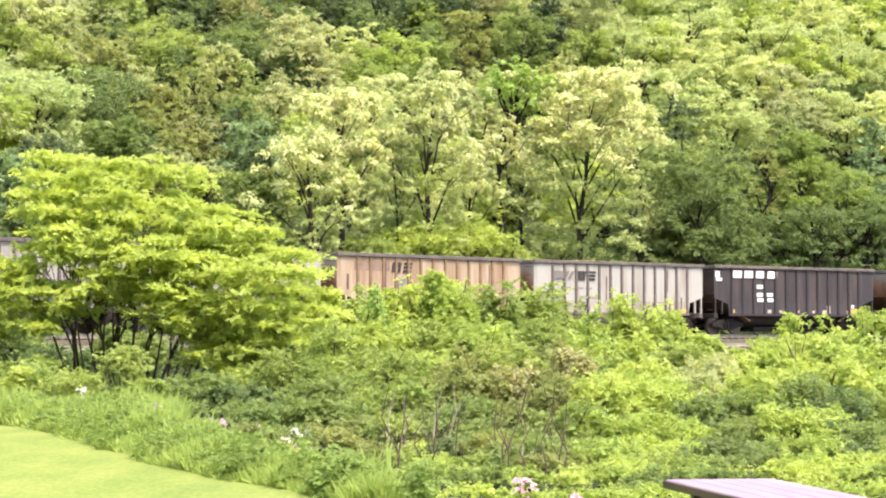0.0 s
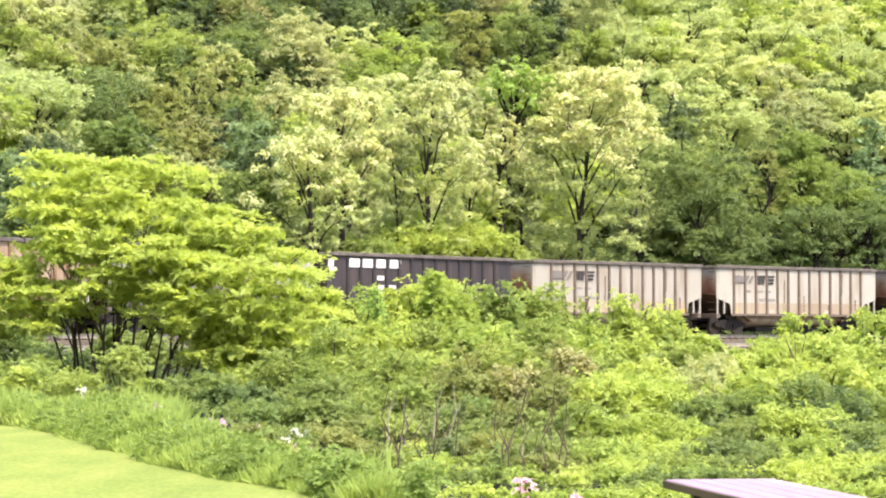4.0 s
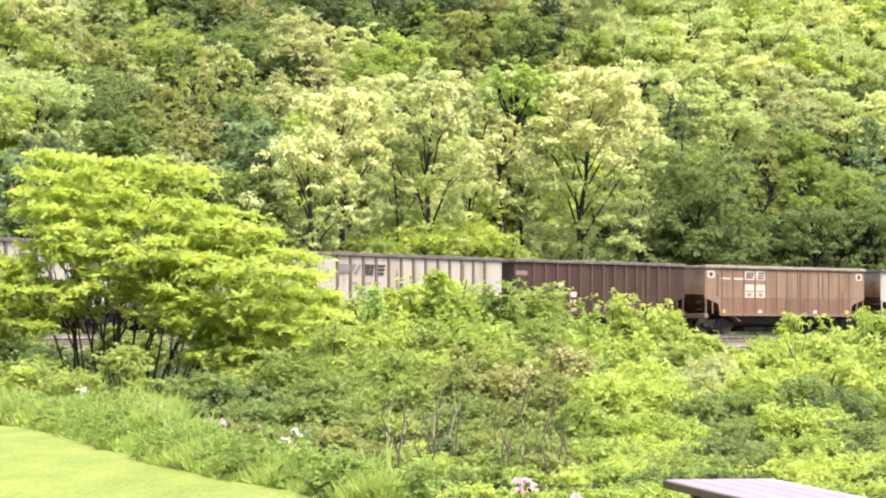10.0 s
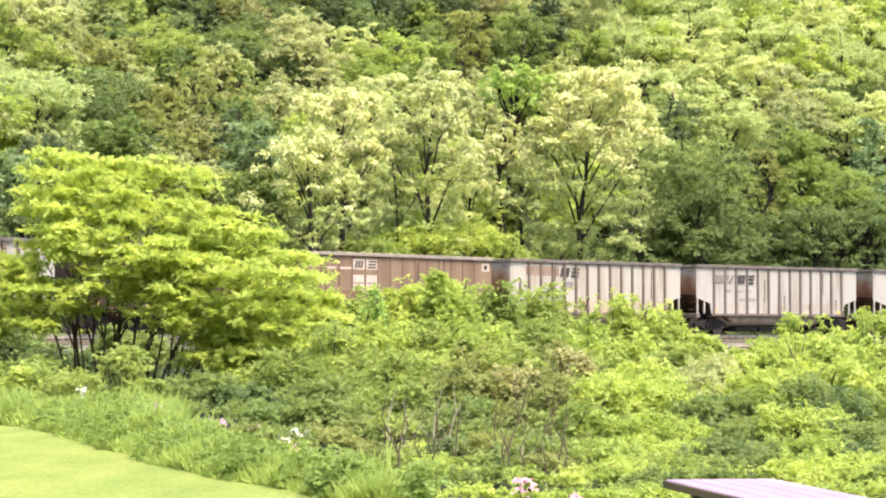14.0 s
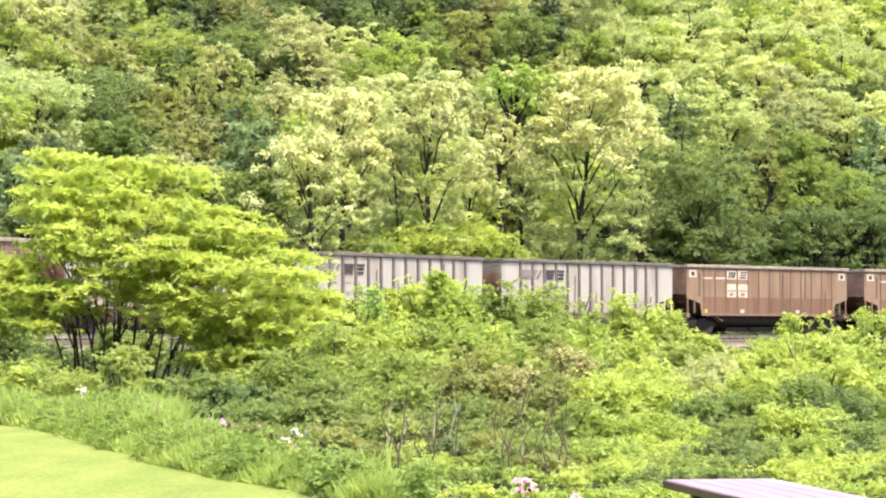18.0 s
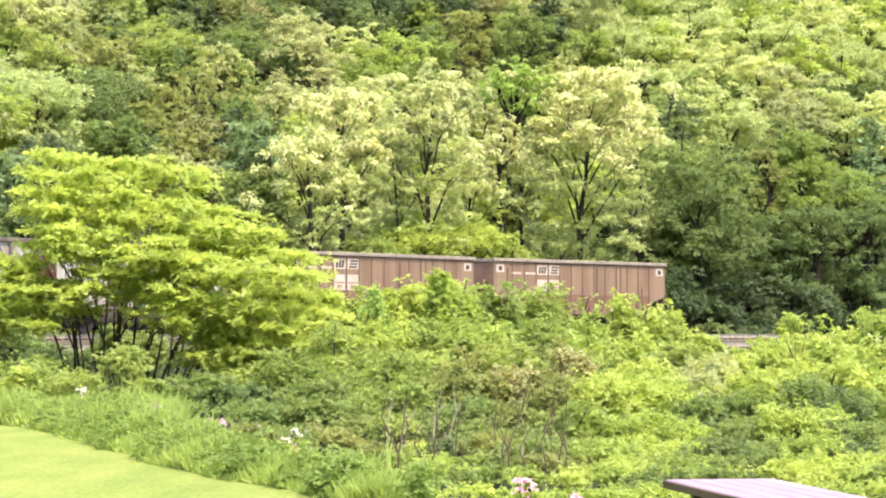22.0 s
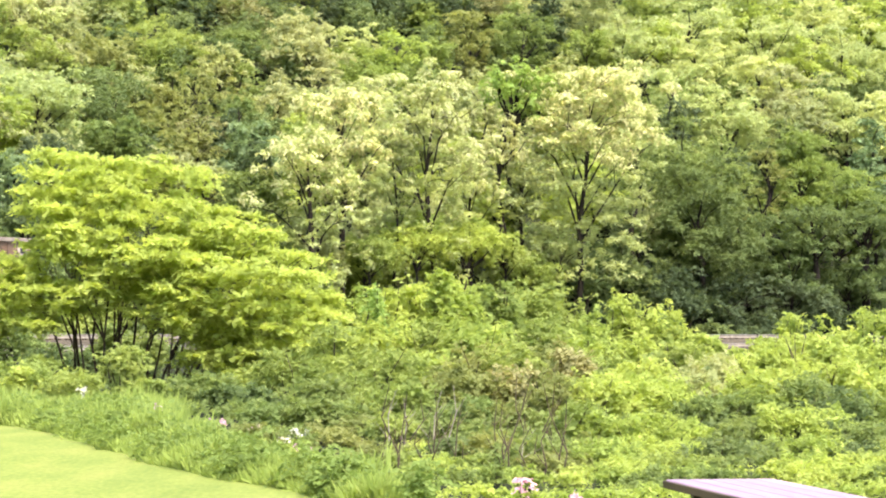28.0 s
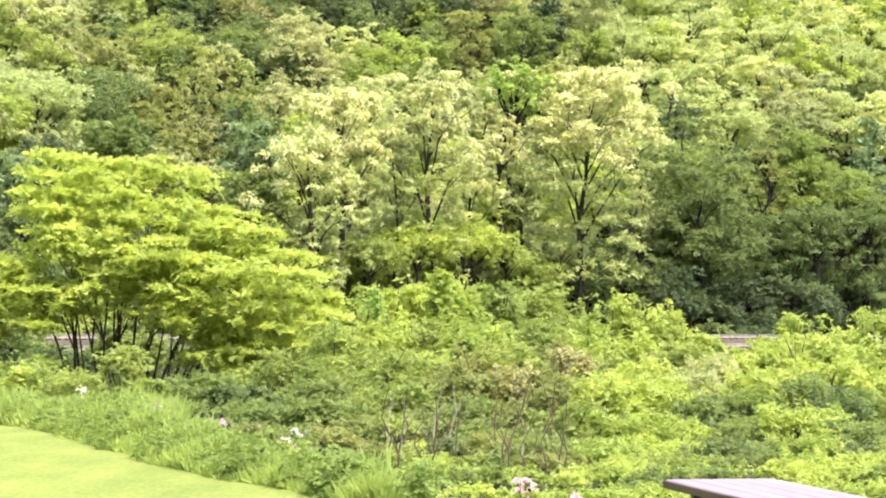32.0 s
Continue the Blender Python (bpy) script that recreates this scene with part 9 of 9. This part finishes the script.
dead_stem(-0.23, 29.3, 0.61, 0.09, CANE)
dead_stem(-0.06, 32.7, 0.67, 0.20, CANE)
dead_stem(-0.26, 32.3, 0.27, 0.21, CANE)
dead_stem(-0.50, 29.1, 0.95, 0.09, CANE)
dead_stem(-0.47, 28.3, 1.08, -0.12, CANE)
dead_stem(0.09, 29.4, 0.87, 0.14, CANE)


# ---- picnic table by the lawn ----
def picnic_table():
    top_mat = plain("table_plank_mauve", (0.315, 0.215, 0.285), 0.6, 0, (0.23, 0.155, 0.21), 2.0, (8, 0.6, 1))
    # dark brown that holds the shade on the side of the top planks
    shade_edge_mat = plain("table_edge_shade_brown", (0.095, 0.066, 0.042), 0.7, 0, (0.055, 0.04, 0.027), 4.0, (3, 0.5, 3))
    leg_mat = plain("table_frame_dark", (0.04, 0.035, 0.035), 0.6)
    t = tagged(new("picnic_table"), "mauve-brown plank picnic table with dark metal frame", "picnic table")
    t.matrix_world = pose(1.776, 14.18, ground_z(1.776, 14.18), 0, 0, 8.8)
    for i in range(5):
        x = -0.262 + i * 0.131
        part("plank", boxes((x - 0.0625, x + 0.0625, -0.92, 0.92, 0.708, 0.75), bevel=0.006), top_mat, t)
    for s in (-1, 1):
        # added strip, coloured as the plank side looks in shade
        part("edge_strip", boxes((s * 0.334 - 0.009, s * 0.334 + 0.009, -0.92, 0.92, 0.700, 0.744), bevel=0.004), shade_edge_mat, t, "added brown strip for the shaded plank side")
        for k in range(2):
            x = s * (0.60 + 0.15 * k)
            part("bench_plank", boxes((x - 0.07, x + 0.07, -0.92, 0.92, 0.405, 0.45), bevel=0.006), top_mat, t)
    for y in (-0.62, 0.62):
        part("cross_bar", boxes((-0.24, 0.24, y - 0.03, y + 0.03, 0.65, 0.708), bevel=0.005), leg_mat, t)
        part("bench_bar", boxes((-0.75, 0.75, y - 0.03, y + 0.03, 0.345, 0.405), bevel=0.005), leg_mat, t)
        for s in (-1, 1):
            part("leg", prism([(s * 0.15, 0.66), (s * 0.21, 0.66), (s * 0.41, 0.0), (s * 0.34, 0.0)], y - 0.025, y + 0.025), leg_mat, t)


picnic_table()

motions()
